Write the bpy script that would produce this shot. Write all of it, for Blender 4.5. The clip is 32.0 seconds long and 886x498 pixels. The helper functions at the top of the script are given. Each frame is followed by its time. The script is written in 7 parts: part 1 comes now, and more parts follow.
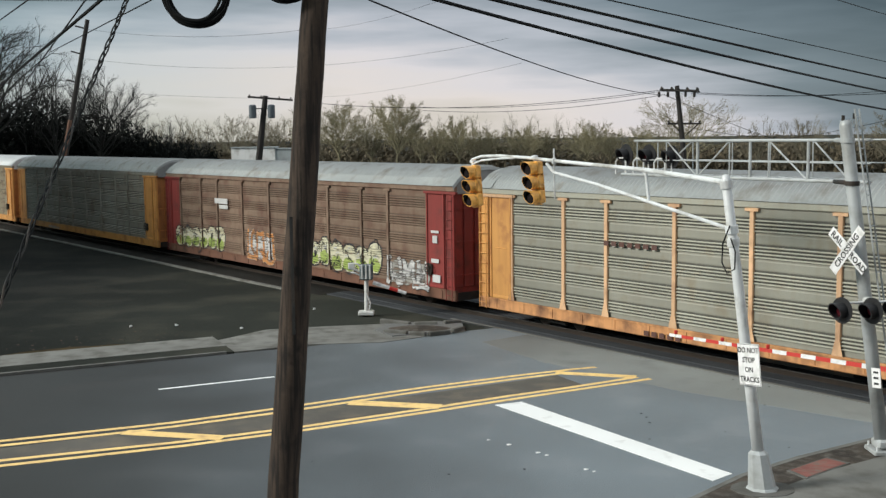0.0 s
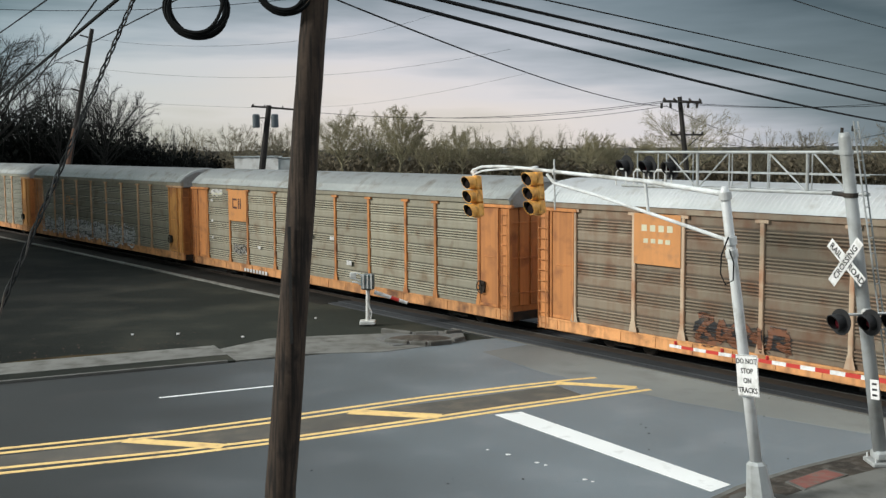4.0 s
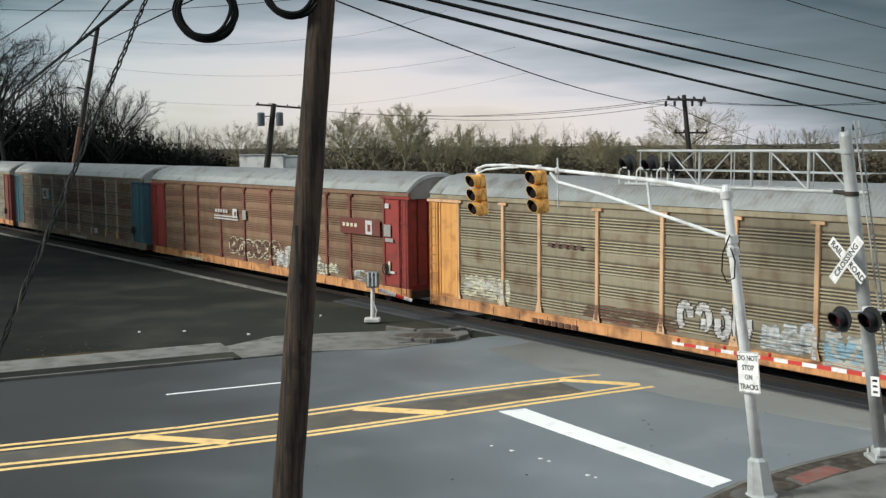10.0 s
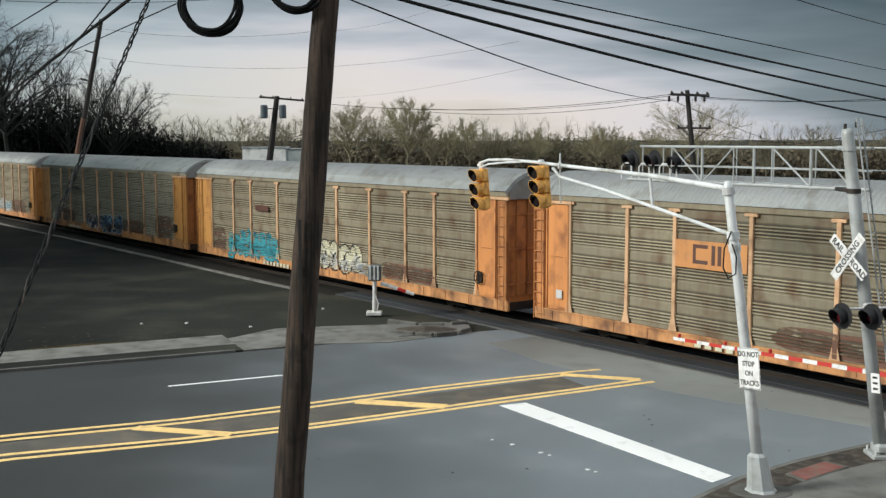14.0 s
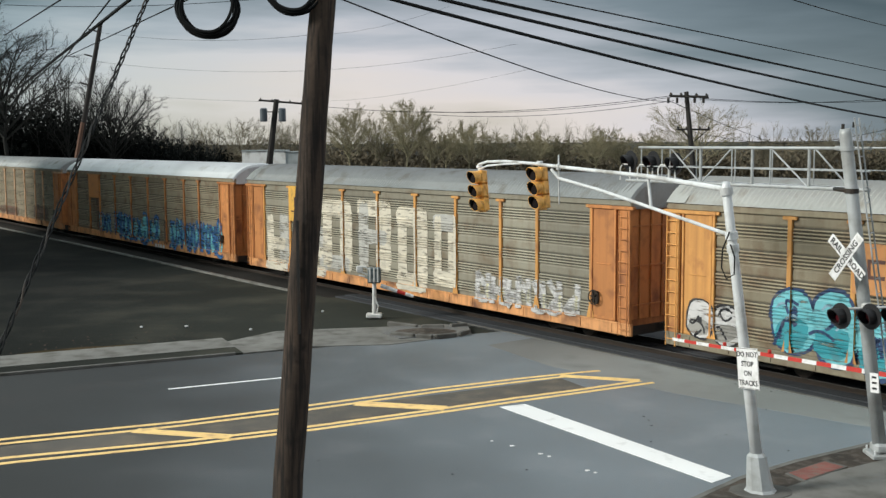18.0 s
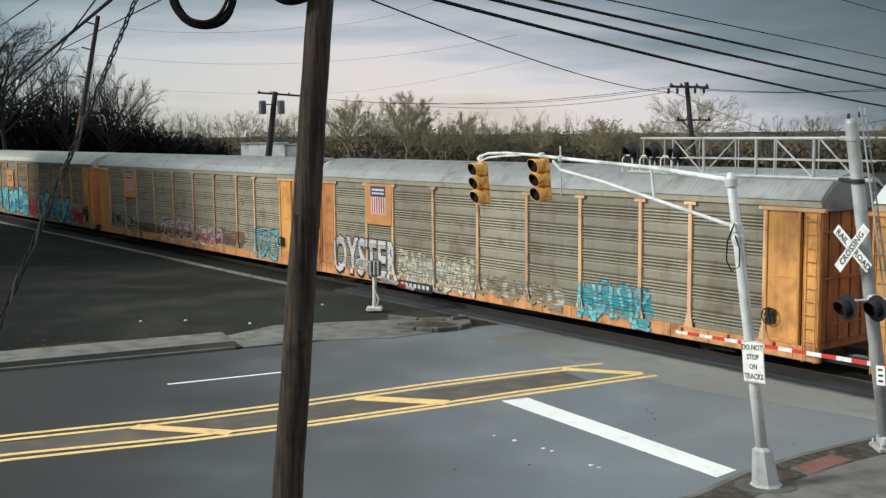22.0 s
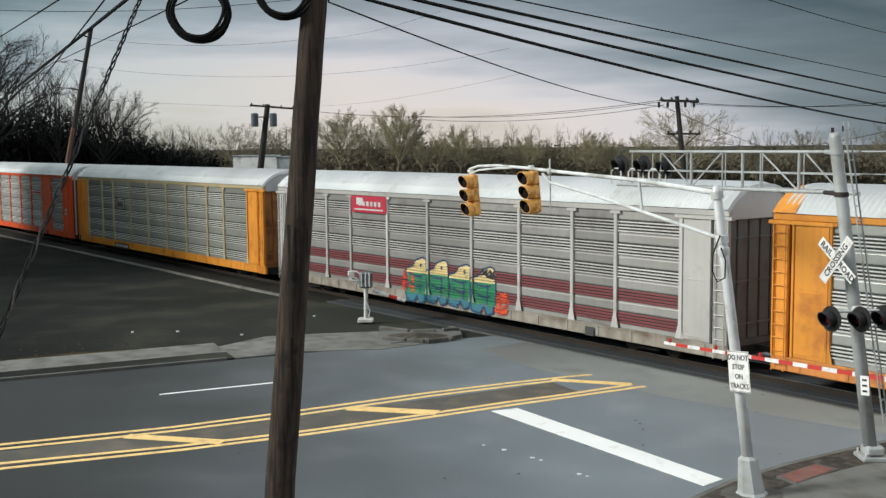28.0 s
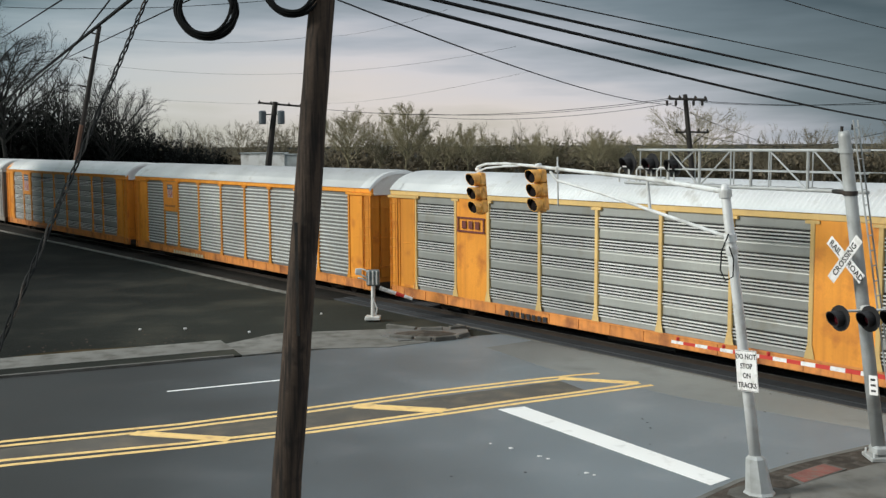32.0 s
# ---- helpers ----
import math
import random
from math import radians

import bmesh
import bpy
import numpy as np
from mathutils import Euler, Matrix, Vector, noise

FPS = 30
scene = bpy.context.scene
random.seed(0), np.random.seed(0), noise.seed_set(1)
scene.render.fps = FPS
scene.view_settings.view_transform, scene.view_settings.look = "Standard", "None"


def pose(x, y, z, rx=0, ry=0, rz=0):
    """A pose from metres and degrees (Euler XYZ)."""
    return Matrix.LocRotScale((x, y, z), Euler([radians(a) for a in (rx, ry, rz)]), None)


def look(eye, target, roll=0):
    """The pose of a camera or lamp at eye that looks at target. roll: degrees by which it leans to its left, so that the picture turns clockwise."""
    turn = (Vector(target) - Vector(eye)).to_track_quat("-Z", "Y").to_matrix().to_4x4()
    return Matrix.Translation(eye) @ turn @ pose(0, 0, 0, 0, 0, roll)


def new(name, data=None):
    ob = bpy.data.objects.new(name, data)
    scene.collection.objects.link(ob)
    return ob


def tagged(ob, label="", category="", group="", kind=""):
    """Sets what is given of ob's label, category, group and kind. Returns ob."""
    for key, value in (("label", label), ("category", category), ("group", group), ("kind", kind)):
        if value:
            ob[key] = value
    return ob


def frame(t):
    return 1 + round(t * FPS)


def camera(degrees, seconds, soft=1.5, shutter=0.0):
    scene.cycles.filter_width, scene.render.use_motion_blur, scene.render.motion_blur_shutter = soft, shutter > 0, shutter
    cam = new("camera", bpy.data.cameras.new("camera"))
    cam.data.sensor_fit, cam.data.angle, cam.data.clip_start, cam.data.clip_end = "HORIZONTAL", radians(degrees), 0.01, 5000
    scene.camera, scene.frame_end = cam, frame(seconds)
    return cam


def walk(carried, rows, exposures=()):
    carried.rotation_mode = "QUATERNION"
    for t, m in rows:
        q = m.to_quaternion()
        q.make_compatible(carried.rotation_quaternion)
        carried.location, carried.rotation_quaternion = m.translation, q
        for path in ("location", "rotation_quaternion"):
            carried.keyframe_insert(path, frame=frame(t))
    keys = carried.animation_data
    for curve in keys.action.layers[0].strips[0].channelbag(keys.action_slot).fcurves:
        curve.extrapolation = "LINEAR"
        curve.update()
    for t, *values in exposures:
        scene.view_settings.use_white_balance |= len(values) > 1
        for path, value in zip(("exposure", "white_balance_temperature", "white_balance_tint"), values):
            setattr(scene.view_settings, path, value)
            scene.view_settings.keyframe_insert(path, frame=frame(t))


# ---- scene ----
cam = camera(44.4, 32.0, soft=1.4)
EYE = (0.0, 0.0, 7.017)
# seconds, yaw, pitch, roll, and the eye's small drift
ROWS = [
    (0, -0.10, -5.93, 0.69, -0.10, 0.44, -0.03),
    (0.5, -0.13, -5.91, 0.72, -0.07, 0.49, -0.02),
    (1, -0.23, -5.77, 0.71, -0.06, 0.46, -0.03),
    (1.5, -0.18, -5.80, 0.63, -0.07, 0.44, -0.02),
    (2, -0.18, -5.66, 0.62, -0.07, 0.37, -0.04),
    (2.5, -0.24, -5.62, 0.59, -0.05, 0.33, -0.02),
    (3, -0.18, -5.55, 0.52, -0.05, 0.35, -0.03),
    (3.5, 0.10, -5.37, 0.48, -0.03, 0.35, -0.02),
    (5.5, -0.01, -5.66, 0.37, -0.07, 0.31, -0.01),
    (6, -0.00, -5.68, 0.44, -0.06, 0.32, -0.00),
    (6.5, -0.04, -5.81, 0.41, -0.05, 0.34, -0.01),
    (7, 0.16, -5.48, 0.32, -0.05, 0.31, 0.01),
    (7.5, 0.12, -5.41, 0.16, -0.07, 0.30, 0.01),
    (8, 0.35, -5.37, 0.15, -0.05, 0.29, 0.03),
    (8.5, 0.45, -5.50, 0.42, -0.05, 0.31, 0.01),
    (9, 0.45, -5.51, 0.46, -0.05, 0.28, 0.01),
    (9.5, 0.17, -5.78, 0.51, -0.07, 0.28, -0.00),
    (10, 0.32, -5.52, 0.50, -0.03, 0.11, 0.01),
    (10.5, 0.59, -5.58, 0.56, -0.04, 0.11, 0.03),
    (11, 0.76, -5.80, 0.61, -0.03, 0.15, 0.02),
    (11.5, 0.99, -6.13, 0.67, -0.09, 0.35, 0.02),
    (12, 0.33, -6.13, 0.39, -0.03, 0.20, 0.01),
    (12.5, 0.17, -6.03, 0.26, -0.04, 0.19, 0.00),
    (13, 0.22, -6.08, 0.29, -0.05, 0.17, 0.03),
    (13.5, 0.33, -5.93, 0.18, -0.05, 0.09, 0.02),
    (14, 0.47, -5.86, 0.12, -0.03, 0.05, 0.03),
    (14.5, 0.72, -6.11, 0.19, -0.05, 0.03, 0.03),
    (16.5, 0.23, -6.20, 0.32, -0.01, 0.14, 0.00),
    (17, -0.13, -6.36, 0.46, -0.02, 0.15, -0.00),
    (17.5, 0.33, -5.92, 0.41, 0.01, 0.05, -0.00),
    (18, 0.46, -5.72, 0.35, 0.00, 0.02, 0.01),
    (18.5, 0.62, -5.59, 0.36, -0.02, 0.04, 0.02),
    (19, 0.56, -5.71, 0.39, -0.02, 0.11, 0.01),
    (19.5, 0.37, -6.11, 0.51, -0.04, 0.22, 0.00),
    (20, 0.20, -5.94, 0.53, -0.02, 0.14, 0.00),
    (20.5, 0.39, -5.73, 0.59, 0.01, 0.18, -0.00),
    (21, 0.56, -5.58, 0.58, -0.01, 0.13, 0.00),
    (21.5, 0.48, -5.70, 0.51, -0.01, 0.16, -0.01),
    (22, 0.42, -6.15, 0.61, -0.03, 0.29, 0.01),
    (22.5, 0.36, -6.37, 0.73, -0.04, 0.29, 0.01),
    (23, 0.27, -6.26, 0.73, -0.04, 0.21, 0.01),
    (23.5, 0.06, -6.23, 0.81, -0.01, 0.06, 0.02),
    (24, 0.14, -5.57, 0.44, 0.00, 0.04, -0.00),
    (24.5, 0.41, -5.49, 0.54, -0.00, 0.01, 0.01),
    (25, -0.17, -5.66, 0.48, -0.01, -0.06, 0.00),
    (25.5, -0.12, -5.78, 0.47, -0.01, 0.02, 0.01),
    (27.5, -0.01, -5.48, 0.47, -0.02, -0.06, 0.02),
    (28, -0.00, -5.47, 0.45, -0.00, 0.00, 0.00),
    (28.5, -0.01, -5.38, 0.41, 0.00, -0.00, 0.01),
    (29, -0.05, -5.55, 0.35, -0.00, -0.02, 0.01),
    (29.5, -0.03, -5.37, 0.35, -0.00, -0.02, -0.00),
    (30, -0.16, -5.61, 0.49, -0.00, 0.04, -0.00),
    (30.5, -0.02, -5.58, 0.52, -0.02, -0.01, -0.00),
    (31, 0.18, -5.53, 0.55, 0.01, -0.01, -0.00),
    (31.5, 0.34, -5.54, 0.38, 0.01, -0.03, -0.00),
    (32, 0.40, -5.58, 0.33, -0.00, 0.03, -0.00),
]
walk(cam, [(t, pose(EYE[0] + dx, EYE[1] + dy, EYE[2] + dz, 90 + pitch, roll, yaw)) for t, yaw, pitch, roll, dx, dy, dz in ROWS],
     exposures=[(0, 0.05), (3, 0.05), (6, 0.02), (7, 0.12), (8, 0.25), (9, 0.25), (10, 0.12), (12, 0.05), (14, 0.06), (17, 0.0), (19, 0.06), (21, 0.0), (22, 0.05), (23, 0.14), (24, 0.05), (25, -0.05), (28, 0.02), (30, -0.06), (32, -0.08)])

# ---- light ----
SUN_ELEVATION, SUN_AZIMUTH = 27.0, 256.0   # degrees; azimuth counted from +y, clockwise seen from above


def build_world():
    w = bpy.data.worlds.new("overcast_sky")
    w.use_nodes = True
    scene.world = w
    nt = w.node_tree
    nd, ln = nt.nodes, nt.links
    nd.clear()
    out = nd.new("ShaderNodeOutputWorld")
    bg = nd.new("ShaderNodeBackground")
    tc = nd.new("ShaderNodeTexCoord")
    sky = nd.new("ShaderNodeTexSky")
    sky.sky_type = 'NISHITA'
    sky.sun_disc = False
    sky.sun_elevation = radians(SUN_ELEVATION)
    sky.sun_rotation = radians(SUN_AZIMUTH)
    sep = nd.new("ShaderNodeSeparateXYZ")
    ln.new(tc.outputs["Generated"], sep.inputs[0])
    ramp = nd.new("ShaderNodeValToRGB")
    cr = ramp.color_ramp
    stops = [(0.0, (0.62, 0.58, 0.53)), (0.03, (0.76, 0.705, 0.69)), (0.07, (0.71, 0.685, 0.72)), (0.10, (0.47, 0.50, 0.565)),
             (0.15, (0.18, 0.23, 0.27)), (0.24, (0.065, 0.095, 0.115)), (0.5, (0.56, 0.61, 0.64)), (1.0, (0.85, 0.91, 0.95))]
    cr.elements[0].position, cr.elements[0].color = stops[0][0], (*stops[0][1], 1)
    cr.elements[1].position, cr.elements[1].color = stops[-1][0], (*stops[-1][1], 1)
    for p, c in stops[1:-1]:
        e = cr.elements.new(p)
        e.color = (*c, 1)
    # the cloud deck: long soft bands
    mp = nd.new("ShaderNodeMapping")
    mp.inputs["Scale"].default_value = (2.2, 2.2, 17.0)
    ln.new(tc.outputs["Generated"], mp.inputs[0])
    nz = nd.new("ShaderNodeTexNoise")
    nz.inputs["Scale"].default_value = 1.9
    nz.inputs["Detail"].default_value = 5
    nz.inputs["Roughness"].default_value = 0.5
    ln.new(mp.outputs[0], nz.inputs["Vector"])
    warp = nd.new("ShaderNodeMath")
    warp.operation = 'MULTIPLY_ADD'
    warp.inputs[1].default_value = 0.14
    sub = nd.new("ShaderNodeMath")
    sub.operation = 'SUBTRACT'
    sub.inputs[1].default_value = 0.5
    ln.new(nz.outputs["Fac"], sub.inputs[0])
    ln.new(sub.outputs[0], warp.inputs[0])
    ln.new(sep.outputs["Z"], warp.inputs[2])
    # the bright gap in the cloud lies ahead and sinks to both sides, more to the east
    slope = nd.new("ShaderNodeMath")
    slope.operation = 'MULTIPLY_ADD'
    slope.inputs[1].default_value, slope.inputs[2].default_value = 0.60, 0.15
    ln.new(sep.outputs["X"], slope.inputs[0])
    bank = nd.new("ShaderNodeMath")
    bank.operation = 'MULTIPLY_ADD'
    ln.new(sep.outputs["X"], bank.inputs[0])
    ln.new(slope.outputs[0], bank.inputs[1])
    ln.new(warp.outputs[0], bank.inputs[2])
    ln.new(bank.outputs[0], ramp.inputs[0])
    mix = nd.new("ShaderNodeMix")
    mix.data_type = 'RGBA'
    mix.inputs["Factor"].default_value = 0.93
    sc = nd.new("ShaderNodeMix")
    sc.data_type = 'RGBA'
    sc.blend_type = 'MULTIPLY'
    sc.inputs["Factor"].default_value = 1.0
    sc.inputs["B"].default_value = (0.1, 0.1, 0.1, 1)
    ln.new(sky.outputs[0], sc.inputs["A"])
    ln.new(sc.outputs["Result"], mix.inputs["A"])
    ln.new(ramp.outputs[0], mix.inputs["B"])
    # the cloud is cooler towards the west
    cool = nd.new("ShaderNodeMapRange")
    cool.inputs["From Min"].default_value, cool.inputs["From Max"].default_value = -0.50, -0.08
    ln.new(sep.outputs["X"], cool.inputs["Value"])
    tint = nd.new("ShaderNodeMix")
    tint.data_type = 'RGBA'
    tint.inputs["A"].default_value = (0.63, 0.79, 0.76, 1)
    tint.inputs["B"].default_value = (1.0, 1.0, 0.985, 1)
    ln.new(cool.outputs[0], tint.inputs["Factor"])
    cast = nd.new("ShaderNodeMix")
    cast.data_type = 'RGBA'
    cast.blend_type = 'MULTIPLY'
    cast.inputs["Factor"].default_value = 1.0
    ln.new(mix.outputs["Result"], cast.inputs["A"])
    ln.new(tint.outputs["Result"], cast.inputs["B"])
    ln.new(cast.outputs["Result"], bg.inputs["Color"])
    bg.inputs["Strength"].default_value = 1.0
    ln.new(bg.outputs[0], out.inputs[0])


build_world()
sun_data = bpy.data.lights.new("sun", 'SUN')
sun_data.energy, sun_data.angle, sun_data.color = 3.55, radians(14), (1.0, 0.975, 0.89)
sun = new("sun", sun_data)
az, el = radians(SUN_AZIMUTH), radians(SUN_ELEVATION)
sun.matrix_basis = look((60 * math.sin(az) * math.cos(el), 60 * math.cos(az) * math.cos(el), 60 * math.sin(el)), (0, 0, 0))

# ---- materials ----
MATS = {}


def mat(name, col, rough=0.8, metal=0.0, var=0.25, scale=3.0, dirt=None, dirt_amt=0.35, streak=0.0, bump=0.15, fine=40.0, spec=0.5, wear=0.0, grainy=1.0):
    """A surface with large stains, fine grain, streaks that run down, and relief."""
    if name in MATS:
        return MATS[name]
    m = bpy.data.materials.new(name)
    m.use_nodes = True
    nt = m.node_tree
    nd, ln = nt.nodes, nt.links
    b = nd["Principled BSDF"]
    b.inputs["Roughness"].default_value = rough
    b.inputs["Metallic"].default_value = metal
    tc = nd.new("ShaderNodeTexCoord")
    oi = nd.new("ShaderNodeObjectInfo")
    off = nd.new("ShaderNodeVectorMath")
    off.operation = 'MULTIPLY_ADD'
    off.inputs[1].default_value = (37.0, 19.0, 0.0)
    ln.new(oi.outputs["Random"], off.inputs[0])
    ln.new(tc.outputs["Object"], off.inputs[2])

    def nz(sc, detail, vec):
        n = nd.new("ShaderNodeTexNoise")
        n.inputs["Scale"].default_value = sc
        n.inputs["Detail"].default_value = detail
        ln.new(vec, n.inputs["Vector"])
        return n.outputs["Fac"]

    def ramp(src, a, bb):
        r = nd.new("ShaderNodeMapRange")
        r.inputs["From Min"].default_value, r.inputs["From Max"].default_value = a, bb
        ln.new(src, r.inputs["Value"])
        return r.outputs["Result"]

    def mixc(fac, a, bb, mode='MIX'):
        x = nd.new("ShaderNodeMix")
        x.data_type, x.blend_type = 'RGBA', mode
        for sock, v in (("Factor", fac), ("A", a), ("B", bb)):
            if isinstance(v, (int, float)):
                x.inputs[sock].default_value = v
            elif isinstance(v, tuple):
                x.inputs[sock].default_value = (*v, 1)
            else:
                ln.new(v, x.inputs[sock])
        return x.outputs["Result"]
    vec = off.outputs[0]
    big = nz(scale * 0.25, 4, vec)
    grain = nz(fine, 3, vec)
    lo = tuple(c * (1 - var) for c in col)
    hi = tuple(min(1.0, c * (1 + var)) for c in col)
    c = mixc(ramp(big, 0.3, 0.7), lo, hi)
    c = mixc(ramp(grain, 0.25, 0.75), c, mixc(0.5, c, lo))
    if dirt:
        c = mixc(ramp(nz(scale, 6, vec), 0.62 - dirt_amt * 0.4, 0.86 - dirt_amt * 0.4), c, dirt)
    if streak:
        mp = nd.new("ShaderNodeMapping")
        mp.inputs["Scale"].default_value = (5.0, 5.0, 0.22)
        ln.new(vec, mp.inputs[0])
        d = dirt or lo
        f = nd.new("ShaderNodeMath")
        f.operation = 'MULTIPLY'
        f.inputs[1].default_value = streak
        ln.new(ramp(nz(grainy, 5, mp.outputs[0]), 0.45, 0.8 if grainy == 1.0 else 0.6), f.inputs[0])
        c = mixc(f.outputs[0], c, d)
    if name.startswith("car_"):
        # no two sheets have weathered alike
        hs = nd.new("ShaderNodeHueSaturation")
        vr = nd.new("ShaderNodeMapRange")
        vr.inputs["To Min"].default_value, vr.inputs["To Max"].default_value = 0.85, 1.13
        ln.new(oi.outputs["Random"], vr.inputs["Value"])
        ln.new(vr.outputs["Result"], hs.inputs["Value"])
        ln.new(c, hs.inputs["Color"])
        c = hs.outputs["Color"]
    ln.new(c, b.inputs["Base Color"])
    if bump:
        bp = nd.new("ShaderNodeBump")
        bp.inputs["Strength"].default_value = bump
        bp.inputs["Distance"].default_value = 0.02
        ln.new(grain, bp.inputs["Height"])
        ln.new(bp.outputs[0], b.inputs["Normal"])
    if wear:
        # flaked paint: gaps in level streaks
        wm = nd.new("ShaderNodeMapping")
        wm.inputs["Scale"].default_value = (1.1, 1.1, 7.0)
        ln.new(vec, wm.inputs[0])
        ln.new(ramp(nz(1.6, 5, wm.outputs[0]), wear - 0.10, wear + 0.10), b.inputs["Alpha"])
    rg = nd.new("ShaderNodeMapRange")
    rg.inputs["To Min"].default_value, rg.inputs["To Max"].default_value = max(0.05, rough - 0.12), min(1.0, rough + 0.12)
    ln.new(big, rg.inputs["Value"])
    ln.new(rg.outputs["Result"], b.inputs["Roughness"])
    b.inputs["Specular IOR Level"].default_value = spec
    MATS[name] = m
    return m


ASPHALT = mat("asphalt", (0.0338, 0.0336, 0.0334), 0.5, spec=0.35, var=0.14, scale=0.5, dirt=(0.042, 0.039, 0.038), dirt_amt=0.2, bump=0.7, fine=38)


def brighten_ramp(m, col, x0, x1, across=0.0):
    """Brightens the base colour towards the crossing: glare painted into road and apron; the lot pales too."""
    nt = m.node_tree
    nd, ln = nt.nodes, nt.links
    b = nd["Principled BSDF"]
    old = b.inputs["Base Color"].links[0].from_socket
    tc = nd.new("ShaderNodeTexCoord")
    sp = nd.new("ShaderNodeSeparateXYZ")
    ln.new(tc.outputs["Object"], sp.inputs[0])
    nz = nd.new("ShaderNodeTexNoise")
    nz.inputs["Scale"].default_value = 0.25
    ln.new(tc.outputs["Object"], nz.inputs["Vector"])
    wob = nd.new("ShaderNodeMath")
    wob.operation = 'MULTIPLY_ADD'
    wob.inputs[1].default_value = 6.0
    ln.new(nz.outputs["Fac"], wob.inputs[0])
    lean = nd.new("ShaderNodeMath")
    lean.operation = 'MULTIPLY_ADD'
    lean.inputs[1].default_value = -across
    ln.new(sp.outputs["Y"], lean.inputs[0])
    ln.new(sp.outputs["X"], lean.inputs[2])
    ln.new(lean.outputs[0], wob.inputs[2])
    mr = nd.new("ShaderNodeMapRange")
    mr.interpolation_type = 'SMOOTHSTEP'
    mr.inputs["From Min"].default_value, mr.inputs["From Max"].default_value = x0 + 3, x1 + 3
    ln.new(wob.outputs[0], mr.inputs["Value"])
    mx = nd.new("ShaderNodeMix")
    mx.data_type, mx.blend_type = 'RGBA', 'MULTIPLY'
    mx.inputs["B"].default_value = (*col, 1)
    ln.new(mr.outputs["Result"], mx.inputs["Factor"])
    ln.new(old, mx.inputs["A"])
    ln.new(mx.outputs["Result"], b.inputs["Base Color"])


# bluish glare on the right of the road, painted into its base colour
brighten_ramp(ASPHALT, (5.7, 6.65, 7.5), -10.5 + 0.1 * 25, 7.5 + 0.1 * 25, -0.1)
ASPHALT_OLD = mat("old_asphalt", (0.150, 0.150, 0.148), 0.7, var=0.2, scale=0.8, dirt=(0.115, 0.114, 0.112), dirt_amt=0.3, bump=0.5, fine=45)
brighten_ramp(ASPHALT_OLD, (1.75, 1.85, 1.85), 0.0, 8.0)
DIRT = mat("dirt", (0.0130, 0.0145, 0.0135), 0.95, spec=0.08, var=0.4, scale=0.3, dirt=(0.024, 0.024, 0.021), dirt_amt=0.35, bump=0.9, fine=9)
brighten_ramp(DIRT, (2.5, 2.4, 2.2), -22.0, -5.0)
DUSTY = mat("dusty_asphalt", (0.098, 0.088, 0.076), 0.8, var=0.25, scale=1.5, dirt=(0.15, 0.125, 0.095), dirt_amt=0.35, bump=0.5, fine=38)
LEAVES = mat("dead_leaves", (0.055, 0.034, 0.022), 0.9, var=0.4, scale=2.0, bump=0.0)
VERGE = mat("verge", (0.058, 0.044, 0.034), 0.95, var=0.6, scale=4.0, dirt=(0.11, 0.10, 0.085), dirt_amt=0.3, bump=0.9, fine=30)
BALLAST = mat("ballast", (0.022, 0.020, 0.018), 0.95, spec=0.15, var=0.35, scale=3, bump=1.0, fine=25)
CONCRETE = mat("concrete", (0.18, 0.177, 0.165), 0.9, var=0.2, scale=1.5, dirt=(0.09, 0.085, 0.075), dirt_amt=0.45, bump=0.4, fine=35)
CONCRETE_DARK = mat("worn_concrete", (0.13, 0.126, 0.118), 0.9, var=0.25, scale=1.5, dirt=(0.07, 0.066, 0.058), dirt_amt=0.45, bump=0.4, fine=35)
WHITE_LINE = mat("white_marking", (0.88, 0.88, 0.88), 0.7, var=0.06, scale=2, dirt=(0.55, 0.54, 0.53), dirt_amt=0.10, bump=0.3)
YELLOW_LINE = mat("yellow_marking", (0.95, 0.63, 0.25), 0.7, var=0.12, scale=4, dirt=(0.60, 0.38, 0.18), dirt_amt=0.3, bump=0.3)
WEEDY = mat("weedy_dirt", (0.070, 0.050, 0.028), 0.95, spec=0.05, var=0.6, scale=3.0, dirt=(0.05, 0.045, 0.022), dirt_amt=0.4, bump=1.0, fine=12)
# dark deck colour stands in for the train's shade; tar spots share it
DECK = mat("shaded_deck_and_tar", (0.058, 0.061, 0.067), 0.9, spec=0.15, var=0.3, scale=1.2, bump=0.4, fine=30)
WOOD = mat("pole_wood", (0.068, 0.049, 0.038), 0.9, spec=0.2, var=0.35, scale=4, dirt=(0.020, 0.017, 0.016), dirt_amt=0.25, streak=0.9, bump=0.3, fine=30, grainy=6.0)
WOOD_DARK = mat("dark_pole_wood", (0.03, 0.026, 0.024), 0.9, var=0.3, scale=2, streak=0.4, bump=0.3)
WOOD_ORANGE = mat("bare_pole_wood", (0.16, 0.085, 0.058), 0.9, var=0.3, scale=2, streak=0.4, bump=0.3)
GALV = mat("galvanised_steel", (0.72, 0.735, 0.75), 0.45, 0.12, var=0.15, scale=2, streak=0.25, dirt=(0.35, 0.34, 0.32), bump=0.08)
CANT = mat("dull_aluminium", (0.44, 0.46, 0.47), 0.5, 0.12, var=0.15, scale=2, streak=0.3, dirt=(0.24, 0.24, 0.23), bump=0.06)
ALU = mat("white_aluminium", (0.72, 0.72, 0.71), 0.5, 0.2, var=0.1, scale=2, streak=0.2, dirt=(0.4, 0.39, 0.37), bump=0.05)
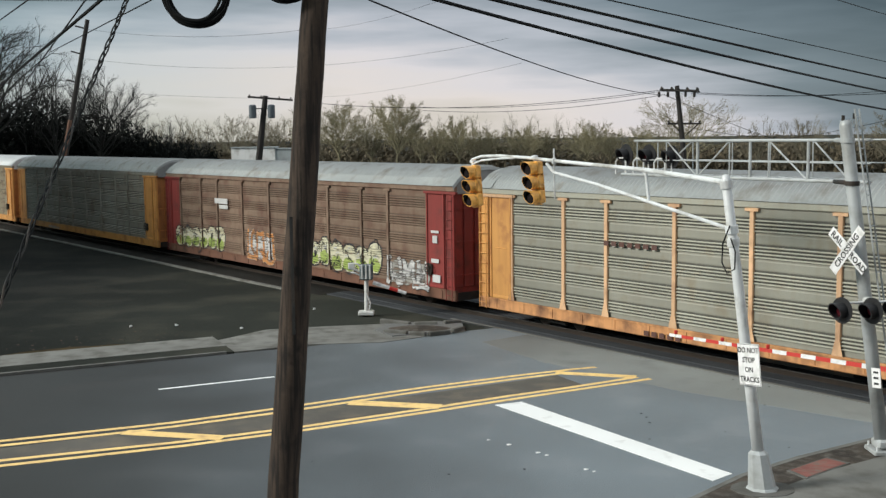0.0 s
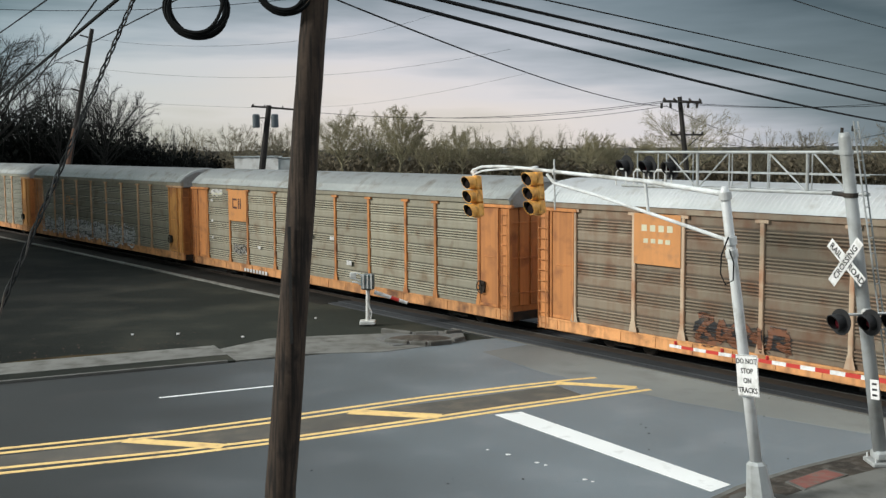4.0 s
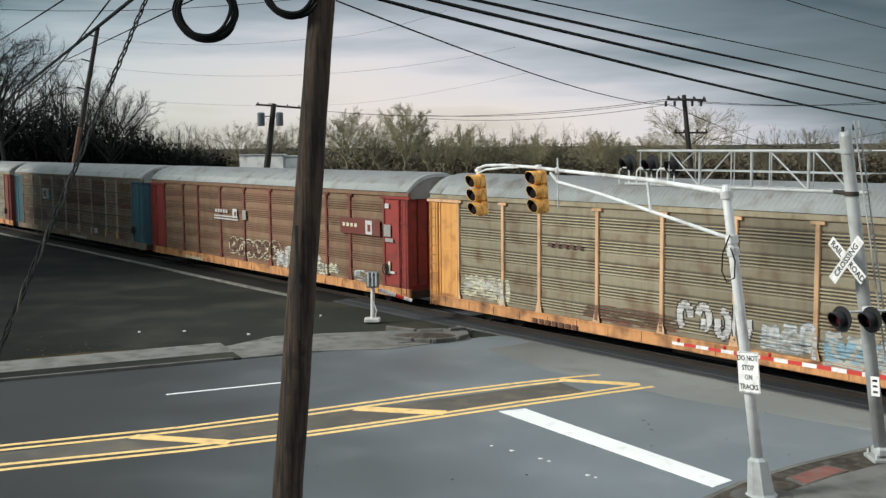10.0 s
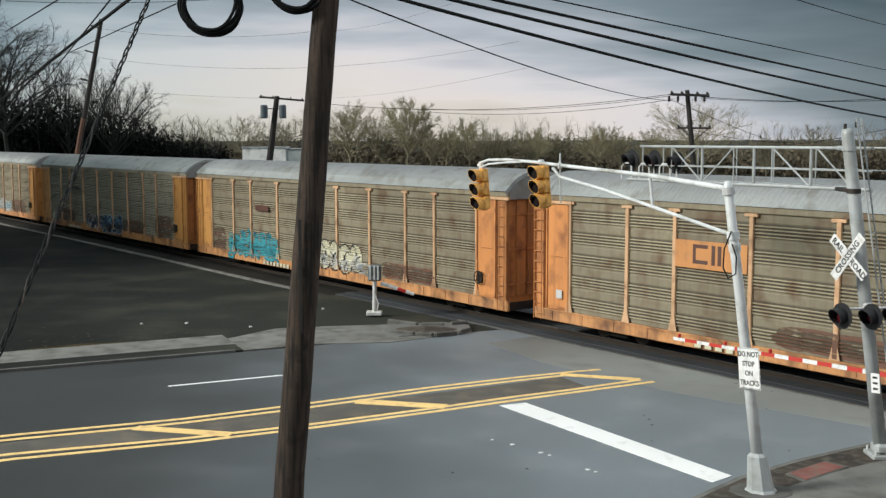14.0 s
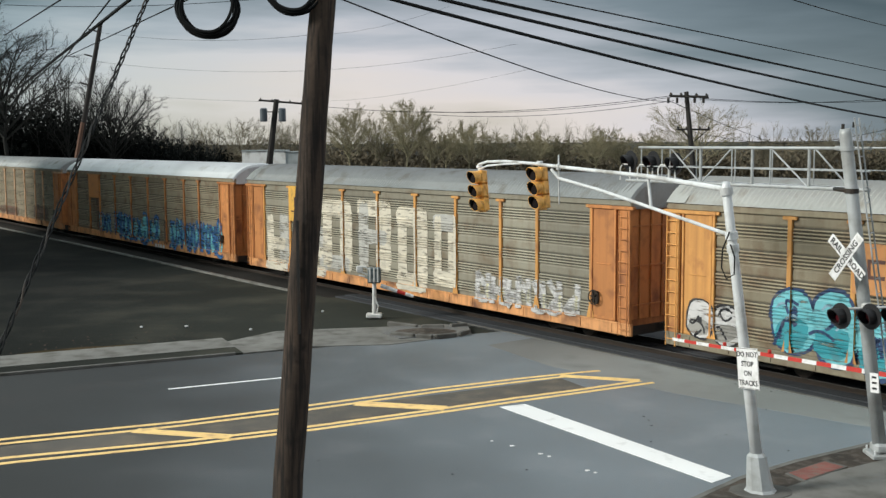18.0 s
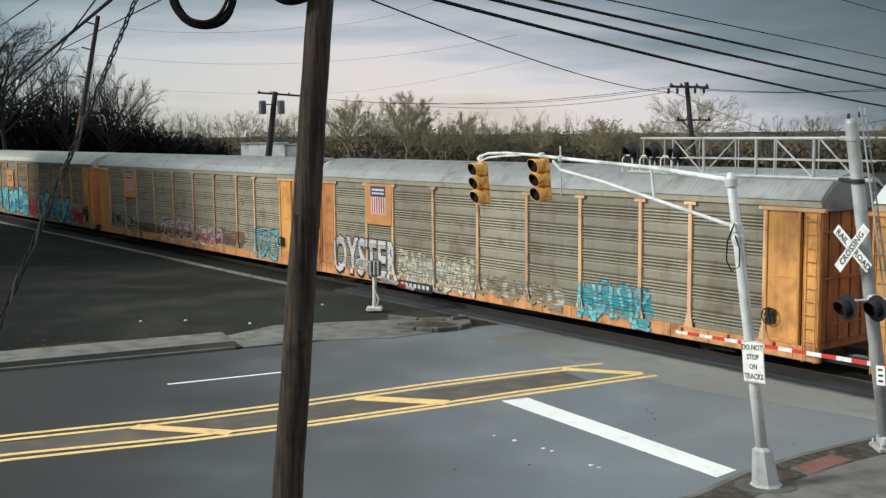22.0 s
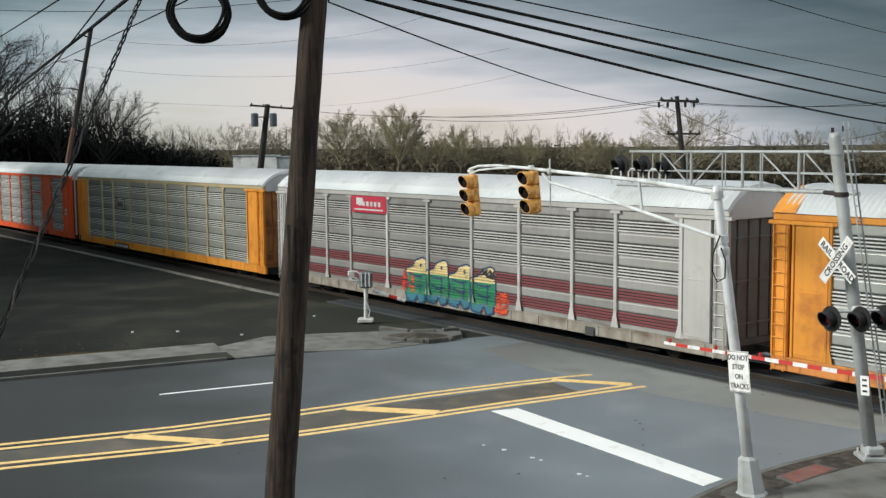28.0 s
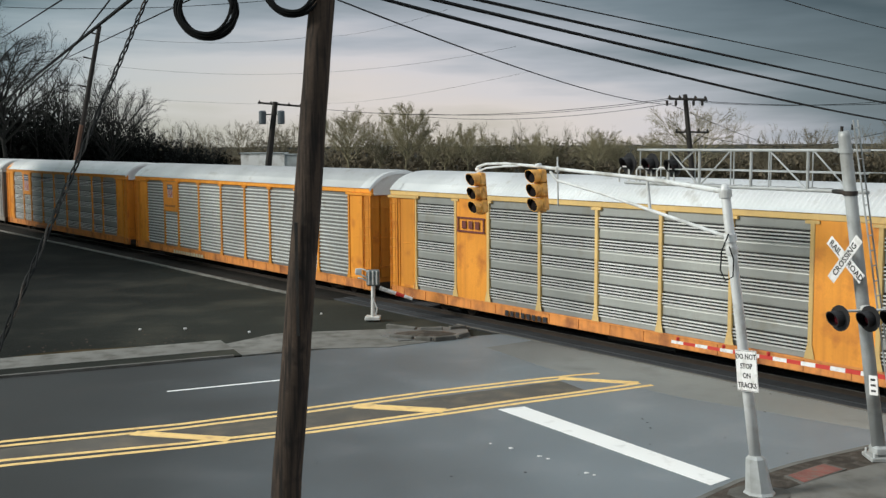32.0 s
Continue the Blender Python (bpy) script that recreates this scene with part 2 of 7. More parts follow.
DARK_STEEL = mat("dark_steel", (0.03, 0.029, 0.028), 0.7, 0.3, var=0.3, scale=2, dirt=(0.07, 0.045, 0.03), bump=0.3)
RUST = mat("rusty_rail", (0.035, 0.025, 0.019), 0.7, 0.4, var=0.3, scale=3, bump=0.4)
RAIL_TOP = mat("polished_rail", (0.22, 0.21, 0.20), 0.45, 0.9, var=0.15, scale=2, bump=0.05)
BLACK = mat("black_enamel", (0.010, 0.010, 0.012), 0.55, 0.0, var=0.3, scale=4, bump=0.05)
RUBBER = mat("black_cable_jacket", (0.008, 0.009, 0.010), 0.75, 0.0, spec=0.15, var=0.3, scale=8, bump=0.05)
SIGNAL_YELLOW = mat("signal_yellow", (0.90, 0.45, 0.10), 0.45, 0.0, var=0.12, scale=6, streak=0.25, dirt=(0.4, 0.17, 0.03), bump=0.06)
LENS = mat("dark_lens", (0.012, 0.008, 0.008), 0.15, 0.0, var=0.2, scale=10, bump=0.0)
LENS_RED = mat("unlit_red_lens", (0.06, 0.006, 0.010), 0.2, 0.0, var=0.2, scale=10, bump=0.0)
SIGN_WHITE = mat("sign_white", (0.80, 0.79, 0.80), 0.4, 0.0, var=0.05, scale=6, streak=0.12, dirt=(0.5, 0.49, 0.47), bump=0.02)
SIGN_BLACK = mat("sign_black", (0.015, 0.015, 0.018), 0.5, var=0.1, bump=0.0)
GATE_RED = mat("gate_red", (0.55, 0.035, 0.025), 0.5, var=0.1, scale=5, streak=0.2, bump=0.03)
PAD_RED = mat("red_paving", (0.24, 0.085, 0.07), 0.85, var=0.35, scale=6, dirt=(0.16, 0.12, 0.10), dirt_amt=0.4, bump=0.4)
BARK = mat("bare_bark", (0.17, 0.15, 0.105), 0.95, var=0.35, scale=0.6, bump=0.0)
BARK_MID = mat("brown_bark", (0.27, 0.24, 0.15), 0.95, var=0.35, scale=0.6, bump=0.0)
# the left woods' shade is painted into these near-black bark and brush colours
BARK_SHADED = mat("shaded_bark", (0.010, 0.011, 0.009), 0.95, var=0.35, scale=0.6, bump=0.0)
WOODS = mat("winter_woods", (0.145, 0.122, 0.088), 0.95, spec=0.05, var=0.3, scale=0.35, dirt=(0.075, 0.062, 0.038), dirt_amt=0.3, bump=0.0)
WOODS_SHADED = mat("shaded_woods", (0.006, 0.008, 0.007), 0.95, spec=0.1, var=0.5, scale=0.35, bump=0.0)
HOUSE_WHITE = mat("white_siding", (0.86, 0.86, 0.85), 0.7, var=0.08, scale=1, streak=0.2, dirt=(0.55, 0.53, 0.5), bump=0.05)
HOUSE_GREY = mat("grey_siding", (0.42, 0.46, 0.47), 0.7, var=0.1, scale=1, streak=0.2, dirt=(0.3, 0.32, 0.33), bump=0.05)

# ---- mesh helpers ----


class Shape:
    """Collects faces, then becomes one mesh."""

    def __init__(self):
        self.v, self.f, self.mi = [], [], []

    def face(self, pts, mi=0):
        k = len(self.v)
        self.v += [tuple(p) for p in pts]
        self.f.append(tuple(range(k, k + len(pts))))
        self.mi.append(mi)

    def box(self, c, s, m=None, mi=0, ch=0.0):
        """A box round c of size s; ch cuts its upright and level edges."""
        m = m or Matrix()
        x, y, z = (d / 2 for d in s)
        k = len(self.v)
        if ch <= 0:
            for dx, dy, dz in ((-x, -y, -z), (x, -y, -z), (x, y, -z), (-x, y, -z), (-x, -y, z), (x, -y, z), (x, y, z), (-x, y, z)):
                self.v.append(tuple(m @ (Vector(c) + Vector((dx, dy, dz)))))
            for q in ((0, 3, 2, 1), (4, 5, 6, 7), (0, 1, 5, 4), (1, 2, 6, 5), (2, 3, 7, 6), (3, 0, 4, 7)):
                self.f.append(tuple(k + i for i in q))
                self.mi.append(mi)
            return
        ring = [(-x + ch, -y), (x - ch, -y), (x, -y + ch), (x, y - ch), (x - ch, y), (-x + ch, y), (-x, y - ch), (-x, -y + ch)]
        small = [(px * (1 - ch / x), py * (1 - ch / y)) for px, py in ring]
        for zz, rg in ((-z, small), (-z + ch, ring), (z - ch, ring), (z, small)):
            for px, py in rg:
                self.v.append(tuple(m @ (Vector(c) + Vector((px, py, zz)))))
        for lvl in range(3):
            for i in range(8):
                j = (i + 1) % 8
                self.f.append((k + lvl * 8 + i, k + lvl * 8 + j, k + lvl * 8 + 8 + j, k + lvl * 8 + 8 + i))
                self.mi.append(mi)
        self.f += [tuple(k + i for i in range(7, -1, -1)), tuple(k + 24 + i for i in range(8))]
        self.mi += [mi, mi]

    def tube(self, pts, rad, seg=8, mi=0, cap=True):
        """A round bar along pts; rad is one radius or one for each point."""
        pts = [Vector(p) for p in pts]
        rad = rad if isinstance(rad, (list, tuple)) else [rad] * len(pts)
        k = len(self.v)
        side = None
        for i, p in enumerate(pts):
            d = (pts[min(i + 1, len(pts) - 1)] - pts[max(i - 1, 0)]).normalized()
            if side is None:
                side = d.orthogonal().normalized()
            side = (side - d * side.dot(d)).normalized()
            up = d.cross(side)
            for j in range(seg):
                a = 2 * math.pi * j / seg
                self.v.append(tuple(p + (side * math.cos(a) + up * math.sin(a)) * rad[i]))
        for i in range(len(pts) - 1):
            for j in range(seg):
                q = (j + 1) % seg
                self.f.append((k + i * seg + j, k + i * seg + q, k + (i + 1) * seg + q, k + (i + 1) * seg + j))
                self.mi.append(mi)
        if cap:
            self.f += [tuple(k + j for j in range(seg - 1, -1, -1)), tuple(k + (len(pts) - 1) * seg + j for j in range(seg))]
            self.mi += [mi, mi]

    def slab(self, ring, z0, z1, mi=0):
        """A flat piece over a ring of (x, y), from z0 up to z1."""
        n = len(ring)
        k = len(self.v)
        self.v += [(x, y, z0) for x, y in ring] + [(x, y, z1) for x, y in ring]
        self.f.append(tuple(k + n + i for i in range(n)))
        self.f.append(tuple(k + i for i in range(n - 1, -1, -1)))
        self.f += [(k + i, k + (i + 1) % n, k + n + (i + 1) % n, k + n + i) for i in range(n)]
        self.mi += [mi] * (n + 2)

    def mesh(self, name, mats, smooth=False):
        me = bpy.data.meshes.new(name)
        me.from_pydata(self.v, [], self.f)
        for m in (mats if isinstance(mats, (list, tuple)) else [mats]):
            me.materials.append(m)
        if any(self.mi):
            me.polygons.foreach_set("material_index", self.mi)
        if smooth:
            me.polygons.foreach_set("use_smooth", [True] * len(me.polygons))
        me.update()
        return me


def part(name, shape, mats, parent=None, label="", m=None, smooth=False):
    """One mesh object under a thing or a part."""
    me = shape.mesh(name, mats, smooth) if isinstance(shape, Shape) else shape
    ob = new(name, me)
    if parent is not None:
        ob.parent = parent
    if m is not None:
        ob.matrix_basis = m
    return tagged(ob, label) if label else ob


def skin(ob, *ms):
    """Gives one object its own materials on a shared mesh."""
    for slot, m in zip(ob.material_slots, ms):
        slot.link = 'OBJECT'
        slot.material = m
    return ob


def thing(name, label, category, m=None, group="", kind=""):
    ob = new(name)
    ob.empty_display_size = 0.2
    if m is not None:
        ob.matrix_basis = m
    return tagged(ob, label, category, group, kind)


def lettering(text, size, material, name="lettering"):
    """The built-in font as a thin mesh, centred, upright in the x-z plane and facing -y."""
    cu = bpy.data.curves.new(name, 'FONT')
    cu.body, cu.size, cu.align_x, cu.align_y, cu.extrude, cu.offset = text, size, 'CENTER', 'CENTER', 0.002, size * 0.018
    cu.resolution_u = 2
    ob = bpy.data.objects.new(name, cu)
    scene.collection.objects.link(ob)
    dg = bpy.context.evaluated_depsgraph_get()
    me = bpy.data.meshes.new_from_object(ob.evaluated_get(dg))
    bpy.data.objects.remove(ob)
    me.transform(pose(0, 0, 0, 90))
    me.materials.clear()
    me.materials.append(material)
    return me


# ---- plan ----
ROAD = radians(25.3)                                   # way of the road from +x
RX, RY = math.cos(ROAD), math.sin(ROAD)


def road_at(a, b):
    """A place a metres along the road and b metres across it."""
    return (a * RX - b * RY, a * RY + b * RX)


TH = -0.6544                                          # way of the track, from +y
UX, UY = math.sin(TH), math.cos(TH)
NX, NY = math.cos(TH), -math.sin(TH)
TRACK = 27.50                                         # the track's middle from the origin


def track_at(s, off=0.0):
    """A place s metres along the track, off metres beyond its middle (minus: towards the road corner)."""
    return (NX * (TRACK + off) + UX * s, NY * (TRACK + off) + UY * s)


def strip(a0, a1, b0, b1):
    return [road_at(a0, b0), road_at(a1, b0), road_at(a1, b1), road_at(a0, b1)]


def rail_strip(s0, s1, o0, o1):
    return [track_at(s1, o0), track_at(s0, o0), track_at(s0, o1), track_at(s1, o1)]


def setting(name, shape, mats, label, category):
    return tagged(part(name, shape, mats), label, category, kind="structure")


def build_ground():
    g = Shape()
    n = 48
    xs = [-1500, -600, -250] + [-140 + 280 * i / n for i in range(n + 1)] + [250, 600, 1500]
    ys = [-600, -150, -40] + [-10 + 180 * i / n for i in range(n + 1)] + [250, 600, 2500]
    k = 0
    for y in ys:
        for x in xs:
            h = -0.05 + 0.03 * noise.noise((x * 0.25, y * 0.25, 0)) if abs(x) < 140 and -10 < y < 170 else -0.05
            g.v.append((x, y, h))
    w = len(xs)
    for j in range(len(ys) - 1):
        for i in range(w - 1):
            g.f.append((j * w + i, j * w + i + 1, (j + 1) * w + i + 1, (j + 1) * w + i))
            g.mi.append(0)
    setting("ground", g, DIRT, "dark bare dirt and gravel lot beside the tracks", "ground")
    s = Shape()
    s.slab(strip(-120, 160, 15.0, 35.0), -0.2, 0.0)
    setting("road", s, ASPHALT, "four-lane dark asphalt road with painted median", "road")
    s = Shape()
    near = [(1.2, 36.9), (3.0, 33.4), (5.0, 31.05), (6.3, 29.5), (7.55, 28.4), (9.8, 26.35), (13.0, 23.6)]
    far = [track_at(p * UX + q * UY, -2.0) for p, q in near]
    s.slab(far[::-1] + near, -0.02, 0.003)
    setting("crossing_apron", s, ASPHALT_OLD, "lighter worn asphalt before the level crossing", "road")
    s = Shape()
    s.slab(rail_strip(-12, 42, -2.0, 2.6), -0.1, 0.006)
    setting("crossing_deck", s, DECK, "level crossing deck toned dark for the shade beside the train", "road")
    s = Shape()
    for s0, s1 in ((42, 420), (-160, -12)):
        a, b, c, d = -2.55, -1.5, 1.5, 2.55
        p = [track_at(s1, a), track_at(s0, a), track_at(s0, b), track_at(s1, b), track_at(s0, c), track_at(s1, c), track_at(s0, d), track_at(s1, d)]
        s.face([(*p[0], -0.06), (*p[1], -0.06), (*p[2], 0.03), (*p[3], 0.03)])
        s.face([(*p[3], 0.03), (*p[2], 0.03), (*p[4], 0.03), (*p[5], 0.03)])
        s.face([(*p[5], 0.03), (*p[4], 0.03), (*p[6], -0.06), (*p[7], -0.06)])
    setting("track_bed", s, BALLAST, "dark crushed stone ballast under the rails", "track bed")
    s = Shape()
    for s0, s1 in ((43, 300), (-120, -13)):
        q = s0
        while q < s1:
            e = min(q + 6, s1)
            wob = 0.12 * noise.noise((q * 0.4, 0, 3))
            s.slab(rail_strip(q, e, -2.72 + wob, -2.5 + wob), -0.06, 0.03)
            q = e
    s.slab(rail_strip(-13, 33, -2.00, -1.86), -0.06, 0.012)
    setting("track_edge", s, CONCRETE, "pale weathered edging strip along the track bed", "kerb")
    for off in (-0.72, 0.72):
        s = Shape()
        s.slab(rail_strip(-160, 420, off - 0.035, off + 0.035), 0.0, 0.15, 0)
        s.slab(rail_strip(-160, 420, off - 0.036, off + 0.036), 0.151, 0.162, 1)
        setting("rail", s, [RUST, RAIL_TOP], "steel running rail with polished head", "rail")
    # kerb, walk and worn apron on the far side of the road
    s = Shape()
    s.slab(strip(-110, 8.6, 35.0, 35.16), -0.1, 0.08)
    setting("kerb", s, CONCRETE_DARK, "worn concrete kerb along the road", "kerb")
    s = Shape()
    s.slab(strip(-110, 8.9, 36.25, 38.15), -0.1, 0.045)
    setting("pavement", s, CONCRETE, "pale concrete footway behind a dirt strip", "pavement")
    s = Shape()
    s.slab(strip(-110, 8.9, 35.16, 36.25), -0.1, 0.03)
    setting("kerb_strip", s, DIRT, "narrow dark verge strip behind the kerb", "verge")
    s = Shape()
    s.slab([(-8.3, 37.2), (-7.8, 35.2), (-4.7, 36.75), (-2.2, 37.0), (0.7, 38.9), (0.6, 40.4), (-0.35, 41.0), (-5.0, 40.15), (-6.6, 39.7)], -0.1, 0.02)
    setting("footway_apron", s, CONCRETE, "patched grey concrete apron beside the crossing", "pavement")
    s = Shape()
    s.slab([(-2.2, 40.45), (-0.4, 41.0), (0.6, 40.35), (0.65, 39.0), (-1.9, 38.0), (-2.6, 39.2)], -0.1, 0.05)
    setting("verge_patch", s, ASPHALT_OLD, "patch of cracked old asphalt by the crossing", "verge")
    # broken kerb stones and a low mud bank where the footway meets the crossing
    rng = random.Random(11)
    for k, (x0, y0, x1, y1) in enumerate(((-2.25, 38.75, -1.35, 38.3), (-1.3, 38.28, -0.7, 38.05), (-0.65, 38.05, 0.15, 38.5), (0.2, 38.55, 0.62, 39.2), (-2.5, 40.9, -1.3, 40.3), (-1.2, 40.25, -0.3, 40.2), (-0.1, 40.3, 0.55, 40.65))):
        d = Vector((x1 - x0, y1 - y0))
        s = Shape()
        turn = Matrix.Translation(((x0 + x1) / 2, (y0 + y1) / 2, 0.06)) @ pose(0, 0, 0, rng.uniform(-5, 5), rng.uniform(-3, 3), math.degrees(math.atan2(d.y, d.x)))
        s.box((0, 0, 0), (d.length * 0.94, 0.17, 0.20), turn, ch=0.025)
        tagged(part("kerb_stone", s, CONCRETE_DARK), "broken tilted concrete kerb stone beside the crossing", "kerb stone", "broken kerb stones")
    s = Shape()
    ring = [(-1.0 + 1.25 * math.cos(k * 0.5236) * (1 + 0.15 * noise.noise((k * 0.7, 3, 1))), 39.35 + 0.62 * math.sin(k * 0.5236) * (1 + 0.2 * noise.noise((k * 0.7, 7, 1)))) for k in range(12)]
    for k in range(12):
        p, q = ring[k], ring[(k + 1) % 12]
        s.face([(*p, 0.04), (*q, 0.04), (-1.0 + (q[0] + 1.0) * 0.5, 39.35 + (q[1] - 39.35) * 0.5, 0.13), (-1.0 + (p[0] + 1.0) * 0.5, 39.35 + (p[1] - 39.35) * 0.5, 0.13)])
        s.face([(-1.0 + (p[0] + 1.0) * 0.5, 39.35 + (p[1] - 39.35) * 0.5, 0.13), (-1.0 + (q[0] + 1.0) * 0.5, 39.35 + (q[1] - 39.35) * 0.5, 0.13), (-1.0, 39.35, 0.15)])
    setting("mud_bank", s, VERGE, "low brown bank of mud between broken kerb stones", "verge")
    # near corner: the kerb bends round it
    edge = ((-60, 15.3), (4, 15.6), (9, 16.05), (12, 16.5), (13, 16.7), (14.7, 17.35), (16.6, 17.77), (19.3, 18.1), (25, 18.3), (90, 18.3))
    for name, mt, o0, o1, top, label, cat in (("near_kerb", CONCRETE, 0.0, 0.14, 0.05, "low worn concrete kerb round the near corner", "kerb"),
                                              ("near_verge", VERGE, 0.14, 1.05, 0.045, "brown dirt verge behind the near kerb", "verge"),
                                              ("near_pavement", CONCRETE, 1.05, 8.0, 0.055, "grey paved footway on the near corner", "pavement")):
        s = Shape()
        for p, q in zip(edge, edge[1:]):
            s.slab([road_at(p[0], p[1] - o1), road_at(q[0], q[1] - o1), road_at(q[0], q[1] - o0), road_at(p[0], p[1] - o0)], -0.1, top)
        setting(name, s, mt, label, cat)
    s = Shape()
    s.slab([(7.02, 22.2), (8.02, 22.98), (8.3, 22.6), (7.2, 21.72)], 0.0, 0.07)
    setting("red_pad", s, PAD_RED, "square of faded red paving in the verge", "paving")
    s = Shape()
    pad = [(7.02, 22.2), (8.02, 22.98), (8.3, 22.6), (7.2, 21.72)]
    mid = Vector((7.635, 22.375))
    for k in range(4):
        p, q = Vector(pad[k]), Vector(pad[(k + 1) % 4])
        s.slab([tuple(p), tuple(q), tuple(mid + (q - mid) * 1.16), tuple(mid + (p - mid) * 1.16)], 0.0, 0.062)
    setting("pad_rim", s, CONCRETE_DARK, "worn concrete rim round the red paving", "paving")
    s = Shape()
    s.slab([(6.10 + 0.62 * math.cos(k * 0.5236) * (1 + 0.10 * noise.noise((k * 0.8, 1, 4))), 21.05 + 0.50 * math.sin(k * 0.5236) * (1 + 0.10 * noise.noise((k * 0.8, 5, 4)))) for k in range(12)], 0.0, 0.066)
    setting("mast_footing", s, CONCRETE_DARK, "rough round concrete footing under the signal mast", "footing")
    for k, (a0, a1, wide) in enumerate(((-22, -13.5, 1.1), (-13.2, -8.4, 1.5), (-8.0, -2.5, 0.8), (2.0, 6.0, 0.7))):
        s = Shape()
        n = 14
        low = [road_at(a0 + (a1 - a0) * i / n, 38.17) for i in range(n + 1)]
        top = [road_at(a0 + (a1 - a0) * i / n, 38.22 + wide * math.sin(math.pi * (i + 0.3) / (n + 0.6)) * (0.75 + 0.6 * noise.noise((i * 0.45, k * 3.1, 2)))) for i in range(n + 1)]
        s.slab(low + top[::-1], -0.1, 0.035)
        setting("weed_strip", s, WEEDY, "ragged strip of dead weeds and mud behind the footway", "verge")
    # litter and specks
    rng = random.Random(3)
    s = Shape()
    for i in range(420):
        a, q = rng.uniform(-16, 9) if i % 3 else rng.gauss(-4.5, 1.6), 38.3 + abs(rng.gauss(0, 1.6))
        x, y = road_at(a, q)
        r = rng.uniform(0.03, 0.07)
        t = rng.uniform(0, 6.28)
        s.face([(x + r * math.cos(t), y + r * math.sin(t), 0.02), (x + r * math.cos(t + 2), y + r * math.sin(t + 2), 0.05), (x + r * math.cos(t + 4), y + r * math.sin(t + 4), 0.03)])
    tagged(part("leaf_litter", s, LEAVES), "scattered brown leaves along the footway edge", "litter", kind="stuff")
    for x, y, r in ((1.35, 24.5, 0.05), (1.95, 23.85, 0.045), (2.13, 23.65, 0.035), (2.85, 22.6, 0.045), (3.0, 22.45, 0.03), (0.9, 24.9, 0.03), (-10.2, 41.0, 0.05), (-5.4, 44.5, 0.04), (-11.9, 40.9, 0.04), (-7.6, 40.2, 0.045)):
        s = Shape()
        s.slab([(x + r * (1.2 + 0.3 * math.cos(5 * t)) * math.cos(t), y + r * math.sin(t)) for t in [k * 0.785 for k in range(8)]], -0.02, 0.012 if y < 30 else 0.035)
        tagged(part("paper_scrap", s, SIGN_WHITE), "small pale scrap of litter on the ground", "litter", "scraps of litter")
    s = Shape()
    s.tube([(-4.95, 37.0, 0.0), (-4.92, 37.0, 0.62)], 0.035, 8)
    tagged(part("marker_stake", s, SIGN_WHITE), "short white marker stake at the footway edge", "marker post")
    # crossing timbers by the rails
    for off in (-1.25, -0.35, 0.35, 1.25):
        s = Shape()
        s.slab(rail_strip(-2, 42, off - 0.22, off + 0.22), 0.0, 0.02 + 0.01 * abs(off))
        setting("crossing_plank", s, DECK, "crossing plank toned dark for the shade under the train", "crossing plank")


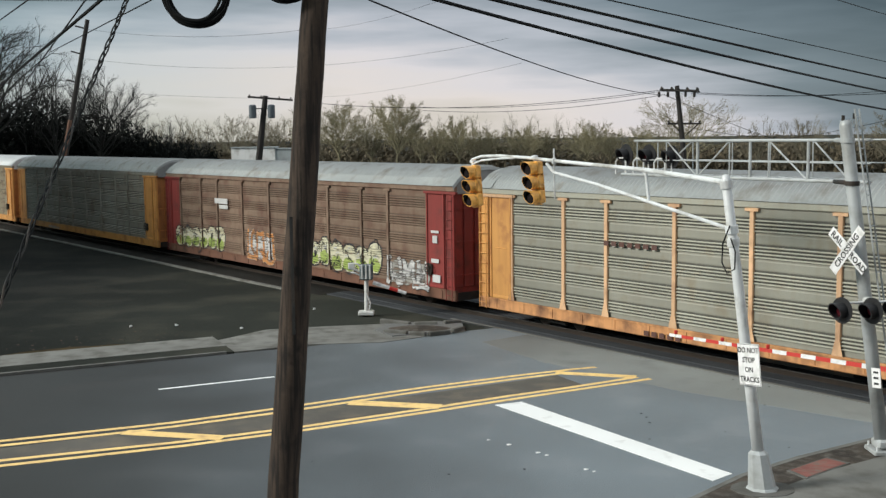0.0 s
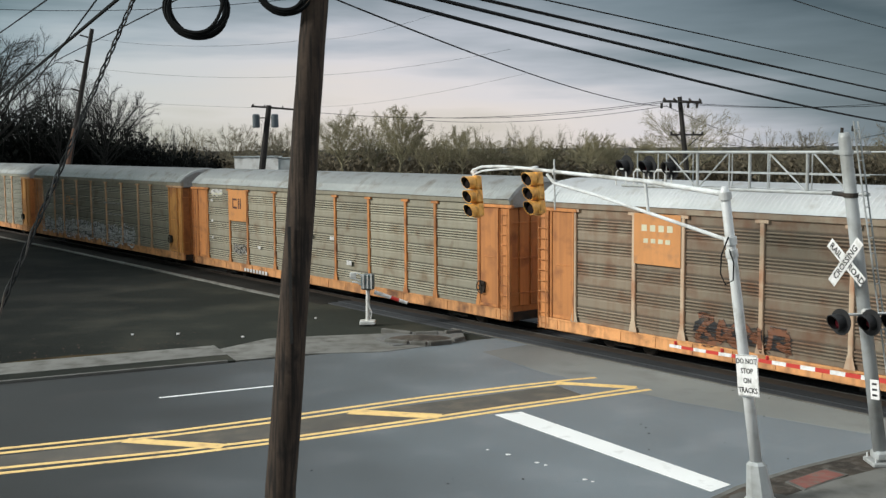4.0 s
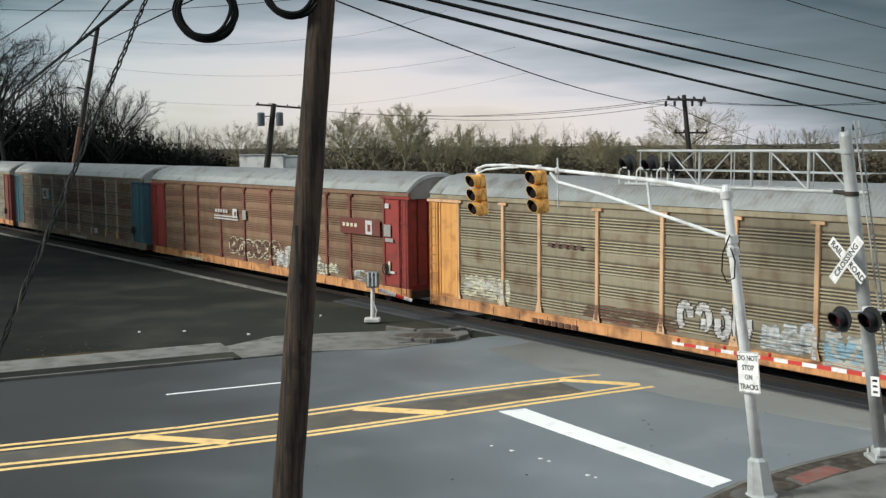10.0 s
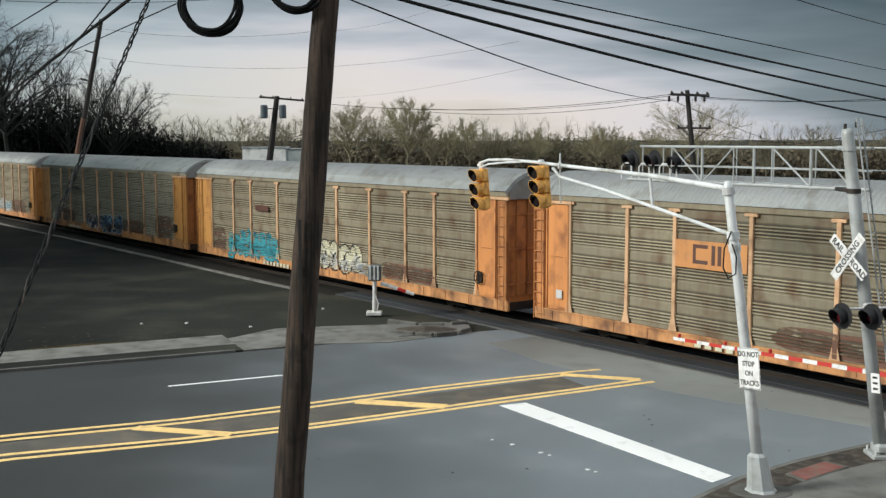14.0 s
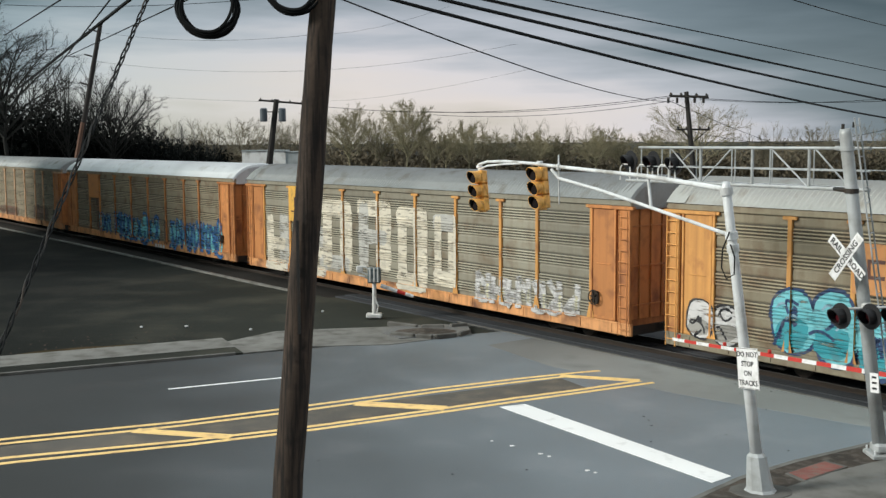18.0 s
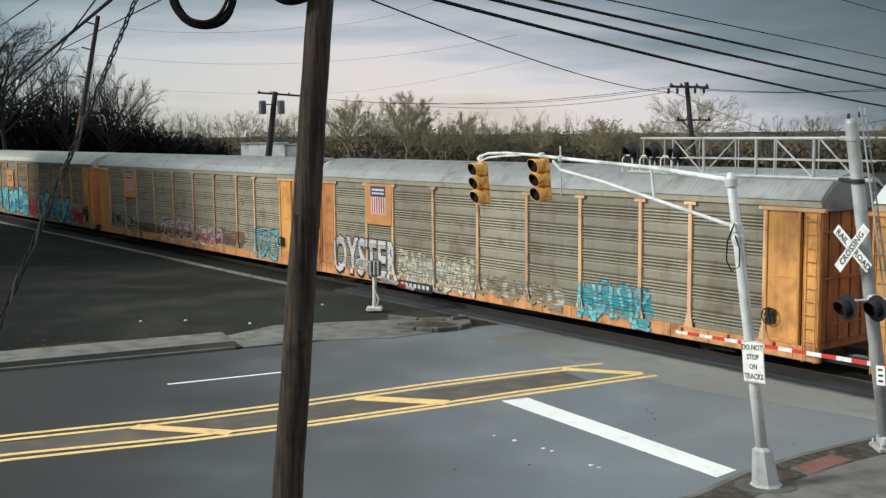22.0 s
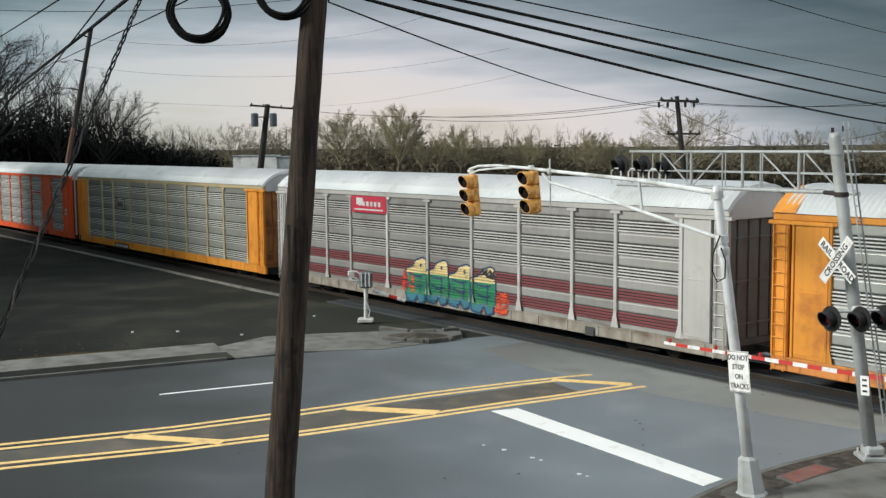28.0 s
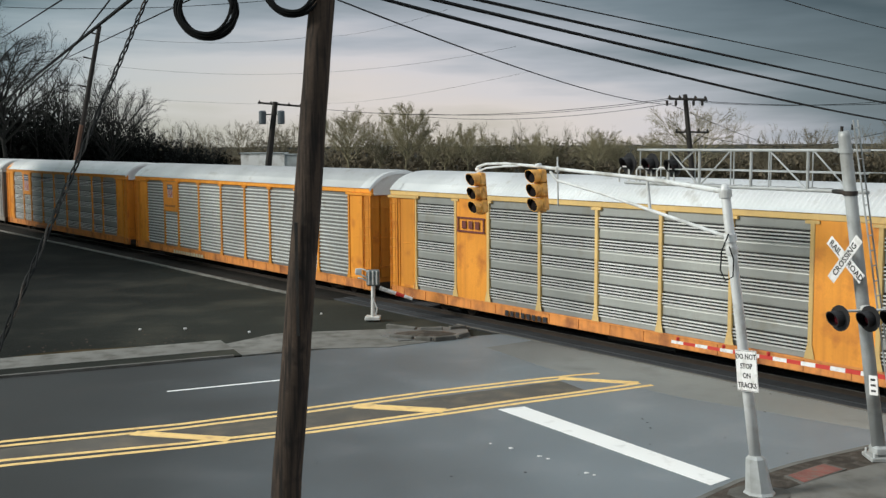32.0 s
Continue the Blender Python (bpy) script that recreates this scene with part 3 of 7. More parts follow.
def build_markings():
    def band(name, p, q, w, mt, label, z=0.006):
        d = (Vector(q) - Vector(p)).normalized()
        nn = Vector((-d.y, d.x)) * w / 2
        s = Shape()
        p, q = Vector(p), Vector(q)
        s.slab([tuple(p - nn), tuple(q - nn), tuple(q + nn), tuple(p + nn)], 0.0, z)
        return setting(name, s, mt, label, "road marking")
    Y = "worn yellow painted line on the asphalt"
    for line in (((-60, 25.4), (1.2, 25.27), (3.6, 25.08), (5, 24.96), (8, 24.94), (11.3, 25.1), (13.9, 25.28), (15.7, 25.38), (18.5, 25.53)),
                 ((-60, 25.85), (1.2, 25.7), (3.6, 25.46), (5, 25.32), (8, 25.26), (11.4, 25.43), (14, 25.64), (15.9, 25.7), (18.3, 25.9)),
                 ((-60, 27.1), (1.3, 26.96), (3.8, 26.8), (5.2, 26.76), (8, 26.86), (12.3, 27.26), (15, 27.35), (16.9, 27.36)),
                 ((-60, 27.5), (1.4, 27.37), (3.9, 27.22), (5.3, 27.14), (8, 27.28), (12.4, 27.64), (15.2, 27.72), (17.1, 27.68), (18.0, 27.6))):
        s = Shape()
        for p, q in zip(line, line[1:]):
            s.slab([road_at(p[0], p[1] - 0.09), road_at(q[0], q[1] - 0.09), road_at(q[0], q[1] + 0.09), road_at(p[0], p[1] + 0.09)], 0.0, 0.006)
        setting("yellow_line", s, YELLOW_LINE, Y, "road marking")
    s = Shape()
    for a0, a1, b0, b1, c0, c1 in ((-60, 5, 25.8, 27.0, 25.45, 26.7), (5, 9, 25.45, 26.7, 25.4, 26.8), (9, 16.4, 25.4, 26.8, 25.8, 27.2)):
        s.slab([road_at(a0, b0), road_at(a1, c0), road_at(a1, c1), road_at(a0, b1)], 0.0, 0.0025)
    setting("median_surface", s, DUSTY, "dusty brown-grey asphalt inside the painted median", "road")
    rng = random.Random(21)
    s = Shape()
    for i in range(34):
        x, y = road_at(rng.uniform(4, 24), rng.uniform(17.6, 24.6))
        r = rng.uniform(0.010, 0.032)
        s.slab([(x + r * (1 + 0.3 * rng.random()) * math.cos(k * 1.047), y + r * (1.2 + 0.5 * rng.random()) * math.sin(k * 1.047)) for k in range(6)], 0.0, 0.004)
    tagged(part("tar_spots", s, DECK), "small dark tar spots on the asphalt", "road stain", kind="stuff")
    H = "yellow diagonal hatch bar in the painted median"
    band("hatch_bar", (-7.79, 25.95), (-5.3, 25.35), 0.40, YELLOW_LINE, H, 0.009)
    band("hatch_bar", (-2.6, 28.62), (-0.2, 28.05), 0.50, YELLOW_LINE, H, 0.009)
    band("hatch_bar", (3.2, 31.95), (5.45, 31.25), 0.36, YELLOW_LINE, H, 0.009)
    band("hatch_bar", (-13.2, 23.55), (-11.0, 22.85), 0.42, YELLOW_LINE, H, 0.009)
    band("lane_dash", (-8.13, 30.41), (-5.1, 31.85), 0.13, WHITE_LINE, "white dashed lane line on the asphalt")
    band("lane_dash", (-19.1, 25.2), (-16.1, 26.65), 0.13, WHITE_LINE, "white dashed lane line on the asphalt")
    s = Shape()
    s.slab([(1.22, 28.17), (5.30, 21.74), (5.81, 22.18), (1.93, 28.47)], 0.0, 0.008)
    setting("stop_line", s, WHITE_LINE, "broad white stop line across two lanes", "road marking")


build_ground()
build_markings()

# ---- street furniture ----
FACING = pose(0, 0, 0, 0, 0, math.degrees(ROAD) - 90)      # faces traffic that comes along the road


def at(p, turn=None):
    return Matrix.Translation(p) @ (turn or Matrix())


def ring_shape(r, depth, seg=20, hood=0.0, inner=0.88):
    """A tunnel visor round the -y axis: open in front, longer on top."""
    s = Shape()
    k = len(s.v)
    for i in range(seg):
        a = 2 * math.pi * i / seg
        L = depth * (0.55 + 0.45 * max(0.0, math.sin(a) * 0.6 + 0.55)) + hood
        for rr, y in ((r, 0), (r, -L), (r * inner, -L), (r * inner, 0)):
            s.v.append((rr * math.cos(a), y, rr * math.sin(a)))
    for i in range(seg):
        j = (i + 1) % seg
        for q in range(3):
            s.f.append((i * 4 + q, j * 4 + q, j * 4 + q + 1, i * 4 + q + 1))
            s.mi.append(1 if q == 2 else 0)
    return s


def disc_shape(r, th=0.012, seg=20, dome=0.0):
    s = Shape()
    s.tube([(0, th, 0), (0, 0, 0), (0, -dome, 0)], [r, r, r * 0.6 if dome else r], seg)
    return s


def traffic_signal(place, lean, tall):
    """A yellow head of three lamps with tunnel visors."""
    h = thing("traffic_signal", "yellow three-lamp traffic signal head hanging from the mast arm, unlit", "traffic signal",
              at(place, FACING @ pose(0, 0, 0, 0, lean, 12)), "signal heads on the mast arm")
    step = tall / 3
    for i in range(3):
        z = (1 - i) * step
        s = Shape()
        s.box((0, 0.10, z), (0.36, 0.20, step - 0.012), ch=0.035)
        sec = part("lamp_section", s, SIGNAL_YELLOW, h)
        part("visor", ring_shape(0.172, 0.27, inner=0.93), [SIGNAL_YELLOW, BLACK], sec, m=pose(0, 0.0, z))
        part("lens", disc_shape(0.155, dome=0.0), LENS, sec, "unlit dark lens", m=pose(0, -0.15, z))
    s = Shape()
    s.box((0, 0.21, 0), (0.30, 0.03, tall * 0.96), ch=0.01)
    part("back_door", s, SIGNAL_YELLOW, h)
    s = Shape()
    s.tube([(0, 0.1, tall / 2), (0, 0.1, tall / 2 + 0.10)], 0.05, 10)
    s.box((0, 0.1, tall / 2 + 0.10), (0.16, 0.13, 0.09), ch=0.02)
    part("hanger", s, GALV, h, "galvanised hanger clamp")
    s = Shape()
    s.box((0, 0.1, -tall / 2 - 0.012), (0.20, 0.12, 0.024), ch=0.008)
    part("bottom_cap", s, SIGNAL_YELLOW, h)


def build_signal_mast():
    t = thing("signal_mast", "galvanised traffic signal mast with trussed arm on a grey base", "signal mast", group="")
    b, top = Vector((6.10, 21.07, 0.05)), Vector((5.28, 21.05, 6.20))
    ax = (top - b)
    s = Shape()
    s.tube([b + ax * f for f in (0.1, 0.35, 0.7, 0.985, 1.0)], [0.115, 0.108, 0.098, 0.09, 0.05], 20)
    part("mast", s, GALV, t, smooth=True)
    s = Shape()
    n = 8
    for r0, r1, z0, z1 in ((0.33, 0.29, 0.0, 0.06), (0.27, 0.19, 0.06, 0.72), (0.19, 0.13, 0.72, 0.78)):
        k = len(s.v)
        for r, z in ((r0, z0), (r1, z1)):
            for i in range(n):
                a = 2 * math.pi * (i + 0.5) / n + 0.3
                p = b + ax * (z / ax.z)
                s.v.append((p.x + r * math.cos(a), p.y + r * math.sin(a), b.z + z))
        for i in range(n):
            j = (i + 1) % n
            s.f.append((k + i, k + j, k + n + j, k + n + i))
            s.mi.append(0)
        s.f.append(tuple(k + n + i for i in range(n)))
        s.mi.append(0)
    part("base", s, CANT, t, "grey cast base cover")
    up = [(5.30, 21.20, 6.05), (4.30, 23.89, 6.21), (3.44, 25.25, 6.29), (2.60, 26.58, 6.37), (2.05, 27.44, 6.43), (1.40, 28.48, 6.47), (0.95, 29.2, 6.45), (0.72, 29.55, 6.36)]
    s = Shape()
    s.tube(up, [0.055, 0.05, 0.045, 0.042, 0.04, 0.038, 0.036, 0.034], 10)
    part("upper_arm", s, GALV, t)
    s = Shape()
    s.tube([(5.42, 21.25, 5.15), (4.36, 23.80, 5.53), (3.45, 25.24, 5.85), (2.60, 26.57, 6.09), (2.45, 26.8, 6.30)], 0.038, 10)
    part("lower_brace", s, GALV, t)
    s = Shape()
    s.tube([(4.30, 23.89, 6.21), (4.36, 23.80, 5.53)], 0.036, 8)
    part("strut", s, GALV, t)
    s = Shape()
    s.tube([(2.60, 26.58, 6.66), (2.62, 26.56, 5.45)], 0.02, 8)
    s.box((2.60, 26.58, 6.36), (0.1, 0.14, 0.16), ch=0.02)
    part("drop_tube", s, GALV, t)
    s = Shape()
    s.tube([(1.75, 27.9, 6.42), (1.4, 28.45, 6.40), (0.95, 29.15, 6.34), (0.75, 29.5, 6.24)], 0.028, 8)
    part("lower_arm_tip", s, GALV, t)
    for f, r in ((0.97, 0.125), (0.83, 0.125), (0.79, 0.12)):
        s = Shape()
        p = b + ax * f
        s.tube([p - ax * 0.012, p + ax * 0.012], r, 16)
        part("clamp", s, GALV, t)
    s = Shape()
    s.tube([(5.35, 20.93, 5.24), (5.20, 20.85, 4.9), (5.18, 20.82, 4.55), (5.28, 20.82, 4.34), (5.43, 20.84, 4.42), (5.44, 20.86, 4.75), (5.36, 20.9, 5.0)], 0.014, 6)
    part("loose_cable", s, RUBBER, t, "loose loop of black cable")
    traffic_signal((0.72, 29.55, 5.65), -7.0, 1.12)
    traffic_signal((2.17, 27.26, 5.82), -7.0, 1.06)
    # plate on the mast
    g = thing("track_sign", "white sign with black words on the signal mast", "sign", at((5.724, 20.81, 2.58), FACING @ pose(0, 0, 0, 0, -7, 0)))
    s = Shape()
    s.box((0, 0, 0), (0.62, 0.008, 0.80), ch=0.003)
    part("plate", s, SIGN_WHITE, g)
    s = Shape()
    for c, d in (((0, 0, 0.385), (0.60, 0.002, 0.008)), ((0, 0, -0.385), (0.60, 0.002, 0.008)), ((0.30, 0, 0), (0.008, 0.002, 0.78)), ((-0.30, 0, 0), (0.008, 0.002, 0.78))):
        s.box(Vector(c) + Vector((0, -0.006, 0)), d)
    part("border", s, SIGN_BLACK, g, "thin black border")
    for i, word in enumerate(("DO NOT", "STOP", "ON", "TRACKS")):
        part("word", lettering(word, 0.145, SIGN_BLACK), SIGN_BLACK, g, "black lettering " + word, m=pose(0, -0.007, 0.27 - 0.185 * i))
    s = Shape()
    s.box((0.0, 0.05, 0.2), (0.26, 0.03, 0.03))
    part("bracket", s, GALV, g)
    s = Shape()
    s.box((0.0, 0.05, -0.2), (0.26, 0.03, 0.03))
    part("bracket", s, GALV, g)


def flasher(parent, p, r=0.26, bothways=True):
    """A round black target with hood and red lens, in the parent's space."""
    fl = part("flasher", disc_shape(r, 0.015, 24), BLACK, parent, "round black flasher target", m=pose(*p))
    part("hood", ring_shape(0.17, 0.26), [BLACK, BLACK], fl, m=pose(0, -0.0, 0))
    part("lens", disc_shape(0.15, dome=0.03), LENS_RED, fl, "unlit dark red lens", m=pose(0, -0.02, 0))
    s = Shape()
    s.tube([(0, 0.02, 0), (0, 0.16, 0), (0, 0.2, 0)], [0.16, 0.14, 0.08], 14)
    part("housing", s, BLACK, fl)
    return fl


def build_cantilever():
    t = thing("crossing_cantilever", "silver railway crossing cantilever with lattice walkway, ladder and flashers", "crossing signal")
    b, top = Vector((9.40, 23.40, 0.06)), Vector((8.32, 23.20, 7.22))
    ax = top - b
    s = Shape()
    s.tube([b + ax * f for f in (0.02, 0.5, 0.985, 1.0)], [0.145, 0.138, 0.13, 0.10], 24)
    part("mast", s, CANT, t, smooth=True)
    s = Shape()
    s.box((9.42, 23.40, 0.10), (0.62, 0.62, 0.10), ch=0.02)
    s.box((9.42, 23.40, 0.26), (0.42, 0.42, 0.22), ch=0.05)
    part("base_plate", s, CANT, t)
    for i in range(4):
        s = Shape()
        s.tube([(9.42 + (0.24 if i % 2 else -0.24), 23.40 + (0.24 if i > 1 else -0.24), 0.14), (9.42 + (0.24 if i % 2 else -0.24), 23.40 + (0.24 if i > 1 else -0.24), 0.24)], 0.022, 6)
        part("bolt", s, GALV, t)
    D = Vector((-0.535, 0.845, 0))
    side = Vector((0.845, 0.535, 0))
    o = Vector((8.50, 24.2, 0))
    z0, z1, zm = 5.90, 6.80, 6.30
    L = 6.4

    def bar(name, p, q, r=0.028):
        s = Shape()
        s.tube([p, q], r, 8)
        part(name, s, CANT, t)
    for k, off in enumerate((0.0, 0.75)):
        base = o + side * off
        near = base - D * (0.9 if k == 0 else 1.15)
        far = base + D * L
        bar("top_chord", near + Vector((0, 0, z1)), far + Vector((0, 0, z1)), 0.034 if k == 0 else 0.018)
        if k == 0:
            bar("bottom_chord", near + Vector((0, 0, z0)), far + D * 0.5 + Vector((0, 0, z0)), 0.042)
        bar("middle_rail", near + Vector((0, 0, zm)), far + Vector((0, 0, zm)), 0.014)
        spots = (0.72, 1.85, 2.4, 3.05, 4.1, 5.2, 6.3) if k == 0 else (-1.15, 0.2, 1.2, 2.45, 3.65, 5.0, 6.3)
        for i, u in enumerate(spots):
            q = base + D * u
            bar("upright", q + Vector((0, 0, z0 if k == 0 or i else zm)), q + Vector((0, 0, z1)), (0.038 if i in (0, 2, 4) else 0.018) if k == 0 else 0.016)
        for u, w in ((0.72, 1.85), (4.1, 3.05), (4.1, 5.2)) if k == 0 else ((6.3, 5.0), (0.2, 1.2)):
            bar("diagonal", base + D * u + Vector((0, 0, z0)), base + D * w + Vector((0, 0, z1)), 0.02)
    # hoops that carry the lamps at the arm's end
    for u in (5.25, 6.05, 6.75):
        s = Shape()
        q = o + D * u
        s.tube([q + Vector((0, 0, z0)), q + Vector((0, 0, z0 + 0.34)), q + D * 0.10 + Vector((0, 0, z0 + 0.44)), q + D * 0.30 + Vector((0, 0, z0 + 0.44)), q + D * 0.40 + Vector((0, 0, z0 + 0.34)), q + D * 0.40 + Vector((0, 0, z0))], 0.022, 6)
        part("lamp_hoop", s, ALU, t)
    for i in range(14):
        q = o + D * (L * (i + 0.5) / 14)
        s = Shape()
        s.box((0, 0, 0), (0.72, 0.16, 0.03), Matrix.Translation(q + side * 0.375 + Vector((0, 0, z0 + 0.02))) @ pose(0, 0, 0, 0, 0, 32.3))
        part("walkway_plank", s, GALV, t)
    # clamps that hold the lattice on the mast
    for z in (5.9, 6.8):
        s = Shape()
        f = (z - b.z) / ax.z
        p = b + ax * f
        s.tube([p - Vector((0, 0, 0.05)), p + Vector((0, 0, 0.05))], 0.15, 18)
        s.tube([p, (o.x, o.y, z)], 0.05, 8)
        part("mast_clamp", s, DARK_STEEL if z < 6 else CANT, t)
    # ladder beside the mast
    lb, lt = Vector((9.66, 23.34, 0.9)), Vector((8.57, 23.22, 7.45))
    la = lt - lb
    e = Vector((0.10, 0.14, 0))
    for sg in (-1, 1):
        s = Shape()
        s.tube([lb + e * sg, lt + e * sg], 0.018, 6)
        part("ladder_rail", s, CANT, t)
    for i in range(20):
        p = lb + la * ((i + 0.5) / 20)
        s = Shape()
        s.tube([p - e, p + e], 0.012, 6)
        part("rung", s, CANT, t)
    for p in ((8.28, 23.2, 7.2), (8.52, 23.22, 7.24)):
        s = Shape()
        s.tube([p, (p[0], p[1], p[2] + 0.12)], 0.035, 8)
        part("cap", s, DARK_STEEL, t)
    # flashers over the road
    for p in ((4.91, 30.05, 6.42), (5.39, 29.29, 6.41), (5.85, 28.57, 6.38)):
        fl = flasher(t, (0, 0, 0), 0.30)
        fl.matrix_basis = at(p, FACING)
        s = Shape()
        s.tube([(p[0], p[1], p[2]), (p[0], p[1], z0)], 0.025, 8)
        part("flasher_post", s, ALU, t)
    # flashers on the mast
    for p in ((8.20, 22.78, 3.28), (8.84, 22.80, 3.26), (9.42, 23.0, 3.26)):
        fl = flasher(t, (0, 0, 0), 0.28)
        fl.matrix_basis = at(p, FACING)
    s = Shape()
    s.tube([(8.20, 22.95, 3.40), (9.42, 23.15, 3.40)], 0.03, 8)
    s.box((8.85, 23.05, 3.44), (0.2, 0.16, 0.14), ch=0.03)
    part("flasher_arm", s, ALU, t)
    # crossbuck
    x = thing("crossbuck_sign", "white X-shaped crossing sign with black words on the cantilever mast", "sign", at((8.33, 22.90, 4.52), FACING @ pose(0, 0, 0, 0, -6, 0)))
    for nm, ang, y, words in (("blade", 45, 0.0, (("RAIL", -0.36), ("ROAD", 0.36))), ("blade", -45, -0.016, (("CROSSING", 0.0),))):
        s = Shape()
        s.box((0, 0, 0), (1.22, 0.012, 0.23), ch=0.004)
        bl = part(nm, s, SIGN_WHITE, x, m=pose(0, y, 0, 0, ang, 0))
        for w, dx in words:
            part("word", lettering(w, 0.19, SIGN_BLACK), SIGN_BLACK, bl, "black lettering " + w, m=pose(dx, -0.009, -0.005))
    s = Shape()
    s.box((0.02, 0.06, 0), (0.14, 0.1, 0.2), ch=0.02)
    part("bracket", s, GALV, x)
    s = thing("number_plate_sign", "small white plate with dark bars on the cantilever mast", "sign", at((9.02, 22.93, 1.80), FACING @ pose(0, 0, 0, 0, -6, 0)))
    q = Shape()
    q.box((0, 0, 0), (0.24, 0.008, 0.42), ch=0.003)
    part("plate", q, SIGN_WHITE, s)
    for i in range(3):
        q = Shape()
        q.box((0.0, -0.007, 0.12 - 0.12 * i), (0.13, 0.003, 0.045))
        part("bar", q, SIGN_BLACK, s, "plain dark bar")


def build_gates():
    g = thing("crossing_gate", "lowered crossing gate arm with red and white bands", "crossing gate")
    a, b = Vector((10.9, 25.53, 1.30)), Vector((6.27, 30.60, 1.35))
    d = (b - a)
    turn = d.to_track_quat('X', 'Z').to_matrix().to_4x4()
    n = 17
    for i in range(n):
        s = Shape()
        L = d.length / n
        s.box((L / 2, 0, 0), (L, 0.035, 0.115 - 0.002 * i))
        part("red_band" if i % 2 else "white_band", s, GATE_RED if i % 2 else SIGN_WHITE, g, m=Matrix.Translation(a + d * (i / n)) @ turn)
    for f in (0.55, 0.75, 0.97):
        s = Shape()
        p = a + d * f
        s.box((p.x, p.y, p.z + 0.10), (0.09, 0.07, 0.11), ch=0.015)
        part("gate_lamp", s, GATE_RED, g, "small unlit red gate lamp")
    s = Shape()
    s.tube([(10.95, 25.47, 0.0), (10.95, 25.47, 1.7)], 0.09, 14)
    s.box((10.95, 25.47, 0.05), (0.4, 0.4, 0.1), ch=0.02)
    part("gate_post", s, ALU, g)
    s = Shape()
    s.box((11.05, 25.4, 1.25), (0.35, 0.35, 0.55), ch=0.03)
    part("gate_motor", s, ALU, g)
    g = thing("gate_mechanism", "grey crossing gate mechanism on a post with striped arm end", "crossing gate")
    s = Shape()
    s.tube([(-3.14, 42.9, 0.0), (-3.1, 42.9, 2.0)], 0.085, 14)
    part("post", s, ALU, g)
    s = Shape()
    s.box((-3.14, 42.9, 0.08), (0.62, 0.5, 0.16), ch=0.03)
    part("foot", s, ALU, g)
    s = Shape()
    s.box((-3.1, 42.72, 1.72), (0.52, 0.36, 0.62), ch=0.05)
    part("motor_box", s, mat("weathered_grey_box", (0.075, 0.105, 0.115), 0.6, 0.2, var=0.25, scale=4, streak=0.5, dirt=(0.35, 0.35, 0.34), bump=0.1), g)
    for dx in (-0.16, 0.0, 0.15):
        s = Shape()
        s.box((-3.1 + dx, 42.52, 1.74), (0.055, 0.03, 0.56), ch=0.008)
        part("box_strap", s, ALU, g)
    for z, dx in ((2.04, -0.35), (1.84, -0.5), (1.68, -0.42)):
        s = Shape()
        s.tube([(-3.1, 42.8, z - 0.25), (-3.1 + dx, 42.75, z), (-3.1 + dx - 0.2, 42.75, z + 0.03)], 0.035, 8)
        part("counterweight_arm", s, ALU, g)
    s = Shape()
    s.box((-3.68, 42.75, 1.98), (0.26, 0.10, 0.22), ch=0.03)
    part("counterweight", s, ALU, g)
    n = 4
    p0, p1 = Vector((-2.85, 42.75, 1.30)), Vector((-1.55, 42.75, 0.86))
    for i in range(n):
        s = Shape()
        a, b = p0 + (p1 - p0) * (i / n), p0 + (p1 - p0) * ((i + 1) / n)
        s.tube([a, b], [0.09 - 0.005 * i, 0.09 - 0.005 * (i + 1)], 6)
        part("red_band" if i == 2 else "white_band", s, GATE_RED if i == 2 else SIGN_WHITE, g)
    s = Shape()
    s.tube([(-3.1, 42.6, 0.9), (-2.95, 42.6, 0.5), (-3.0, 42.65, 0.25)], 0.03, 6)
    part("conduit", s, GALV, g)


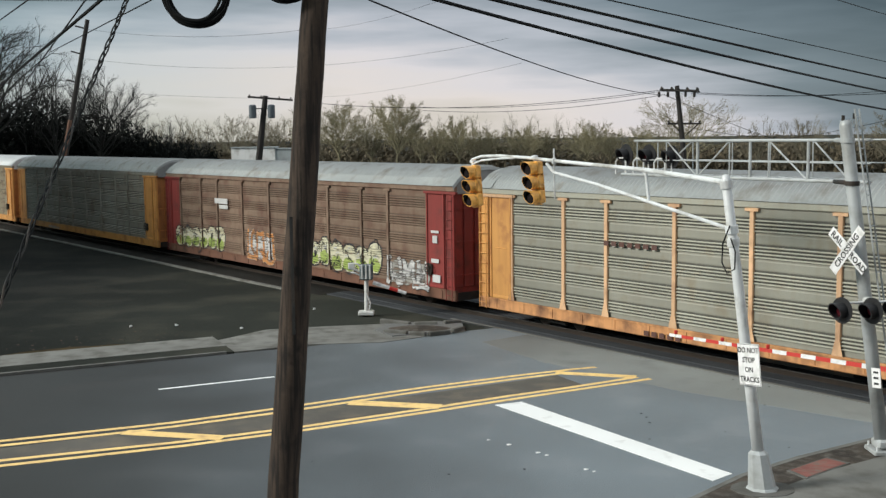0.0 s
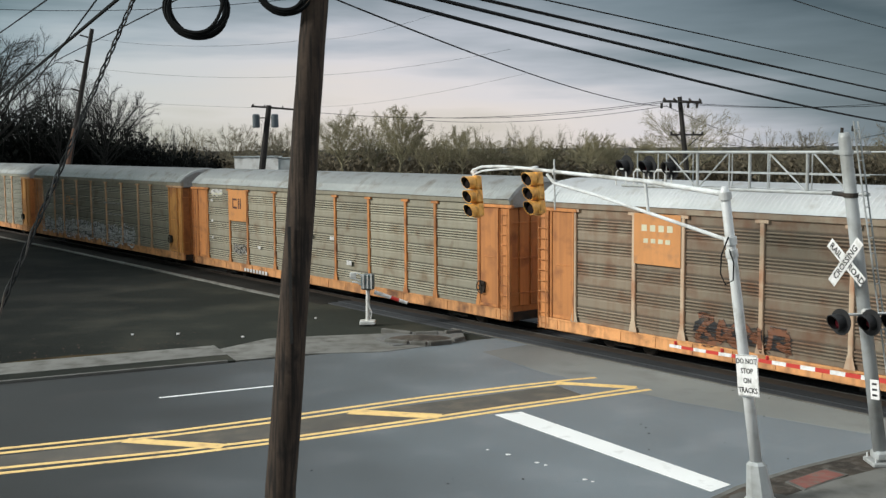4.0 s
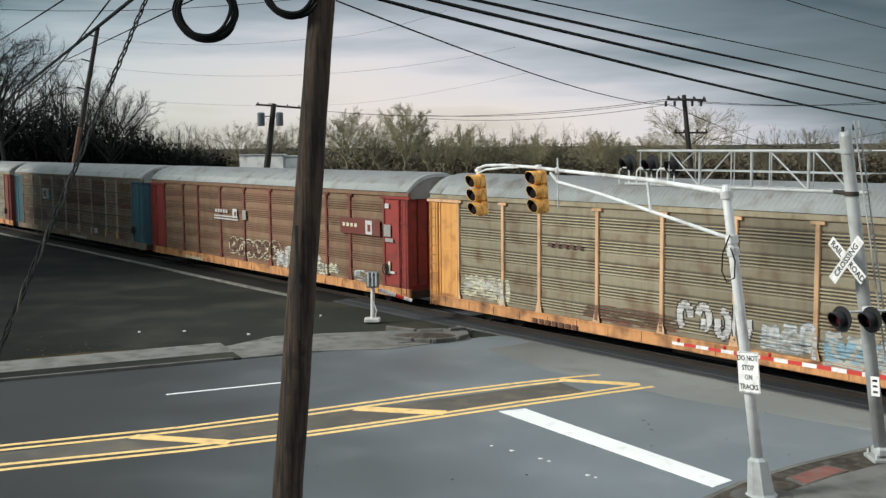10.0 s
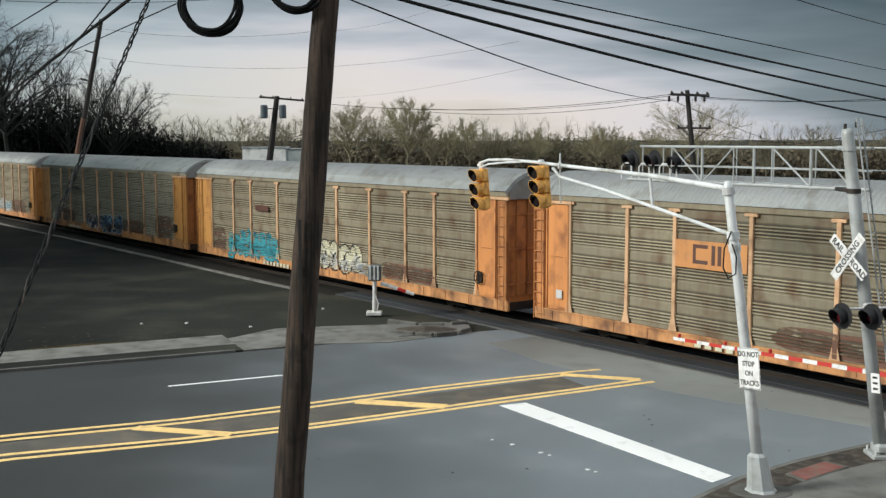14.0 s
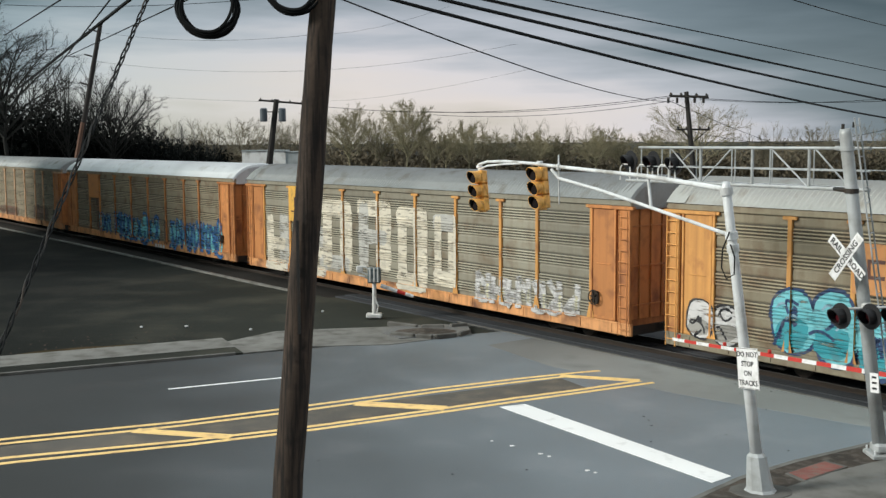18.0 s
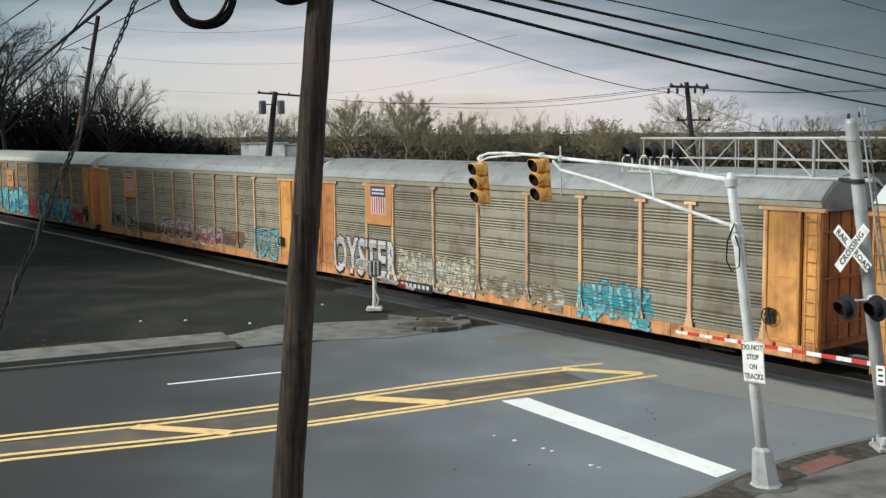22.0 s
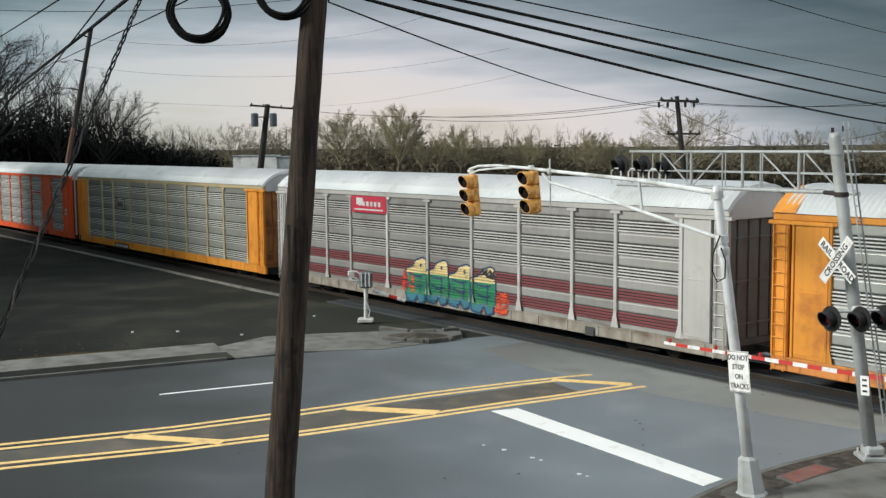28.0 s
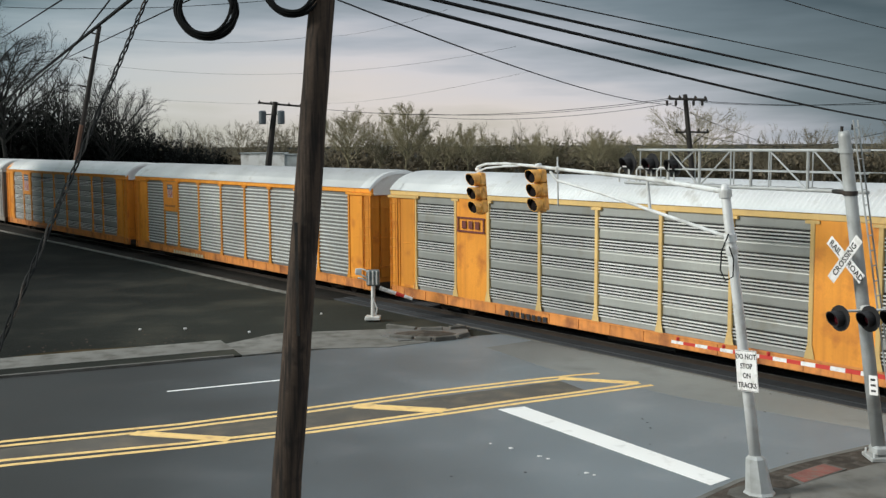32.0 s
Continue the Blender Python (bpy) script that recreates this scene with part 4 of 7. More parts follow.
# ---- poles and wires ----
def build_poles():
    p = thing("utility_pole", "weathered brown wooden utility pole beside the near kerb", "utility pole")
    s = Shape()
    b, top = Vector((-2.10, 11.5, 0.0)), Vector((-1.20, 11.5, 9.95))
    n = 26
    s.tube([b + (top - b) * (i / n) + Vector((0.012 * noise.noise((i * 0.7, 0, 1)), 0.012 * noise.noise((i * 0.7, 5, 1)), 0)) for i in range(n + 1)],
           [0.182 - 0.058 * i / n + 0.004 * noise.noise((i * 0.9, 2, 7)) for i in range(n + 1)], 20)
    part("pole_shaft", s, WOOD, p, smooth=True)
    for z in (8.7, 9.3):
        f = z / 9.95
        c = b + (top - b) * f
        s = Shape()
        s.tube([c - Vector((0, 0, 0.03)), c + Vector((0, 0, 0.03))], 0.15, 16)
        part("pole_band", s, GALV, p)
    s = Shape()
    s.box((-1.62, 11.33, 5.6), (0.03, 0.02, 1.2))
    part("ground_strip", s, DARK_STEEL, p)
    for c, ry, n in (((-2.51, 11.4, 8.40), 0.27, 6), ((-1.62, 11.4, 8.59), 0.24, 5)):
        t = thing("cable_coil", "black coil of spare cable hung on the pole line", "cable coil")
        for i in range(n):
            s = Shape()
            r = ry + 0.012 * ((i * 2) % n) - 0.012
            pts = [(c[0] + (r * 1.03) * math.cos(a) + 0.012 * math.sin(3 * a + i), c[1] + 0.028 * (i - n / 2) + 0.01 * math.sin(2 * a + i), c[2] + r * 0.97 * math.sin(a))
                   for a in [2 * math.pi * j / 40 for j in range(41)]]
            s.tube(pts, 0.017, 6, cap=False)
            part("cable_turn", s, RUBBER, t)
    t = thing("guy_wire", "twisted steel guy strand with wrapped cable", "guy wire")
    a, e = Vector((-3.04, 11.3, 8.63)), Vector((-3.38, 8.0, 5.52))
    for k in range(3):
        s = Shape()
        pts = []
        for i in range(341):
            f = i / 340
            p_ = a + (e - a) * f * 2.77
            ang = f * 133 + k * 2.094
            pts.append(p_ + Vector((0.018 * math.cos(ang), 0.018 * math.sin(ang), 0)))
        s.tube(pts, 0.008, 5)
        part("strand", s, RUBBER if k else DARK_STEEL, t)

    def far_pole(name, label, b, top, r, mt):
        t = thing(name, label, "utility pole")
        s = Shape()
        s.tube([b, Vector(b).lerp(Vector(top), 0.5), top], [r * 1.2, r * 1.05, r * 0.85], 10)
        part("pole_shaft", s, mt, t)
        return t

    def arm(t, p, q, mt, r=0.07):
        s = Shape()
        s.tube([p, q], r, 6)
        part("crossarm", s, mt, t)
        for f in (0.04, 0.3, 0.7, 0.96):
            c = Vector(p).lerp(Vector(q), f)
            s = Shape()
            s.tube([c + Vector((0, 0, 0.05)), c + Vector((0, 0, 0.16)), c + Vector((0, 0, 0.3))], [0.05, 0.11, 0.05], 6)
            part("insulator", s, DARK_STEEL, t)
    t = far_pole("transformer_pole", "dark wooden pole with crossarm and grey transformer beyond the tracks", (-22.4, 130, 0), (-20.8, 130, 12.0), 0.36, WOOD_DARK)
    arm(t, (-22.9, 130, 11.9), (-17.6, 130, 11.45), WOOD_DARK, 0.12)
    for dx in (-1.25, 0.95):
        c = Vector((-21.05 + dx, 129.6, 10.15))
        s = Shape()
        s.tube([c + Vector((0, 0, -0.8)), c + Vector((0, 0, -0.72)), c + Vector((0, 0, 0.68)), c + Vector((0, 0, 0.8))], [0.34, 0.44, 0.44, 0.3], 14)
        part("transformer", s, mat("transformer_grey", (0.10, 0.12, 0.14), 0.5, 0.2, var=0.2, scale=2, bump=0.05), t)
        s = Shape()
        s.box((-21.05 + dx / 2, 129.8, 10.5), (abs(dx), 0.12, 0.12))
        part("bracket", s, DARK_STEEL, t)
    t = far_pole("double_arm_pole", "dark wooden power pole with two crossarms beyond the tracks", (22.6, 100, 0), (21.38, 100, 11.3), 0.24, WOOD_DARK)
    arm(t, (19.84, 100, 10.95), (23.35, 100, 10.83), WOOD_DARK, 0.09)
    arm(t, (19.84, 99.6, 10.85), (23.35, 99.6, 10.73), WOOD_DARK, 0.07)
    arm(t, (20.55, 100, 7.88), (23.6, 100, 7.86), WOOD_DARK, 0.09)
    for q in ((21.0, 22.0), (23.3, 22.15)):
        s = Shape()
        s.tube([(q[0], 99.8, 7.8), (q[1], 99.8, 6.8)], 0.05, 6)
        part("arm_brace", s, WOOD_DARK, t)
    for i in range(5):
        s = Shape()
        x = 19.7 + 0.8 * i
        s.box((x, 99.7, 10.5), (0.22, 0.2, 0.5), ch=0.05)
        part("fuse_cutout", s, DARK_STEEL, t)
    t = far_pole("leaning_pole", "thin leaning wooden pole with step bolts in front of the woods", (-34.6, 97, 0), (-30.9, 97, 17.5), 0.22, WOOD_DARK)
    s = Shape()
    s.tube([(-33.45, 96.75, 5.5), (-32.75, 96.75, 8.8)], [0.2, 0.18], 8)
    part("bare_patch", s, WOOD_ORANGE, t, "bare orange wood where bark is gone")
    for f in (0.955, 0.83, 0.69):
        c = Vector((-34.6, 97, 0)).lerp(Vector((-30.9, 97, 17.5)), f)
        s = Shape()
        s.tube([c, c + Vector((-0.9, -0.1, 0.25))], 0.07, 5)
        part("step_arm", s, WOOD_DARK, t)


WIRES = [
    ((-0.84, 11.6, 8.56), (12.67, 30.0, 7.43), 0.12, 0.022),
    ((-0.36, 11.6, 8.56), (12.65, 30.0, 7.88), 0.05, 0.022),
    ((0.11, 11.6, 8.55), (12.64, 30.0, 8.23), 0.02, 0.02),
    ((0.68, 11.6, 8.55), (12.63, 30.0, 8.67), 0, 0.009),
    ((4.07, 14.0, 8.84), (10.07, 24.0, 9.29), 0.03, 0.007),
    ((-1.18, 11.5, 8.51), (8.03, 40.0, 8.37), 0.25, 0.01),
    ((8.03, 40.0, 8.37), (21.45, 70.0, 6.45), 0.1, 0.012),
    ((-13.86, 120.0, 10.77), (19.85, 100.0, 10.92), 1, 0.025),
    ((-2.7, 120.0, 10.19), (20.06, 100.0, 10.82), 0.6, 0.022),
    ((-2.09, 120.0, 9.82), (20.27, 100.0, 10.51), 0.7, 0.022),
    ((22.64, 100.0, 10.7), (37.95, 90.0, 10.1), 0.3, 0.025),
    ((22.65, 100.0, 10.59), (37.94, 90.0, 10.38), 0.4, 0.022),
    ((15.73, 110.0, 7.29), (35.9, 85.0, 8.14), 1.6, 0.02),
    ((21.8, 100.0, 7.72), (31.41, 100.0, 6.52), 0.3, 0.02),
    ((-10.79, 26.0, 7.94), (-3.33, 12.0, 8.69), 0, 0.022),
    ((-8.95, 22.0, 9.17), (-4.08, 12.0, 8.67), 0, 0.01),
    ((-8.45, 22.0, 7.89), (-3.62, 12.0, 8.67), 0, 0.01),
    ((-8.78, 25.0, 8.97), (-2.78, 12.0, 8.6), 0, 0.009),
    ((-31.2, 97.0, 16.7), (-11.21, 90.0, 15.71), 0.6, 0.011),
    ((-31.8, 97.0, 14.2), (5.73, 95.0, 15.28), 1.6, 0.0099),
    ((-13.85, 120.0, 11.39), (4.39, 60.0, 10.89), 0.4, 0.0066),
    ((-11.21, 90.0, 15.71), (-0.07, 60.0, 14.27), 0.4, 0.0066),
    ((-32.2, 97.0, 11.4), (-22.72, 130.0, 11.74), 0.1, 0.011),
    ((-12.17, 30.0, 10.77), (-4.02, 30.0, 10.98), 0.15, 0.008),
]


POLE_HEAD = Vector((-1.23, 11.5, 9.6))


def build_wires():
    for p, q, sag, r in WIRES:
        s = Shape()
        n = 24
        pts = []
        for i in range(n + 1):
            f = i / n
            pts.append(Vector(p).lerp(Vector(q), f) - Vector((0, 0, sag * 4 * f * (1 - f))))
        # spans that end near the pole are tied to its head
        if p[1] < 15 and p[0] > -1.3:
            pts.insert(0, POLE_HEAD)
        if q[1] < 13 or (q[1] == 30.0 and q[0] < 0):
            pts.append(POLE_HEAD)
        s.tube(pts, r, 5)
        lab = "thick black overhead cable" if r >= 0.02 and q[1] < 60 else "thin dark overhead wire"
        tagged(part("overhead_wire", s, RUBBER), lab, "overhead wire", "overhead wires")


# ---- woods ----
def limb(s, p, d, length, r, rng, lift, seg, least, n=3, bend=0.10):
    """One tapering branch that bends upwards; gives its points and ways."""
    pts, ways = [p], [d]
    for i in range(n):
        d = (d + Vector((rng.uniform(-bend, bend), rng.uniform(-bend, bend), lift + rng.uniform(-bend, bend) * 0.6))).normalized()
        p = p + d * (length / n)
        pts.append(p)
        ways.append(d)
    s.tube(pts, [max(least, r * (1 - 0.8 * i / n)) for i in range(n + 1)], seg, cap=False)
    return pts, ways


def off_branch(pts, ways, f, rng, spread):
    """A start and a way for a side branch: it leaves at a narrow angle and leans outwards."""
    j = min(len(pts) - 2, int(f * (len(pts) - 1)))
    o = pts[j].lerp(pts[j + 1], f * (len(pts) - 1) - j)
    way = ways[j + 1]
    side = Vector((rng.gauss(0, 1), rng.gauss(0, 1), rng.gauss(0, 0.7)))
    side = (side - way * side.dot(way)).normalized()
    return o, (way * (1 - spread) + side * spread).normalized()


def bare_tree(name, x, y, h, wide, seed, mt, limbs=15, low=0.28, twigs=4, label="bare winter tree with fine twigs beyond the tracks", droop=0.0):
    """A leafless tree: a trunk that forks into limbs which fan out to a round crown, each with side branches and sprays of fine twigs."""
    rng = random.Random(seed)
    t = thing(name, label, "tree", pose(x, y, 0), "bare trees")
    least = 0.000072 * y
    s = Shape()
    lead = [Vector((0, 0, -0.1))]
    for i in range(7):
        lead.append(lead[-1] + Vector((rng.uniform(-0.012, 0.012) * h, rng.uniform(-0.012, 0.012) * h, h * 0.086)))
    s.tube(lead, [max(least, 0.017 * h * (1 - 0.88 * i / 7)) for i in range(8)], 7)
    part("trunk", s, mt, t)
    c = Shape()
    for i in range(limbs):
        # each limb leaves the trunk low and reaches for its own place on a round crown
        u = (i + rng.random()) / limbs
        k = (low + 0.40 * u) * 6.9
        o = lead[int(k)].lerp(lead[int(k) + 1], k - int(k))
        a = i * 2.4 + rng.uniform(-0.4, 0.4)
        e_ = -0.55 + 2.0 * u * rng.uniform(0.8, 1.08)
        goal = Vector((wide * math.cos(e_) * math.cos(a), wide * math.cos(e_) * math.sin(a), h * (0.74 + 0.22 * math.sin(e_)))) * rng.uniform(0.86, 1.03)
        d = (goal - o).normalized()
        d = Vector((d.x, d.y, d.z + 0.12)).normalized()
        span = (goal - o).length
        pts, ways = limb(c, o, d, span * 0.90, 0.0066 * h * (1.1 - 0.4 * u), rng, -0.03 - droop, 4, least, 4, 0.09)
        reach = max(0.34 * span, wide * 0.5)
        m1 = 7 + twigs // 2
        for j in range(m1):
            q, e = off_branch(pts, ways, 0.22 + 0.78 * (j + rng.random()) / m1, rng, 0.42)
            p2, w2 = limb(c, q, e, reach * rng.uniform(0.45, 0.8) * (1.05 - 0.45 * j / m1), 0.0022 * h, rng, 0.04 - droop, 3, least, 3, 0.07)
            for m in range(twigs + 1):
                q2, e2 = off_branch(p2, w2, 0.15 + 0.85 * (m + rng.random()) / (twigs + 1), rng, 0.40)
                p3, w3 = limb(c, q2, e2, reach * rng.uniform(0.2, 0.36), 0.001 * h, rng, 0.03 - droop, 3, least * 0.8, 2, 0.08)
                for v in range(4 if mt is BARK_SHADED else 8):
                    q3, e3 = off_branch(p3, w3, rng.uniform(0.1, 1.0), rng, 0.48)
                    side = e3.cross(Vector((rng.uniform(-0.3, 0.3), 1, 0))).normalized() * least * 0.9
                    c.face([q3 - side, q3 + side, q3 + e3 * reach * rng.uniform(0.10, 0.24)])
    part("crown", c, mt, t)


def woods(name, label, x0, x1, y0, y1, hfun, mt, mt2, count, seed, brush=90):
    """A belt of winter wood: many slim bare trees over a dense undergrowth."""
    rng = random.Random(seed)
    s = Shape()
    for i in range(count):
        x = rng.uniform(x0, x1)
        y = rng.uniform(y0, y1)
        h = hfun(x) * rng.uniform(0.85, 1.16)
        p = Vector((x, y, 0))
        least = 0.000085 * y
        pts, ways = limb(s, p, Vector((rng.uniform(-0.08, 0.08), rng.uniform(-0.08, 0.08), 1)), h, 0.010 * h, rng, 0.1, 4, least)
        for j in range(11):
            q, e = off_branch(pts, ways, rng.uniform(0.35, 1.0), rng, 0.4)
            p2, w2 = limb(s, q, e, h * rng.uniform(0.10, 0.24), 0.003 * h, rng, 0.1, 3, least)
            for m in range(5):
                q2, e2 = off_branch(p2, w2, rng.random(), rng, 0.42)
                s.tube([q2, q2 + e2 * h * rng.uniform(0.05, 0.11)], [least * 0.85, least * 0.5], 3, cap=False)
    ob = tagged(part(name, s, mt), label, "woods", kind="stuff")
    # brush: thousands of crossed twig clumps, thick low down and thin at the top
    b = Shape()
    for i in range(count * brush):
        x = rng.uniform(x0, x1)
        y = rng.uniform(y0, y1)
        top = hfun(x) * (0.84 + 0.20 * noise.noise((x * 0.12, y * 0.1, seed)) + 0.16 * noise.noise((x * 0.5, y * 0.4, seed)))
        u = rng.random() ** 0.8
        z = top * u
        w = rng.uniform(0.28, 0.6) * (1.0 - 0.72 * u * u)
        p = Vector((x, y, z))
        q, r = (Vector((rng.gauss(0, 1), rng.gauss(0, 1), rng.gauss(0, 1.4))).normalized() * w for _ in range(2))
        b.face([p - q, p + q, p + r * 1.6])
    tagged(part(name + "_brush", b, mt2), label.replace("belt", "undergrowth"), "woods", kind="stuff")
    return ob


def build_backdrop():
    h = thing("white_building", "low white flat-roofed building with a grey end beyond the tracks", "building")
    s = Shape()
    s.box((-24.2, 141.5, 2.9), (5.6, 3, 5.8))
    part("white_wall", s, HOUSE_WHITE, h)
    s = Shape()
    s.box((-19.3, 141.6, 2.8), (4.2, 3, 5.6))
    part("grey_wall", s, HOUSE_GREY, h)
    s = Shape()
    s.box((-24.2, 141.5, 5.86), (5.8, 3.2, 0.12))
    s.box((-19.3, 141.6, 5.66), (4.4, 3.2, 0.12))
    part("roof", s, HOUSE_GREY, h)
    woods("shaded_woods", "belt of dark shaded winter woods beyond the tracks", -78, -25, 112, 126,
          lambda x: 13.4 if x < -42 else 13.4 - 0.70 * (x + 42) if x < -38.7 else max(6.8, 11.1 - 0.36 * (x + 38.7)), BARK_SHADED, WOODS_SHADED, 150, 5, 330)
    woods("winter_woods", "belt of brown winter woods behind the railway", -50, 110, 172, 190,
          lambda x: 8.4 - 1.2 * min(1.0, max(0.0, (x - 12) / 14)) + 0.9 * noise.noise((x * 0.06, 0, 2)), BARK, WOODS, 260, 9, 150)
    # belt outside the view, added to keep sun off the train's left end
    woods("trackside_woods", "belt of unseen woods added to shade the lot and train", -54, -36.8, 54, 82.3,
          lambda x: 21.0, BARK_SHADED, WOODS_SHADED, 110, 15, 260)
    for i, (x, y, hh, wide, mt, limbs, twigs) in enumerate((
            (-44.2, 108, 21.5, 6.8, BARK_SHADED, 18, 4), (-48.5, 110, 23.5, 5.6, BARK_SHADED, 15, 4), (-39.4, 112, 13.6, 3.0, BARK_SHADED, 9, 2), (-50.0, 112, 22.0, 4.8, BARK_SHADED, 11, 2), (-34.6, 112, 14.8, 4.8, BARK_SHADED, 20, 4), (-32.0, 118, 9.4, 2.4, BARK_SHADED, 9, 4), (-30.0, 126, 8.4, 2.2, BARK_SHADED, 8, 4),
            (-28.4, 150, 11.0, 3.4, BARK, 10, 3), (-23.4, 150, 10.8, 2.8, BARK, 9, 3), (-18.8, 150, 12.0, 2.6, BARK_MID, 13, 4),
            (-14.8, 158, 12.8, 3.8, BARK_MID, 18, 5), (-6.2, 156, 13.3, 3.9, BARK_MID, 20, 6), (-10.8, 160, 10.8, 2.3, BARK_MID, 13, 4), (-3.4, 164, 9.6, 2.2, BARK_MID, 12, 4),
            (2.4, 166, 10.4, 3.3, BARK_MID, 17, 5), (-0.8, 168, 9.0, 2.2, BARK_MID, 12, 4), (6.8, 168, 8.5, 2.7, BARK_MID, 14, 4), (12.4, 168, 8.5, 3.4, BARK_MID, 16, 5), (16.2, 170, 8.2, 2.4, BARK_MID, 12, 4), (21.5, 164, 8.9, 3.5, BARK_MID, 17, 5), (25.6, 166, 8.8, 2.7, BARK_MID, 14, 4), (30.5, 166, 8.0, 2.6, BARK_MID, 12, 4),
            (24.9, 112, 11.6, 5.0, BARK_MID, 14, 3), (21.6, 118, 8.6, 2.0, BARK_MID, 10, 4),
            (43.8, 132, 8.9, 1.9, BARK, 12, 4), (38.5, 134, 7.8, 1.7, BARK, 10, 4), (48.6, 118, 10.0, 2.6, BARK, 12, 4))):
        bare_tree("bare_tree", x, y, hh, wide * 1.12, 40 + i, mt, int(limbs * 1.15), 0.56, twigs + 1, droop=0.05 if hh > 19 else 0.0)


build_signal_mast()
build_cantilever()
build_gates()
build_poles()
build_wires()
build_backdrop()

# ---- train ----
PITCH, BODY, HALF_W = 28.5, 27.0, 1.60
SILL0, SILL1, TOP0, TOP1, CROWN = 0.60, 1.02, 4.86, 5.06, 5.78
RIB, BELT = 0.100, (TOP0 - SILL1 - 0.1) / 5       # pitch of the louvres and of their belts
MESHES = {}


def shared(key, make):
    if key not in MESHES:
        MESHES[key] = make()
    return MESHES[key]


def rib_profile(even=False):
    """How a side sheet runs from sill to top: five belts of four pressed louvres, plain plate between.
    Rows: how far it stands out, its height, and the slot of the face below (plate, louvre, open slot)."""
    prof = [(0.0, SILL1, 0)]
    if even:
        # newer sheets: one run of louvres from sill to top
        n = 22
        for r in range(n):
            z = SILL1 + 0.10 + (TOP0 - SILL1 - 0.16) * r / n
            prof += [(0.0, z, 0), (0.045, z + 0.012, 2), (0.055, z + 0.055, 1), (0.006, z + 0.085, 1)]
        return prof + [(0.0, TOP0, 0)]
    for g in range(5):
        z = SILL1 + 0.16 + g * BELT
        for r in range(4):
            prof += [(0.0, z, 0 if r == 0 else 2), (0.050, z + 0.010, 2), (0.055, z + 0.032, 1), (0.004, z + 0.050, 1)]
            z += RIB
        prof += [(0.0, z + 0.01, 2), (0.010, z + 0.04, 0), (0.010, z + 0.26, 0), (0.0, z + 0.29, 0)]
    prof.append((0.0, TOP0, 0))
    return prof


def panel_mesh(w, even):
    """One side panel between two posts, in the x-z plane, facing +y. Slots: plate, louvre, open slot under a louvre."""
    prof = rib_profile(even)
    s = Shape()
    for y, zz, _ in prof:
        s.v += [(-w / 2, y, zz), (w / 2, y, zz)]
    for i in range(len(prof) - 1):
        s.f.append((2 * i + 1, 2 * i, 2 * i + 2, 2 * i + 3))
        s.mi.append(prof[i + 1][2])
    return s.mesh("side_panel", [ASPHALT, ASPHALT, ASPHALT])


def band_mesh(w):
    """Paint on one louvre of a panel: a skin that follows its lip."""
    s = Shape()
    prof = ((0.030, 0.004), (0.053, 0.010), (0.058, 0.032), (0.010, 0.049), (0.008, 0.068))
    for (y0, z0), (y1, z1) in zip(prof, prof[1:]):
        s.face([(w / 2, y0, z0), (-w / 2, y0, z0), (-w / 2, y1, z1), (w / 2, y1, z1)])
    return s.mesh("painted_band", ASPHALT)


def post_mesh(w):
    s = Shape()
    s.box((0, 0.04, (SILL1 + TOP0) / 2), (w, 0.10, TOP0 - SILL1), ch=0.015)
    s.box((0, 0.06, TOP0 - 0.05), (w * 3.0, 0.09, 0.09))
    s.face([(-w * 1.15, 0.093, SILL1), (w * 1.15, 0.093, SILL1), (w / 2, 0.093, SILL1 + 0.4), (-w / 2, 0.093, SILL1 + 0.4)])
    return s.mesh("side_post", ASPHALT)


def sill_mesh():
    s = Shape()
    s.box((0, -0.02, (SILL0 + SILL1) / 2), (BODY, 0.12, SILL1 - SILL0), ch=0.02)
    s.box((0, 0.02, SILL1 - 0.03), (BODY, 0.10, 0.06))
    for i in range(18):
        s.box((-BODY / 2 + 0.9 + i * (BODY - 1.8) / 17, 0.045, SILL0 + 0.2), (0.12, 0.03, 0.3))
    return s.mesh("side_sill", ASPHALT)


def rail_mesh():
    s = Shape()
    s.box((0, 0.0, (TOP0 + TOP1) / 2), (BODY, 0.16, TOP1 - TOP0), ch=0.02)
    return s.mesh("top_rail", ASPHALT)


def roof_mesh():
    s = Shape()
    n, m = 300, 12
    for i in range(n + 1):
        x = -BODY / 2 + 0.25 + (BODY - 0.5) * i / n
        up = 0.075 if i % 2 else 0.0
        for j in range(m + 1):
            y = -1.0 + 2.0 * j / m
            z = TOP1 + (CROWN - TOP1) * (1 - abs(y) ** 2.7)
            s.v.append((x, y * 1.66, z + up * (1 - abs(y) ** 5)))
    for i in range(n):
        for j in range(m):
            a = i * (m + 1) + j
            s.f.append((a, a + m + 1, a + m + 2, a + 1))
            s.mi.append(0)
    for i in (0, n):
        ring = [i * (m + 1) + j for j in range(m + 1)]
        s.f.append(tuple(ring if i else ring[::-1]))
        s.mi.append(0)
    return s.mesh("roof", ASPHALT)


def roof_cap_mesh():
    """The smooth lip over one end of the roof (+x end)."""
    s = Shape()
    m = 12
    for x, up in ((BODY / 2 - 0.75, 0.035), (BODY / 2 - 0.02, 0.035), (BODY / 2 + 0.02, -0.1)):
        for j in range(m + 1):
            y = -1.0 + 2.0 * j / m
            s.v.append((x, y * 1.68, TOP1 - 0.02 + (CROWN - TOP1) * (1 - abs(y) ** 2.7) + up))
    for i in range(2):
        for j in range(m):
            a = i * (m + 1) + j
            s.f.append((a, a + m + 1, a + m + 2, a + 1))
            s.mi.append(0)
    return s.mesh("roof_cap", ASPHALT)


